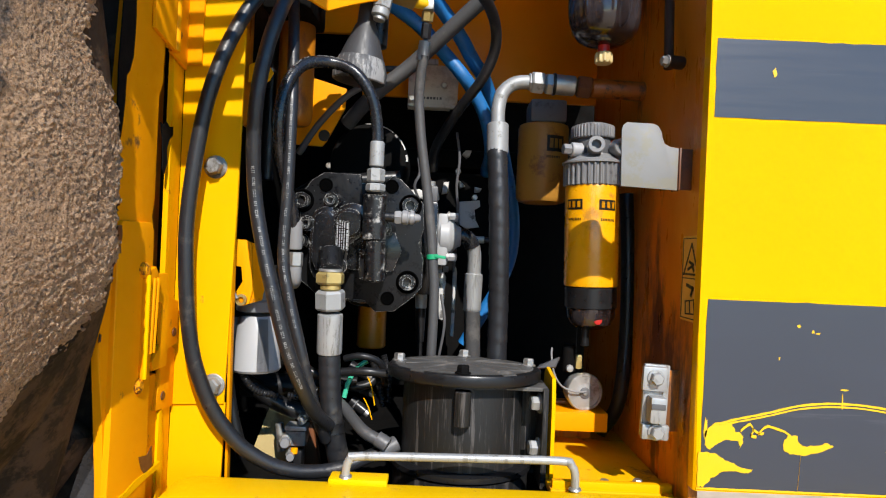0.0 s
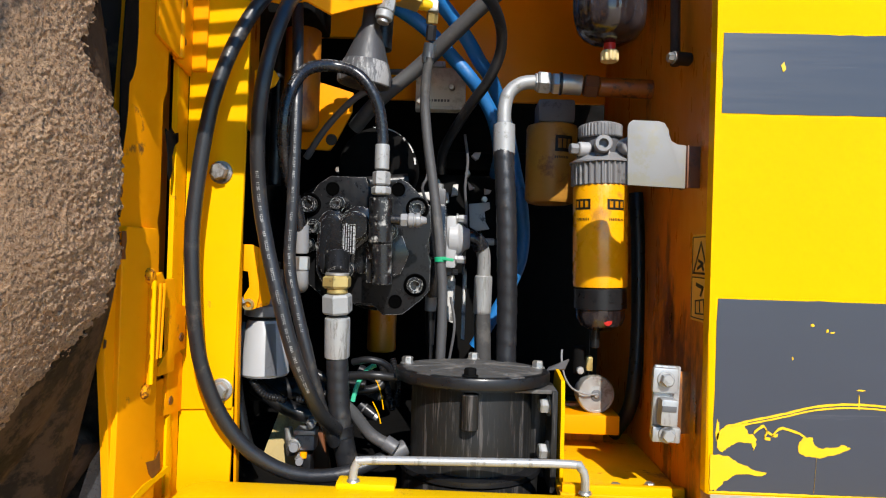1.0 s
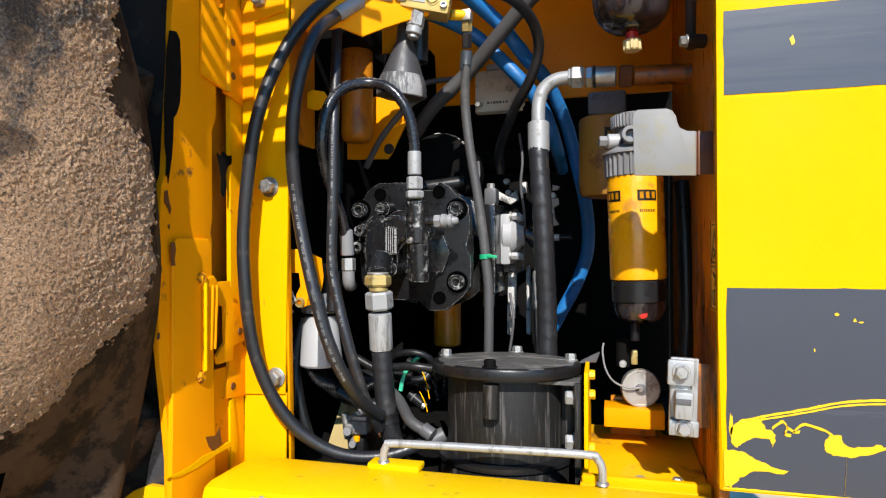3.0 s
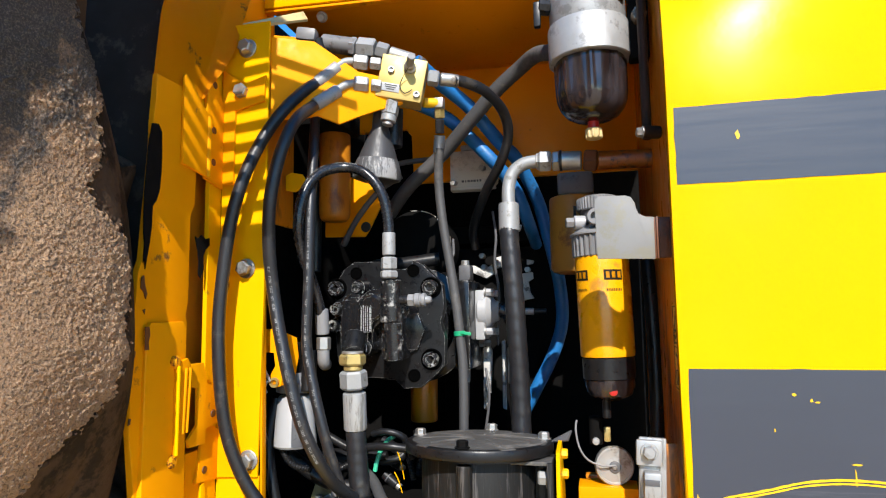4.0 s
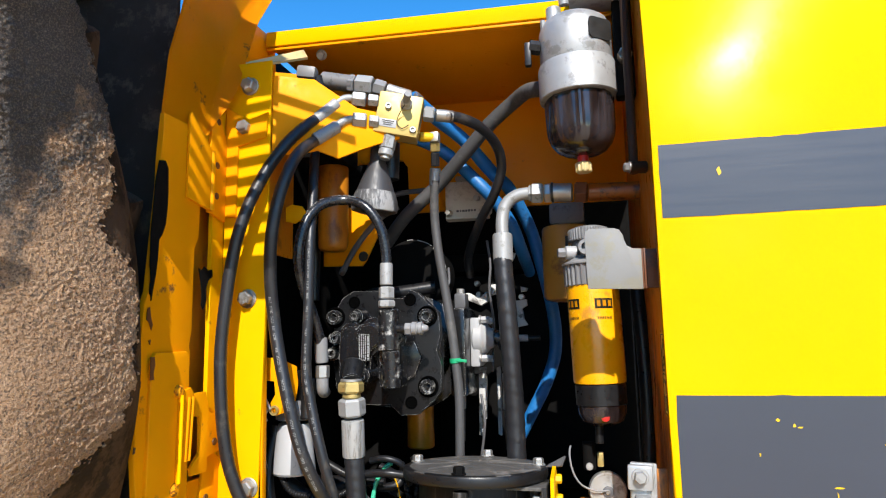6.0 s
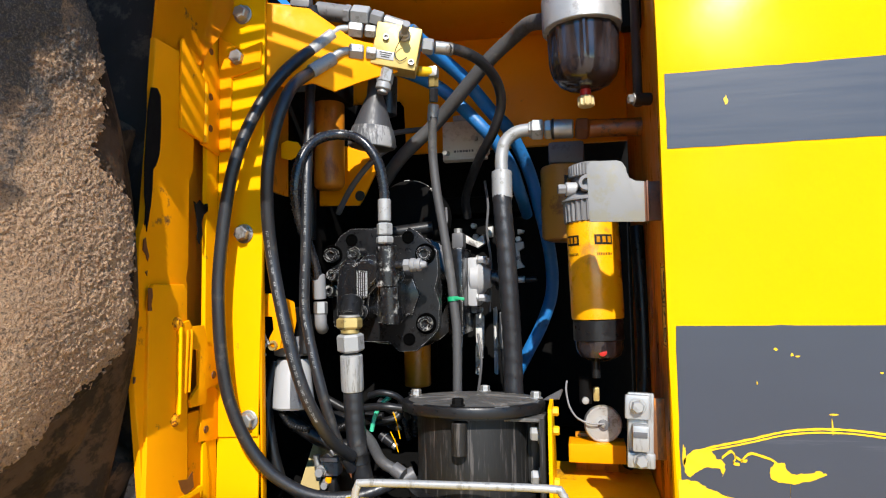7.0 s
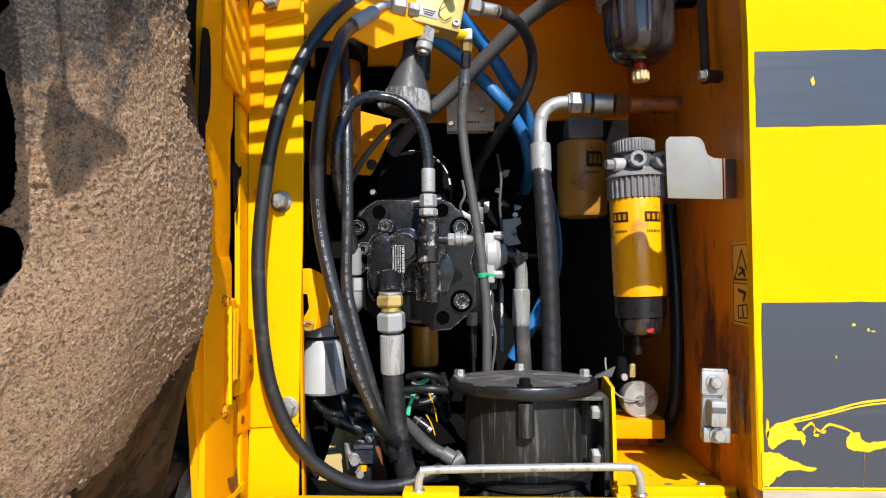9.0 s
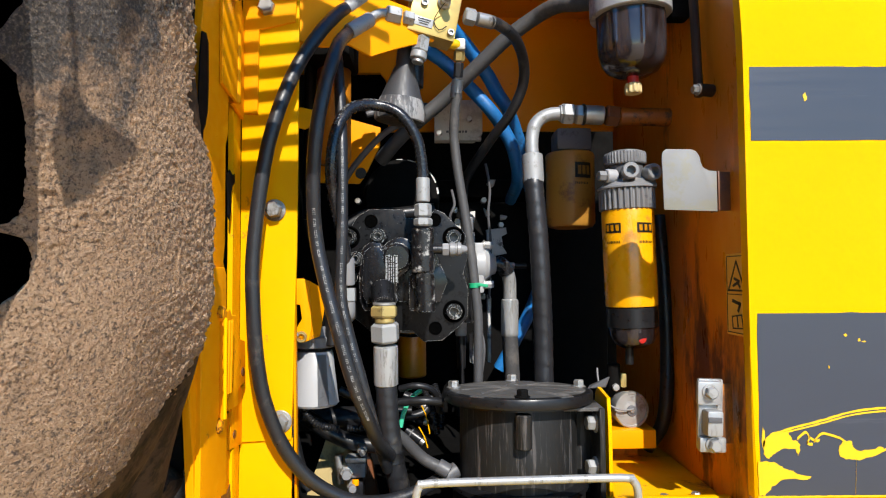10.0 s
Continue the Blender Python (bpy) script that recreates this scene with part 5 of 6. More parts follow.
# Outlines of sunlight falling on the engine, made as pale plates.
SUN_PATCHES = ([(-0.098, 1.246), (-0.066, 1.250), (-0.040, 1.236), (-0.018, 1.252), (-0.014, 1.226), (-0.034, 1.214), (-0.066, 1.228)],
        [(-0.010, 1.240), (0.006, 1.244), (0.008, 1.272), (-0.006, 1.270)],
        [(0.036, 1.222), (0.088, 1.228), (0.090, 1.212), (0.076, 1.204), (0.080, 1.176), (0.090, 1.160), (0.058, 1.154), (0.040, 1.164)],
        [(0.038, 1.344), (0.048, 1.354), (0.062, 1.354), (0.058, 1.340), (0.050, 1.334)],
        [(0.030, 1.280), (0.036, 1.258), (0.050, 1.262), (0.042, 1.270)],
        [(0.074, 1.262), (0.092, 1.258), (0.088, 1.250), (0.074, 1.248)])
for outline in SUN_PATCHES:
    part("sun_patch", plate(outline, 0.020, front(0, 1.622, 0), 0.003), M_PATCH, engine, "pale plate painted as a sunlit patch on the engine")
for x, z0, z1, y, w in ((0.000, 0.945, 1.048, 1.420, 0.020), (0.030, 0.900, 1.060, 1.470, 0.010), (-0.012, 0.90, 0.97, 1.455, 0.012)):
    part("casting_rib", plate([(x - w / 2, z0), (x + w * 0.3, z0 - 0.004), (x + w / 2, z1 - 0.012), (x + w * 0.2, z1), (x - w / 2, z1 - 0.004)], 0.012, front(0, y, 0), 0.002), M_PATCH, engine, "pale upright rib of the engine")
for x, z in ((-0.045, 1.275), (-0.04, 1.245), (0.03, 1.30), (0.075, 1.235), (-0.30, 1.30)):
    part("bolt", rod((x, 1.632, z), (x, 1.600, z), 0.008, seg=6), M_STEEL, engine, "", 20)
for pts in ([(-0.06, 1.33, 1.29), (-0.055, 1.31, 1.255), (-0.065, 1.31, 1.23), (-0.055, 1.33, 1.20)], [(0.02, 1.40, 1.36), (0.028, 1.39, 1.30), (0.024, 1.39, 1.24), (0.03, 1.40, 1.17), (0.025, 1.40, 1.05)], [(0.0, 1.38, 1.0), (0.01, 1.36, 0.94), (0.0, 1.36, 0.86)]):
    part("thin_pipe", tube(pts, 0.0030, 8), M_TIN, engine, "thin grey pipe")
part("mount_column", rod((-0.151, 1.40, 0.875), (-0.151, 1.40, 1.03), 0.032), M_SOOT_SHADE, engine, "rust-brown mounting column")
part("low_cross_tube", rod((-0.36, 1.16, 0.835), (-0.22, 1.17, 0.835), 0.022), M_PLASTIC, engine, "black cross tube")

# ---- fuel filters on the panel side ----
fuel = thing("fuel_filter", (0.268, 1.125, 0.97), "yellow fuel filter canister with ribbed grey head", "filter", "filters")
FO, FA = Vector((0.2685, 1.125, 0.972)), Vector((-0.028, 0.0, 1.0)).normalized()
part("canister", lathe(FO, FA, [(0.072, 0.040), (0.074, 0.0465), (0.080, 0.0475), (0.246, 0.0475), (0.252, 0.046), (0.254, 0.040)], 40), M_FILTER, fuel)
part("lower_ring", lathe(FO, FA, [(0.034, 0.040), (0.036, 0.0455), (0.070, 0.0455), (0.074, 0.042)], 36), M_PLASTIC, fuel, "black lower ring")
part("sight_bowl", lathe(FO, FA, [(-0.004, 0.0), (-0.002, 0.022), (0.006, 0.036), (0.020, 0.0425), (0.036, 0.043)], 32), M_BOWL, fuel, "dark translucent bowl")
part("drain_cock", rod(FO + Vector((-0.008, 0, 0.0)), FO + Vector((-0.008, 0, -0.034)), 0.0075), M_PLASTIC, fuel, "black drain cock")
part("drain_plug", lathe(FO + Vector((0.004, -0.036, 0.016)), (0, -1, 0), [(0, 0.008), (0.004, 0.007), (0.005, 0.0)], 14), M_RED, fuel, "red float plug")


def ribbed(o, a, h0, h1, r0, r1, n):
    """A collar with n ribs round it."""
    bm = bmesh.new()
    ax, u, w = frame_of(a)
    rings = []
    for h, k in ((h0, 0.0), (h0 + 0.002, 1.0), (h1 - 0.003, 1.0), (h1, 0.4)):
        ring = []
        for i in range(4 * n):
            ang = 2 * math.pi * i / (4 * n)
            r = r0 + (r1 - r0) * k * (1 if i % 4 < 2 else 0.25)
            ring.append(bm.verts.new(o + ax * h + (u * math.cos(ang) + w * math.sin(ang)) * r))
        rings.append(ring)
    for p, q in zip(rings, rings[1:]):
        for i in range(4 * n):
            j = (i + 1) % (4 * n)
            bm.faces.new((p[i], q[i], q[j], p[j]))
    bm.faces.new(rings[0][::-1])
    bm.faces.new(rings[-1])
    return bm


part("ribbed_collar", ribbed(FO, FA, 0.250, 0.292, 0.046, 0.051, 30), M_GREYPL, fuel, "grey ribbed collar", 20)
part("head_flare", lathe(FO, FA, [(0.289, 0.044), (0.290, 0.0535), (0.293, 0.0535), (0.296, 0.048), (0.306, 0.036), (0.308, 0.030)], 36), M_LIGHTPL, fuel, "light grey flared seat")
# Neck takes a darker grey for the shade below the cap.
part("filter_head", lathe(FO, FA, [(0.300, 0.030), (0.304, 0.032), (0.333, 0.032), (0.338, 0.030)], 32), M_TIN, fuel, "grey neck with shade put into its darker colour")
part("head_cap", ribbed(FO, FA, 0.335, 0.357, 0.0365, 0.0385, 40), M_GREYPL, fuel, "grey screw cap", 20)
part("cap_crown", lathe(FO, FA, [(0.355, 0.0345), (0.359, 0.033), (0.362, 0.024), (0.363, 0.0)], 32), M_GREYPL, fuel)
for dx, dy, ax in ((-0.004, -0.030, (-0.08, -1, 0.05)), (0.034, -0.018, (0.35, -1, 0.05))):
    o = FO + FA * 0.317 + Vector((dx, dy, 0))
    part("port", lathe(o, ax, [(-0.016, 0.0120), (0.006, 0.0125), (0.008, 0.0150), (0.022, 0.0150), (0.024, 0.0135), (0.024, 0.0082), (0.012, 0.0078), (0.012, 0)], 24), M_LIGHTPL, fuel, "pale port with a round mouth")
    part("port_gusset", prism_mesh([o + Vector((-0.012, -0.004, -0.004)), o + Vector((0.012, -0.004, -0.004)), o + Vector((0.014, -0.012, -0.024)), o + Vector((-0.014, -0.012, -0.024))], 0.008), M_LIGHTPL, fuel)
o = FO + FA * 0.312 + Vector((-0.024, -0.020, 0))
part("side_port", rod(o, o + Vector((-0.020, -0.004, 0)), 0.0125), M_WHITE, fuel, "pale side port")
part("side_plug", rod(o + Vector((-0.020, -0.004, 0)), o + Vector((-0.034, -0.007, 0)), 0.0095, seg=6), M_LIGHTPL, fuel, "hexagon plug", 20)


def on_can(o, a, r, h0, h1, a0, a1, name, material, parent, label="", lift=0.0006, n=8, top=None):
    """A thin print wrapped on a round body, angles in degrees: 0 faces the viewer, plus to the right."""
    bm = bmesh.new()
    lo, hi = [], []
    for i in range(n + 1):
        t = radians(a0 + (a1 - a0) * i / n)
        d = Vector((math.sin(t), -math.cos(t), 0)) * (r + lift)
        lo.append(bm.verts.new(o + a * h0 + d))
        hi.append(bm.verts.new(o + a * h1 + d * ((r if top is None else top) + lift) / (r + lift)))
    for i in range(n):
        bm.faces.new((lo[i], lo[i + 1], hi[i + 1], hi[i]))
    bmesh.ops.solidify(bm, geom=bm.faces[:], thickness=0.0003)
    return part(name, bm, material, parent, label)


for c in (-52, 22, 95):
    on_can(FO, FA, 0.0475, 0.207, 0.225, c - 20, c + 20, "logo_badge", M_INK, fuel, "small black badge")
    for k in (-12, 0, 12):
        on_can(FO, FA, 0.0475, 0.2105, 0.2215, c + k - 3.6, c + k + 3.6, "badge_bar", M_FILTER, fuel, "", 0.0013, 3)
    for k in range(9):
        on_can(FO, FA, 0.0475, 0.188, 0.1925, c - 16 + k * 3.8, c - 14 + k * 3.8, "print_bar", M_INK, fuel, "", 0.0006, 1)

old_filter = thing("oil_filter", (0.21, 1.37, 1.22), "dirty tan filter canister with shade put into its colour", "filter", "filters")
OO, UP = Vector((0.208, 1.372, 1.207)), Vector((0, 0, 1))
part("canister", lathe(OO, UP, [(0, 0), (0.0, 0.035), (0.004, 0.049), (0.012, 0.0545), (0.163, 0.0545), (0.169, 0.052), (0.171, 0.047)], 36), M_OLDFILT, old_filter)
part("filter_head", box((0.213, 1.38, 1.405), (0.078, 0.08, 0.050), 0.008), M_GREYPL, old_filter, "grey filter head")
on_can(OO, UP, 0.0545, 0.108, 0.142, 0, 42, "logo_badge", M_INK, old_filter, "faded dark badge")
for k in (10, 21, 32):
    on_can(OO, UP, 0.0545, 0.115, 0.135, k - 4, k + 4, "badge_bar", M_OLDFILT, old_filter, "", 0.0013, 3)
for k in range(8):
    on_can(OO, UP, 0.0545, 0.094, 0.099, k * 4.2, k * 4.2 + 2.4, "print_bar", M_INK, old_filter, "", 0.0006, 1)

sep = thing("water_separator", (0.256, 1.062, 1.42), "silver fuel water separator with smoky bowl", "filter", "filters")
SO, SA = Vector((0.257, 1.062, 1.424)), Vector((-0.02, 0, 1)).normalized()
part("upper_body", lathe(SO, SA, [(0.19, 0.060), (0.20, 0.0665), (0.268, 0.0655), (0.283, 0.060), (0.291, 0.050), (0.293, 0.0)], 44), M_ALU, sep, "silver cast upper body")
part("clamp_ring", lathe(SO, SA, [(0.137, 0.060), (0.137, 0.0685), (0.139, 0.071), (0.196, 0.071), (0.202, 0.069), (0.204, 0.060)], 44), M_ALU, sep, "silver clamp ring")


def ribbed_bowl():
    bm = bmesh.new()
    rings = []
    n = 96
    for h, r, k in ((0.030, 0.012, 0), (0.033, 0.030, 0), (0.040, 0.044, 0), (0.052, 0.054, 0.2), (0.066, 0.058, 0.8), (0.080, 0.0595, 1), (0.125, 0.0605, 1), (0.140, 0.0605, 1)):
        ring = []
        for i in range(n):
            t = 2 * math.pi * i / n
            rr = r + 0.0022 * k * (1 if (i % 12) < 2 else 0)
            ring.append(bm.verts.new(SO + SA * h + Vector((math.cos(t), math.sin(t), 0)) * rr))
        rings.append(ring)
    for p, q in zip(rings, rings[1:]):
        for i in range(n):
            j = (i + 1) % n
            bm.faces.new((p[i], p[j], q[j], q[i]))
    bm.faces.new(rings[0][::-1])
    bm.faces.new(rings[-1])
    return bm


part("bowl", ribbed_bowl(), M_BOWL, sep, "smoky ribbed plastic bowl", 25)
part("element", lathe(SO, SA, [(0.075, 0.0), (0.075, 0.040), (0.136, 0.040), (0.136, 0.0)], 24), M_RUST, sep, "dark red filter element")
part("drain_neck", rod(SO + SA * 0.032, SO + SA * 0.016, 0.010), M_RED, sep, "red drain neck")
part("drain_nut", ribbed(SO, SA, 0.0, 0.018, 0.0125, 0.0150, 10), M_CREAM, sep, "cream drain nut", 20)
part("dark_sticker", plate(rounded(0.050, 0.040, 0.008), 0.002, Matrix.Translation((0.297, 1.014, 1.672)) @ pose(0, 0, 0, 90, 0, 40), 0.0005), M_INK, sep, "black sticker")
part("inlet_stub", rod(SO + SA * 0.286 + Vector((-0.035, -0.015, 0)), SO + SA * 0.315 + Vector((-0.035, -0.015, 0)), 0.014), M_ALU, sep)
part("priming_knob", rod((0.189, 1.05, 1.665), (0.168, 1.045, 1.668), 0.014, seg=8), M_PLASTIC, sep, "black priming knob")
part("knob_arm", box((0.166, 1.043, 1.652), (0.012, 0.014, 0.046), 0.003), M_PLASTIC, sep)
part("bleed_pin", rod((0.196, 1.04, 1.690), (0.196, 1.035, 1.712), 0.005), M_STEEL, sep)
part("head_block", box((0.272, 1.060, 1.778), (0.046, 0.060, 0.068), 0.004), M_ALU, sep, "silver block on the separator's head")
part("head_plate", box((0.300, 1.048, 1.7405), (0.110, 0.070, 0.005), 0.001), M_ALU, sep, "thin silver mounting plate")
part("head_elbow", tube([(0.236, 1.045, 1.742), (0.236, 1.042, 1.762), (0.242, 1.040, 1.772), (0.256, 1.040, 1.775)], 0.0095), M_ZINC, sep, "small pipe elbow")
part("side_tab", box((0.328, 1.030, 1.778), (0.050, 0.008, 0.060), 0.002), M_CREAM, sep, "pale yellow tab")
part("tab_plug", lathe((0.322, 1.026, 1.783), (0, -1, 0), [(0, 0.016), (0.010, 0.016), (0.016, 0.011), (0.018, 0)], 20), M_PLASTIC, sep, "black plug")
part("mount_arm", box((0.338, 1.06, 1.655), (0.034, 0.03, 0.20), 0.004), M_DARK, sep)
part("mount_nut", rod((0.338, 1.045, 1.625), (0.338, 1.022, 1.625), 0.013, seg=6), M_STEEL, sep, "", 20)

strut = thing("gas_strut", (0.335, 0.97, 1.40), "dark oily gas strut along the bay wall", "strut")
part("strut_tube", rod((0.338, 0.978, 1.395), (0.341, 1.02, 1.85), 0.0075), M_STRUT, strut)
part("strut_eye", rod((0.357, 0.970, 1.402), (0.330, 0.963, 1.402), 0.0100), M_STRUT, strut)
hex_bolt((0.3305, 0.963, 1.402), (-1, -0.2, 0), 0.013, strut, M_STEEL, washer=True)

# ---- fixings on the bay wall ----
tab = thing("steel_tab", (0.36, 0.919, 1.20), "bare galvanised steel tab with a notched corner", "bracket")
part("tab_sheet", plate([(0.255, 1.203), (0.337, 1.200), (0.337, 1.262), (0.325, 1.263), (0.316, 1.268), (0.3125, 1.277), (0.3115, 1.284), (0.306, 1.293), (0.298, 1.296), (0.260, 1.2965), (0.2545, 1.292), (0.253, 1.285)], 0.003, front(0, 0.920, 0), 0.0008), M_GALV, tab)
part("tab_flange", box((0.348, 0.926, 1.232), (0.026, 0.006, 0.060), 0.001), M_RUST, tab, "rusty rear flange")
part("tab_flange", box((0.342, 0.935, 1.232), (0.004, 0.03, 0.062), 0.001), M_RUST, tab, "rusty rear flange")

clampset = thing("catch_plate", (0.32, 0.92, 0.84), "bare aluminium door catch with two bolts", "door catch")
part("back_plate", box((0.3195, 0.923, 0.892), (0.038, 0.008, 0.106), 0.003, (0, 2, 0)), M_ALLOY, clampset)
part("upper_pad", box((0.3155, 0.915, 0.925), (0.036, 0.010, 0.036), 0.004, (0, 2, 0)), M_ALLOY, clampset)
part("keeper", box((0.3180, 0.908, 0.882), (0.024, 0.022, 0.038), 0.004, (0, 2, 0)), M_ALLOY, clampset)
# Slot is not cut; this strip paints its shade.
part("keeper_slot", box((0.3170, 0.8965, 0.888), (0.020, 0.002, 0.008), 0.0005, (0, 2, 0)), M_TIN, clampset, "dark strip in place of a slot in the keeper")
part("lower_pad", box((0.3185, 0.914, 0.848), (0.040, 0.010, 0.022), 0.003, (0, 2, 0)), M_ALLOY, clampset)
hex_bolt((0.3155, 0.910, 0.927), (0, -1, 0), 0.0165, clampset, M_ALU)
hex_bolt((0.3185, 0.909, 0.849), (0, -1, 0), 0.0165, clampset, M_ALU)
part("rear_spacer", box((0.345, 0.925, 0.892), (0.020, 0.006, 0.09), 0.001), M_SOOT_SHADE, clampset)

sign = thing("warning_label", (0.3595, 0.906, 1.01), "amber warning label with black pictograms", "warning label")
part("label_film", plate(rounded(0.070, 0.124, 0.004), 0.0008, Matrix.Translation((0.3600, 0.9085, 1.073)) @ Matrix(((0, 0, -1, 0), (-1, 0, 0, 0), (0, 1, 0, 0), (0, 0, 0, 1)))), M_LABEL, sign)
SG = Matrix.Translation((0.3592, 0.9085, 1.073)) @ Matrix(((0, 0, -1, 0), (-1, 0, 0, 0), (0, 1, 0, 0), (0, 0, 0, 1)))


def strokes(pts, w, name, closed=True):
    bm = bmesh.new()
    loop = list(zip(pts, pts[1:] + pts[:1])) if closed else list(zip(pts, pts[1:]))
    for (ax, ay), (bx, by) in loop:
        d = Vector((bx - ax, by - ay))
        m = SG @ Matrix.Translation(((ax + bx) / 2, (ay + by) / 2, 0.0004)) @ pose(0, 0, 0, 0, 0, math.degrees(math.atan2(d.y, d.x)))
        bmesh.ops.create_cube(bm, size=1.0, matrix=m @ Matrix.Diagonal((d.length + w, w, 0.0006, 1)))
    part(name, bm, M_INK, sign)


strokes([(-0.031, -0.058), (0.031, -0.058), (0.031, 0.058), (-0.031, 0.058)], 0.0014, "border")
strokes([(-0.031, 0.000), (0.031, 0.000)], 0.0014, "divider", False)
strokes([(-0.026, 0.006), (0.026, 0.006), (0.0, 0.050)], 0.0030, "triangle")
strokes([(-0.010, 0.013), (0.004, 0.018), (0.010, 0.012)], 0.004, "pictogram", False)
strokes([(-0.006, 0.024), (0.008, 0.020)], 0.004, "pictogram", False)
strokes([(-0.012, -0.010), (0.010, -0.014), (0.004, -0.024)], 0.005, "pictogram", False)
strokes([(-0.016, -0.034), (0.014, -0.030), (0.018, -0.050), (-0.014, -0.052)], 0.002, "pictogram")
strokes([(0.000, -0.034), (0.002, -0.048)], 0.003, "pictogram", False)

# ---- filler cap on its box ----
cap_box = thing("cap_bracket", (0.256, 1.16, 0.75), "orange steel bracket below the filler cap", "bracket")
part("bracket_box", box((0.258, 1.160, 0.800), (0.102, 0.060, 0.034), 0.002), M_WORN, cap_box)
part("bracket_leg", box((0.258, 1.215, 0.785), (0.08, 0.02, 0.07), 0.002), M_SOOT_SHADE, cap_box)
cap = thing("filler_cap", (0.267, 1.15, 0.813), "round silver drain cap on a wire tether", "cap")
part("cap_disc", lathe((0.2665, 1.185, 0.848), (0.12, -1, 0.05), [(-0.01, 0.026), (0.0, 0.030), (0.030, 0.0325), (0.034, 0.031), (0.035, 0.0)], 36), M_ALU, cap)
part("cap_rim", lathe((0.2665, 1.185, 0.848), (0.12, -1, 0.05), [(0.026, 0.0325), (0.028, 0.0345), (0.033, 0.0345), (0.0362, 0.0325), (0.0362, 0.0290), (0.0345, 0.0285)], 40), M_STEEL, cap, "knurled edge of the cap")
part("cap_boss", lathe((0.2710, 1.1505, 0.8478), (0.12, -1, 0.05), [(0, 0.0105), (0.002, 0.0100), (0.003, 0.0070), (0.003, 0)], 16), M_TIN, cap, "dark chain boss")
part("cap_screw", lathe((0.2705, 1.149, 0.848), (0.1, -1, 0.05), [(0, 0.005), (0.004, 0.004), (0.005, 0)], 10), M_STEEL, cap)
part("tether", tube([(0.272, 1.145, 0.852), (0.252, 1.138, 0.852), (0.225, 1.135, 0.862), (0.210, 1.135, 0.885), (0.205, 1.14, 0.915), (0.207, 1.15, 0.928)], 0.0018, 8), M_LIGHTPL, cap, "thin wire tether")
part("valve_top", rod((0.240, 1.16, 0.885), (0.240, 1.16, 0.935), 0.012), M_DARK, cap)
part("valve_screw", lathe((0.240, 1.146, 0.893), (0, -1, 0), [(0, 0.007), (0.005, 0.006), (0.006, 0)], 14), M_ALU, cap)
part("valve_side", box((0.260, 1.17, 0.902), (0.012, 0.016, 0.026), 0.003), M_BRASS, cap)

hydraulic_hose("dark hose hanging along the bay wall", [(0.345, 1.20, 1.22), (0.350, 1.19, 1.10), (0.350, 1.18, 0.95), (0.338, 1.17, 0.83), (0.315, 1.20, 0.765)], 0.013, M_PLASTIC)

# ---- strainer housing at the front ----
can = thing("strainer_housing", (0.045, 1.058, 0.70), "scuffed black round strainer housing with a bolted lid", "strainer")
CO = Vector((0.044, 1.056, 0.70))
LA = Vector((0.0, 0.055, 1.0)).normalized()
LO = CO + Vector((0, 0, 0.212))
part("barrel", lathe(CO, UP, [(0.0, 0.112), (0.045, 0.113), (0.050, 0.100), (0.186, 0.100), (0.192, 0.098)], 48), M_CAN, can)
part("foot_ring", lathe(CO, UP, [(0.048, 0.100), (0.050, 0.118), (0.058, 0.118), (0.060, 0.101)], 48), M_PLASTIC, can)
part("lid", lathe(LO, LA, [(-0.020, 0.104), (-0.020, 0.122), (-0.018, 0.1265), (-0.008, 0.127), (-0.006, 0.125), (-0.0055, 0.119), (-0.003, 0.112), (-0.001, 0.060), (0.0, 0.0)], 72), M_LID, can, "round dusty black lid")
part("lid_rim", lathe(LO, LA, [(-0.022, 0.117), (-0.0218, 0.1262), (-0.019, 0.1275), (-0.008, 0.1275), (-0.0055, 0.1262), (-0.0042, 0.1215)], 72), M_PLASTIC, can, "black rolled rim")
part("gasket", lathe(LO, LA, [(-0.026, 0.105), (-0.026, 0.118), (-0.020, 0.118), (-0.020, 0.105)], 48), M_PLASTIC, can)
for a in (-93, 8, 88, 172):
    t = radians(a)
    p = LO + Vector((math.cos(t) * 0.111, math.sin(t) * 0.111, -0.0035 - 0.055 * 0.111 * math.sin(t)))
    hex_bolt(p, LA, 0.0165, can, M_STEEL if a != -93 else M_DARK)
for k in range(10):
    t = radians(36 * k + 12)
    d = Vector((math.cos(t), math.sin(t), -0.055 * math.sin(t)))
    part("lid_rib", rod(LO + d * 0.030 + Vector((0, 0, -0.0028)), LO + d * 0.100 + Vector((0, 0, -0.0045)), 0.0035, seg=8), M_LID, can)
part("lid_boss", rod(CO + Vector((-0.004, -0.110, 0.135)), CO + Vector((-0.004, -0.110, 0.188)), 0.0125), M_CAN, can)
for a in (-58, -128):
    t = radians(a)
    part("lid_notch", box(LO + Vector((math.cos(t) * 0.121, math.sin(t) * 0.121, -0.006 - 0.055 * 0.121 * math.sin(t))), (0.026, 0.008, 0.005), 0.0015, (0, 0, a + 90)), M_LID, can)
part("bracket_plate", box((0.146, 1.040, 0.812), (0.046, 0.008, 0.150), 0.002), M_CAN, can)
part("bracket_side", box((0.170, 1.01, 0.812), (0.009, 0.07, 0.156), 0.002), M_CAN, can)
part("bracket_top", box((0.140, 1.000, 0.8875), (0.066, 0.040, 0.006), 0.001), M_LID, can)
for z in (0.871, 0.800):
    hex_bolt((0.165, 1.000, z - 0.009), (-1, -0.12, 0.02), 0.0215, can, M_ALLOY)
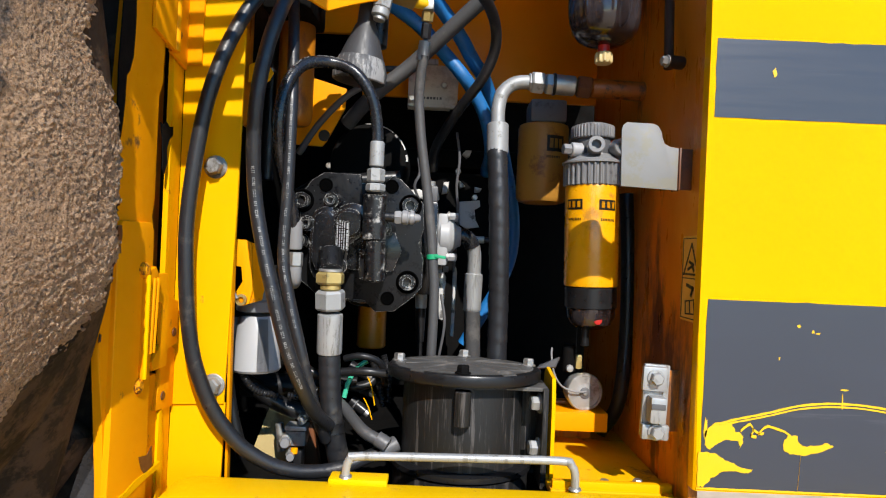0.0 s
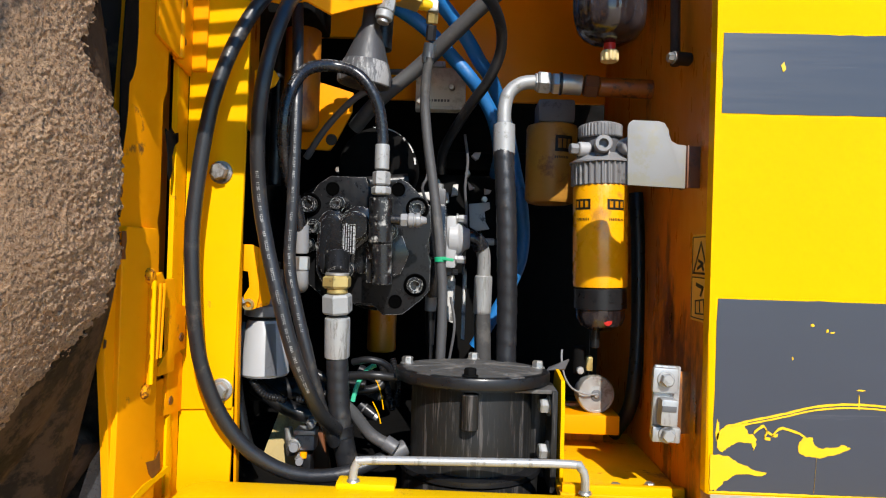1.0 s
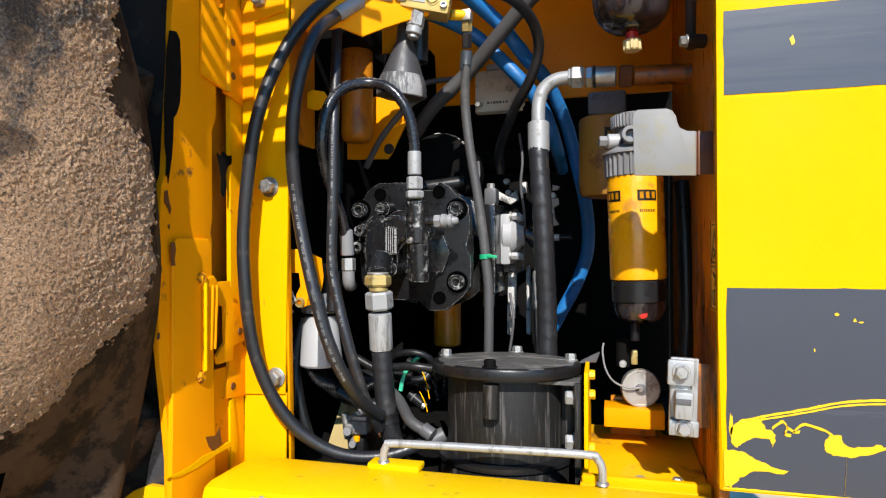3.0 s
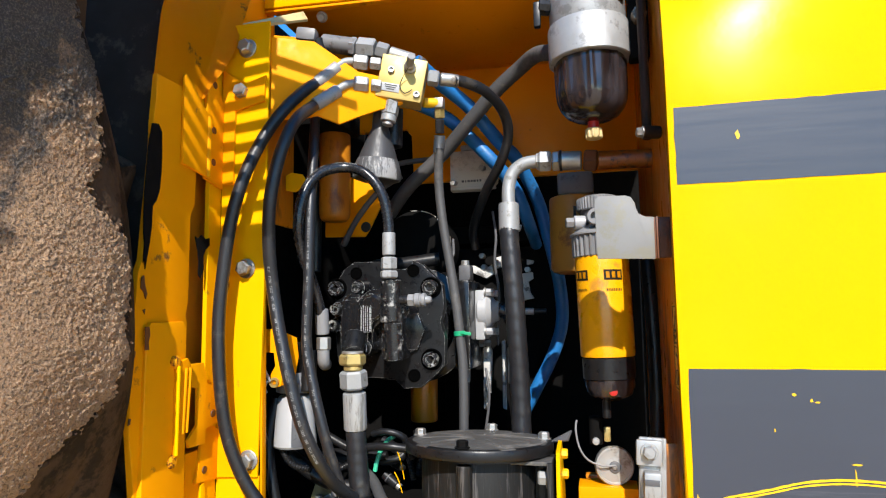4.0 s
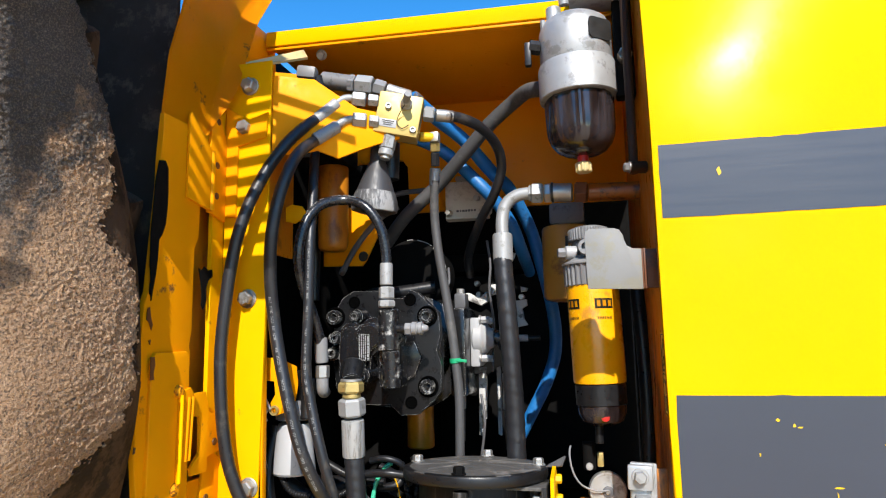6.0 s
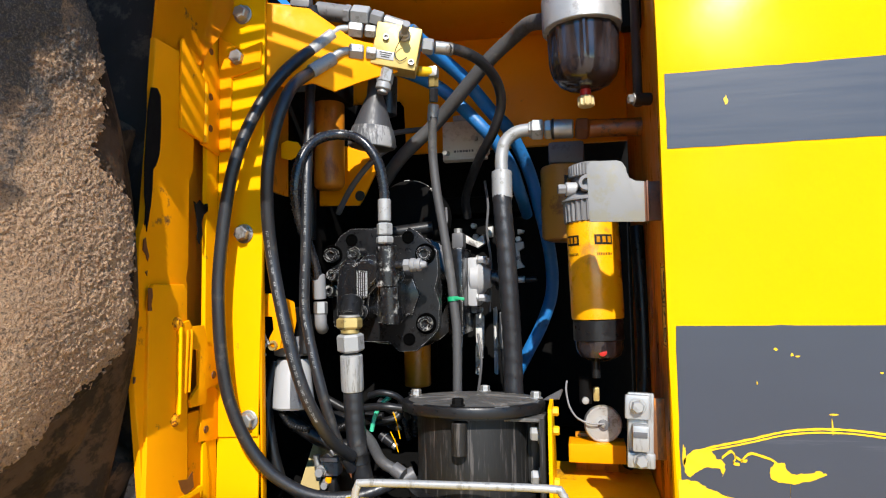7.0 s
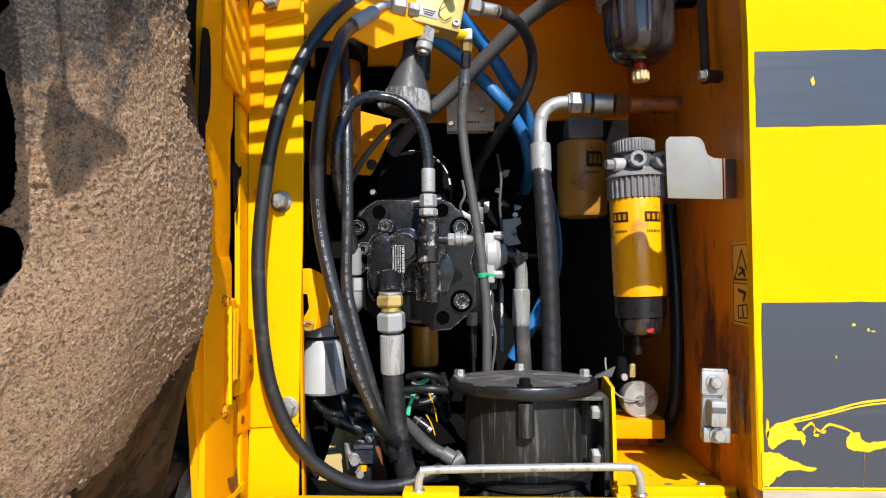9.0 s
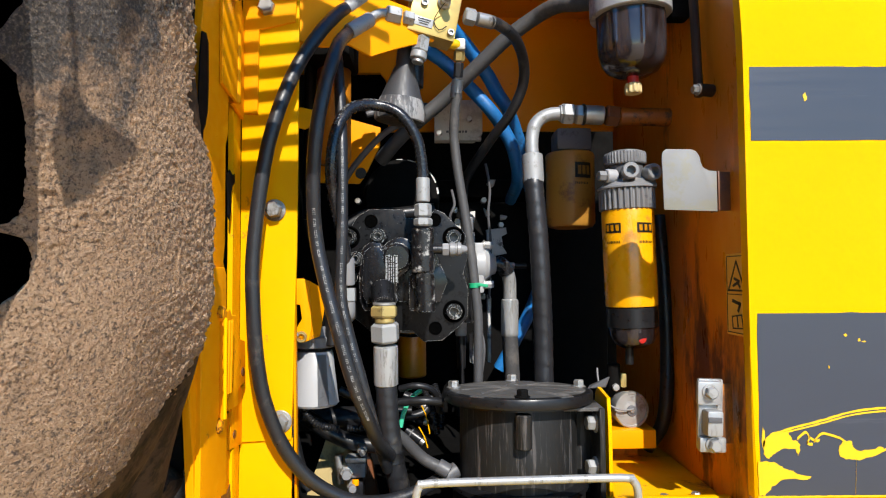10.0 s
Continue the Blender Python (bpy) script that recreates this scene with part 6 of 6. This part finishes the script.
prism([(0.168, 1.06, 0.905), (0.196, 1.05, 0.910), (0.203, 1.05, 0.927), (0.174, 1.07, 0.909)], 0.003, "lid_tongue", M_TIN, can, "bent grey tongue")
yplate = thing("support_plate", (0.185, 1.02, 0.75), "yellow bolted support plate beside the housing", "bracket")
part("plate_sheet", plate([(0.975, 0.75), (1.10, 0.75), (1.10, 0.83), (1.075, 0.86), (1.06, 0.90), (1.045, 0.912), (0.985, 0.905), (0.978, 0.86)], 0.006, side(0.180), 0.001), M_PANEL, yplate)
for y, z in ((1.05, 0.890), (1.06, 0.855), (1.03, 0.775)):
    hex_bolt((0.186, y, z), (1, 0, 0), 0.014, yplate, M_CHIP, washer=False)

grab = thing("grab_handle", (0.04, 0.916, 0.757), "bare steel grab handle on the sill", "handle")
part("bar", tube([(-0.1265, 0.912, 0.752), (-0.1265, 0.912, 0.776), (-0.122, 0.912, 0.789), (-0.108, 0.9125, 0.7945), (0.04, 0.916, 0.797), (0.186, 0.921, 0.7975), (0.201, 0.9215, 0.792), (0.2075, 0.922, 0.780), (0.2085, 0.922, 0.752)], 0.0062, 14, 0.005), M_ALLOY, grab)
for x, y in ((-0.1265, 0.912), (0.2085, 0.922)):
    part("foot", lathe((x, y, 0.756 if x > 0 else 0.7635), UP, [(0, 0.010), (0.003, 0.0085), (0.004, 0.006)], 16), M_STEEL, grab)

# ---- lower left corner ----
white_filter = thing("oil_filter", (-0.305, 1.05, 0.875), "white tapered filter canister with a grey band", "filter", "filters")
WO = Vector((-0.305, 1.055, 0.884))
part("canister", lathe(WO, UP, [(0, 0), (0.0, 0.038), (0.004, 0.041), (0.088, 0.031), (0.092, 0.029)], 36), M_WHITE, white_filter)
on_can(WO, Vector((0.0, 0.0, 1.0)), 0.0410, 0.004, 0.088, 18, 46, "grey_band", M_GREYBAND, white_filter, "grey vertical band", 0.0008, top=0.0310)
part("collar", lathe(WO, UP, [(0.098, 0.030), (0.100, 0.035), (0.116, 0.035), (0.120, 0.030), (0.135, 0.028)], 28), M_GREYPL, white_filter)
part("neck", rod(WO + UP * 0.13, WO + UP * 0.19, 0.022), M_DARK, white_filter)
or_bracket = thing("hook_bracket", (-0.315, 1.0, 0.98), "orange steel hook bracket with a spring clip", "bracket")
part("hook_sheet", plate([(-0.345, 1.101), (-0.313, 1.101), (-0.304, 1.097), (-0.301, 1.060), (-0.299, 1.020), (-0.303, 1.000), (-0.313, 0.996), (-0.322, 1.006), (-0.324, 1.019), (-0.315, 1.035), (-0.318, 1.058), (-0.345, 1.060)], 0.004, front(0, 1.000, 0), 0.001), M_UPPER, or_bracket)
prism([(-0.303, 1.000, 1.097), (-0.286, 1.022, 1.084), (-0.283, 1.024, 1.050), (-0.290, 1.022, 1.004), (-0.303, 1.000, 1.000), (-0.299, 1.000, 1.040)], 0.004, "hook_return", M_WORN, or_bracket, "shaded return of the hook")
part("clip_rod", rod((-0.338, 0.988, 1.042), (-0.320, 0.988, 1.008), 0.0025), M_ALLOY, or_bracket, "steel clip rod")
part("clip_ring", lathe((-0.315, 0.996, 1.006), (0, -1, 0), [(0, 0.009), (0.005, 0.009), (0.005, 0.005), (0, 0.005)], 16), M_BRASS, or_bracket)
part("clip_spring", tube([(-0.325, 0.99, 1.01), (-0.330, 0.985, 0.998), (-0.325, 0.985, 0.988)], 0.003, 8), M_STEEL, or_bracket)
part("boss", rod((-0.272, 1.04, 0.985), (-0.272, 1.05, 1.06), 0.014), M_PLASTIC, or_bracket)
cream = thing("base_plate", (-0.24, 1.14, 0.74), "cream painted steel base bracket", "bracket")
prism([(-0.335, 1.15, 0.70), (-0.235, 1.13, 0.70), (-0.248, 1.13, 0.802), (-0.300, 1.15, 0.802)], 0.006, "base_sheet", M_CREAM, cream)
part("dark_strap", box((-0.225, 1.12, 0.75), (0.03, 0.02, 0.12), 0.003, (0, -12, 0)), M_RUST, cream)
for k, (pts, r, rp) in enumerate((([(-0.335, 1.04, 0.90), (-0.30, 1.03, 0.858), (-0.26, 1.03, 0.848)], 0.0055, 0.0008), ([(-0.250, 1.06, 0.842), (-0.225, 1.06, 0.842), (-0.20, 1.07, 0.853)], 0.0055, 0.0008),
                                  ([(-0.118, 1.135, 0.893), (-0.108, 1.125, 0.868), (-0.100, 1.12, 0.84), (-0.094, 1.12, 0.815)], 0.0055, 0.0008), ([(-0.100, 1.155, 0.900), (-0.090, 1.145, 0.872), (-0.087, 1.135, 0.845), (-0.088, 1.13, 0.82)], 0.0055, 0.0008))):
    hydraulic_hose("black corrugated cable conduit", pts, r, M_PLASTIC, ripple=rp, pitch=0.005, step=0.0012, category="conduit")
for pts, r in (([(-0.16, 1.08, 0.905), (-0.13, 1.07, 0.912), (-0.10, 1.08, 0.90), (-0.09, 1.10, 0.86)], 0.006), ([(-0.165, 1.06, 0.885), (-0.12, 1.05, 0.890), (-0.085, 1.06, 0.885)], 0.0075), ([(-0.34, 1.05, 0.97), (-0.345, 1.03, 0.90), (-0.33, 1.02, 0.82), (-0.31, 1.02, 0.75)], 0.010),
               ([(-0.35, 1.0, 1.0), (-0.348, 1.0, 0.94), (-0.34, 1.01, 0.90)], 0.006), ([(-0.27, 1.10, 0.90), (-0.20, 1.10, 0.868), (-0.14, 1.10, 0.862)], 0.008), ([(-0.33, 1.08, 0.86), (-0.26, 1.09, 0.815), (-0.19, 1.10, 0.80)], 0.014)):
    hydraulic_hose("black cable sleeve in the lower corner", pts, r, M_PLASTIC, category="cable")
for a, b, r in (((-0.156, 1.12, 0.886), (-0.123, 1.115, 0.871), 0.0095), ((-0.152, 1.12, 0.824), (-0.125, 1.115, 0.806), 0.0095), ((-0.142, 1.13, 0.846), (-0.118, 1.12, 0.838), 0.008)):
    c = thing("cable_connector", a, "black and grey cable connector", "connector")
    part("shell", rod(a, b, r), M_PLASTIC, c)
    part("rear_seal", rod(b, Vector(b) + (Vector(b) - Vector(a)) * 0.25, r * 0.7), M_STEEL, c, "pale seal")
    part("shell_rib", lathe(Vector(a).lerp(Vector(b), 0.35), Vector(b) - Vector(a), [(-0.002, r * 0.9), (-0.001, r * 1.12), (0.001, r * 1.12), (0.002, r * 0.9)], 16), M_TIN, c)
hydraulic_hose("black wrapped cable in the lower corner", [(-0.175, 1.12, 0.856), (-0.150, 1.11, 0.850), (-0.117, 1.115, 0.858), (-0.105, 1.13, 0.88)], 0.0080, M_PLASTIC, category="cable")
for pts in ([(-0.124, 1.11, 0.872), (-0.114, 1.105, 0.850), (-0.108, 1.105, 0.820)], [(-0.128, 1.108, 0.832), (-0.118, 1.105, 0.815), (-0.112, 1.105, 0.795)]):
    w = thing("thin_wire", pts[0], "thin yellow and orange wire", "wire")
    part("wire", tube(pts, 0.0011, 6), M_FRAME, w)
mint = thing("mint_sleeve", (-0.17, 1.18, 0.81), "thin mint-green plastic wire sleeve", "wire")
part("sleeve", tube([(-0.160, 1.09, 0.836), (-0.1545, 1.09, 0.860), (-0.145, 1.09, 0.880), (-0.133, 1.09, 0.894), (-0.122, 1.09, 0.900)], 0.0042, 8), M_MINT, mint)
plug = thing("solenoid_plug", (-0.236, 1.07, 0.72), "dark solenoid with an orange seal", "solenoid")
part("coil", box((-0.236, 1.080, 0.768), (0.034, 0.03, 0.026), 0.004), M_GREYPL, plug)
part("coil_band", box((-0.236, 1.078, 0.786), (0.036, 0.032, 0.008), 0.002), M_ALLOY, plug, "pale metal band")
part("orange_tip", rod((-0.236, 1.062, 0.754), (-0.236, 1.06, 0.744), 0.006), M_WORN, plug, "orange seal")
part("lower_body", box((-0.236, 1.075, 0.732), (0.026, 0.03, 0.036), 0.004), M_PLASTIC, plug)
part("side_tube", rod((-0.268, 1.08, 0.79), (-0.262, 1.08, 0.742), 0.007), M_STEEL, plug)
for x, z, s in ((-0.255, 0.765, 0.012), (-0.245, 0.742, 0.010), (-0.228, 0.803, 0.009)):
    f = thing("pipe_fitting", (x, 1.08, z), "small steel fitting low in the bay", "fitting")
    part("fitting_nut", rod((x, 1.09, z), (x + 0.004, 1.06, z), s, seg=6), M_STEEL, f, "", 20)
    part("fitting_stub", rod((x + 0.004, 1.06, z), (x + 0.006, 1.045, z), s * 0.65), M_LIGHTPL, f)

# ---- tyre and the guard added for shade ----
TC = Vector((0.0, -0.175, 1.06))


def pale_mud_reach(a):
    """Pale mud's reach by angle about the axle; beyond it rubber and painted shade."""
    return float(np.interp(a, (-30, -20, -13.5, -10, -5, -2, 2, 7, 11, 14, 16.5, 20, 26, 46), (0.57, 0.63, 0.69, 0.73, 0.785, 0.815, 0.84, 0.85, 0.85, 0.815, 0.785, 0.83, 0.86, 0.86)))


def tyre_mesh():
    """The wall that faces the bay: fine rings where it is seen near, with crumbs of dried mud as real relief."""
    bm = bmesh.new()
    keys = [(-0.500, 0.560), (-0.440, 0.566), (-0.404, 0.578), (-0.384, 0.61), (-0.357, 0.66), (-0.346, 0.70), (-0.341, 0.74), (-0.337, 0.79), (-0.340, 0.835), (-0.356, 0.872), (-0.390, 0.91), (-0.450, 0.938), (-0.60, 0.945), (-0.80, 0.945), (-0.95, 0.90), (-1.0, 0.78), (-0.97, 0.58)]
    prof = [(p.x, p.y) for p in spline([(x, r, 0) for x, r in keys[:12]], 0.0014)] + keys[12:]
    key_x, key_r = [x for x, r in keys[:12]], [r for x, r in keys[:12]]
    angs = []
    a = -180.0
    while a < 180.0:
        angs.append(a)
        a += 0.095 if -28 < a < 42 else 4.0
    rings, dark_outer, open_at = [], {}, {}
    for a in angs:
        t = radians(a)
        near = -32 < a < 48
        lobe = float(np.interp(a, (1.8, 2.4, 3.2, 4.2, 6.0, 7.2, 7.7, 8.0, 8.4, 9.2, 13.6, 16.6, 18.2, 19.2, 20.2, 21.0, 22.6, 28.0, 32.0), (0.0, 0.006, 0.030, 0.046, 0.052, 0.042, 0.014, 0.0, 0.030, 0.044, 0.056, 0.060, 0.056, 0.042, 0.014, 0.045, 0.085, 0.085, 0.0))) * 0.5
        edge = pale_mud_reach(a)
        ring = []
        hole = 0.575 + lobe
        for x, r in prof:
            gone = near and x > -0.404 and r < hole
            if gone:
                x, r = float(np.interp(hole, key_r, key_x)), hole
            p = Vector((x - (1.35 * max(0.0, 0.05 - r * math.sin(t)) ** 2 * max(0.0, min(1.0, (0.93 - r) / 0.10)) if near else 0.0), TC.y + r * math.cos(t), TC.z + r * math.sin(t)))
            # Dry marks the dark zone past the reach: bare rubber and painted shade.
            dry = False
            if near and x > -0.47:
                past = r - edge - 0.026 * noise.noise(p * 14.0) - 0.012 * noise.noise(p * 55.0) - 0.014 * noise.noise(p * 190.0)
                dry = past > 0.0
                thin = max(0.0, min(1.0, (past + 0.012) / 0.030))
                k = 0.15 if dry else 0.55 + 1.5 * max(0.0, noise.noise(p * 9.0 + Vector((5, 0, 1))) + 0.10) + 0.5 * max(0.0, min(1.0, (r - 0.72) / 0.09))
                clod = max(0.0, min(1.0, (noise.noise(p * 120.0) - 0.16) / 0.14)) * max(0.0, min(1.0, k - 0.45))
                crumb = max(0.0, min(1.0, (noise.noise(p * 260.0 + Vector((9, 2, 4))) - 0.10) / 0.16))
                p.x += 0.0045 * noise.noise(p * 6.0 + Vector((3, 1, 2))) - 0.007 * thin * thin * (3.0 - 2.0 * thin) + 0.0010 * k * noise.noise(p * 40.0) + 0.0020 * clod + 0.0013 * min(1.2, k) * crumb
                p.y += 0.004 * noise.noise(p * 45.0) if not dry else 0.0
            v = bm.verts.new(p)
            dark_outer[v] = dry
            open_at[v] = gone
            ring.append(v)
        rings.append(ring)
    for i, p in enumerate(rings):
        q = rings[(i + 1) % len(rings)]
        for k in range(len(prof) - 1):
            if open_at[p[k + 1]] and open_at[q[k + 1]]:
                continue
            f = bm.faces.new((p[k], q[k], q[k + 1], p[k + 1]))
            f.material_index = 2 if prof[k][0] < -0.408 and prof[k][1] < 0.60 else 1 if dark_outer[p[k]] else 0
    return bm


wheel = thing("loader_wheel", (-0.68, -0.20, 0.0), "large black tyre caked in dried brown mud", "wheel")
tyre = part("tyre", tyre_mesh(), M_MUD, wheel, "mud-caked tyre", 80)
for m in (M_RUBTYRE_SHADE, M_HOLE_SHADE):
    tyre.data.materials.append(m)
lug = part("tread_lug", box((0, 0, 0), (0.26, 0.055, 0.10), 0.014, (0, 30, 0)), M_RUBTYRE_SHADE, wheel, "black rubber tread lug")
lug_home = lug.matrix_parent_inverse.copy()
for i in range(24):
    o = lug if i == 0 else new("tread_lug", lug.data)
    o.parent, o.matrix_parent_inverse = wheel, lug_home
    o.matrix_basis = Matrix.Translation(TC) @ pose(0, 0, 0, 15 * i + 4) @ Matrix.Translation((-0.545, 0.945, 0))
    o["label"] = "black rubber tread lug"
# Rim and tyre bore are near-black, painting the shade inside the wheel.
part("rim", lathe((-0.42, TC.y, TC.z), (1, 0, 0), [(-0.09, 0.46), (-0.024, 0.74), (-0.018, 0.74), (-0.018, 0.50), (-0.15, 0.46), (-0.16, 0.0)], 72), M_HOLE_SHADE, wheel, "rim coloured near-black for the shade inside the wheel")
part("rim_plate", plate([(0.20, 1.52), (0.20, 1.185), (0.325, 1.185), (0.340, 1.192), (0.346, 1.206), (0.347, 1.52)], 0.012, side(-0.375), 0.003), M_WORN, wheel, "yellow steel plate of the rim")
part("hub", lathe((-0.60, TC.y, TC.z), (1, 0, 0), [(0, 0.20), (0.06, 0.19), (0.09, 0.15), (0.11, 0.05), (0.11, 0)], 40), M_WORN, wheel, "yellow wheel hub")


def arch(name, r0, r1, x0, x1, a0, a1, material, parent, label=""):
    """Part of a ring about the wheel's axle."""
    bm = bmesh.new()
    rows = []
    for i in range(41):
        t = radians(a0 + (a1 - a0) * i / 40)
        rows.append([bm.verts.new((x, TC.y + r * math.cos(t), TC.z + r * math.sin(t))) for x, r in ((x0, r0), (x1, r0), (x1, r1), (x0, r1))])
    for p, q in zip(rows, rows[1:]):
        for k in range(4):
            bm.faces.new((p[k], p[(k + 1) % 4], q[(k + 1) % 4], q[k]))
    bm.faces.new(rows[0])
    bm.faces.new(rows[-1][::-1])
    return part(name, bm, material, parent, label)


# Added arch that keeps light off the upper tyre; the stay only holds it.
guard = thing("mudguard", (-0.45, 0.6, 1.7), "black guard added over the tyre to shade it", "mudguard")
arch("shade_guard", 1.035, 1.045, -1.0, -0.38, 44, 150, M_PLASTIC, guard)
part("guard_stay", box((-0.60, 0.755, 1.76), (0.05, 0.12, 0.03), 0.004), M_PLASTIC, guard)

# unseen louvred cover, swung open above the camera, whose slats stripe the jamb and post
cover = thing("louvred_cover", (-0.30, 0.2, 1.82), "unseen open yellow engine cover with louvre slats", "engine cover")
LL = 0.68
c0 = sun_dir * LL


def cover_bar(x0, x1, z0, z1, name, lean=0.0):
    """A piece of the cover, by where its shade falls on the post's face."""
    part(name, box(((x0 + x1) / 2 + c0.x, 0.953 + c0.y, (z0 + z1) / 2 + c0.z), (x1 - x0, 0.004, z1 - z0), 0.001, (0, lean, 0)), M_PANEL, cover)


# Rails, stile and sheet are added blockers, sized by the shade they cast.
cover_bar(-0.425, -0.255, 1.205, 1.283, "shade_rail")
cover_bar(-0.425, -0.300, 1.588, 1.80, "shade_rail")
cover_bar(-0.425, -0.360, 1.545, 1.592, "shade_rail")
cover_bar(-0.425, -0.402, 1.485, 1.547, "shade_rail")
cover_bar(-0.306, -0.245, 1.27, 1.520, "shade_stile")
cover_bar(-0.304, -0.186, 1.512, 1.578, "shade_rail")
cover_bar(-0.80, -0.423, 1.13, 1.74, "shade_sheet")
for i in range(9):
    z = 1.303 + 0.037 * i
    cover_bar(-0.45, -0.15 if z > 1.53 else -0.29, z, z + 0.0170, "slat", -6.0)
part("support_arm", rod((-0.70 + c0.x, 0.955 + c0.y, 1.45 + c0.z), (-0.60, 0.805, 1.95), 0.012), M_STEEL, cover)

# unseen plates added as blockers, cut to the shade they throw on the upper tyre
for outline in ([(-0.2830, 2.15), (-0.2830, 1.511), (-0.2900, 1.500), (-0.2960, 1.455), (-0.2900, 1.425), (-0.2734, 1.450), (-0.2663, 1.476), (-0.2478, 1.518), (-0.2457, 1.528), (-0.2582, 1.519), (-0.2756, 1.502), (-0.2810, 1.510), (-0.2810, 2.15)],
                [(-0.2560, 2.15), (-0.2560, 1.575), (-0.246, 1.622), (-0.236, 1.689), (-0.229, 1.72), (-0.215, 1.80), (-0.204, 2.15)]):
    part("shade_blocker", plate(outline, 0.004, front(0, 0.13, 0)), M_PANEL, cover)
part("blocker_rail", rod((-0.33, 0.13, 2.13), (-0.21, 0.13, 2.13), 0.010), M_STEEL, cover)
part("blocker_arm", rod((-0.30, 0.13, 2.13), (-0.55, 0.44, 2.10), 0.010), M_STEEL, cover)
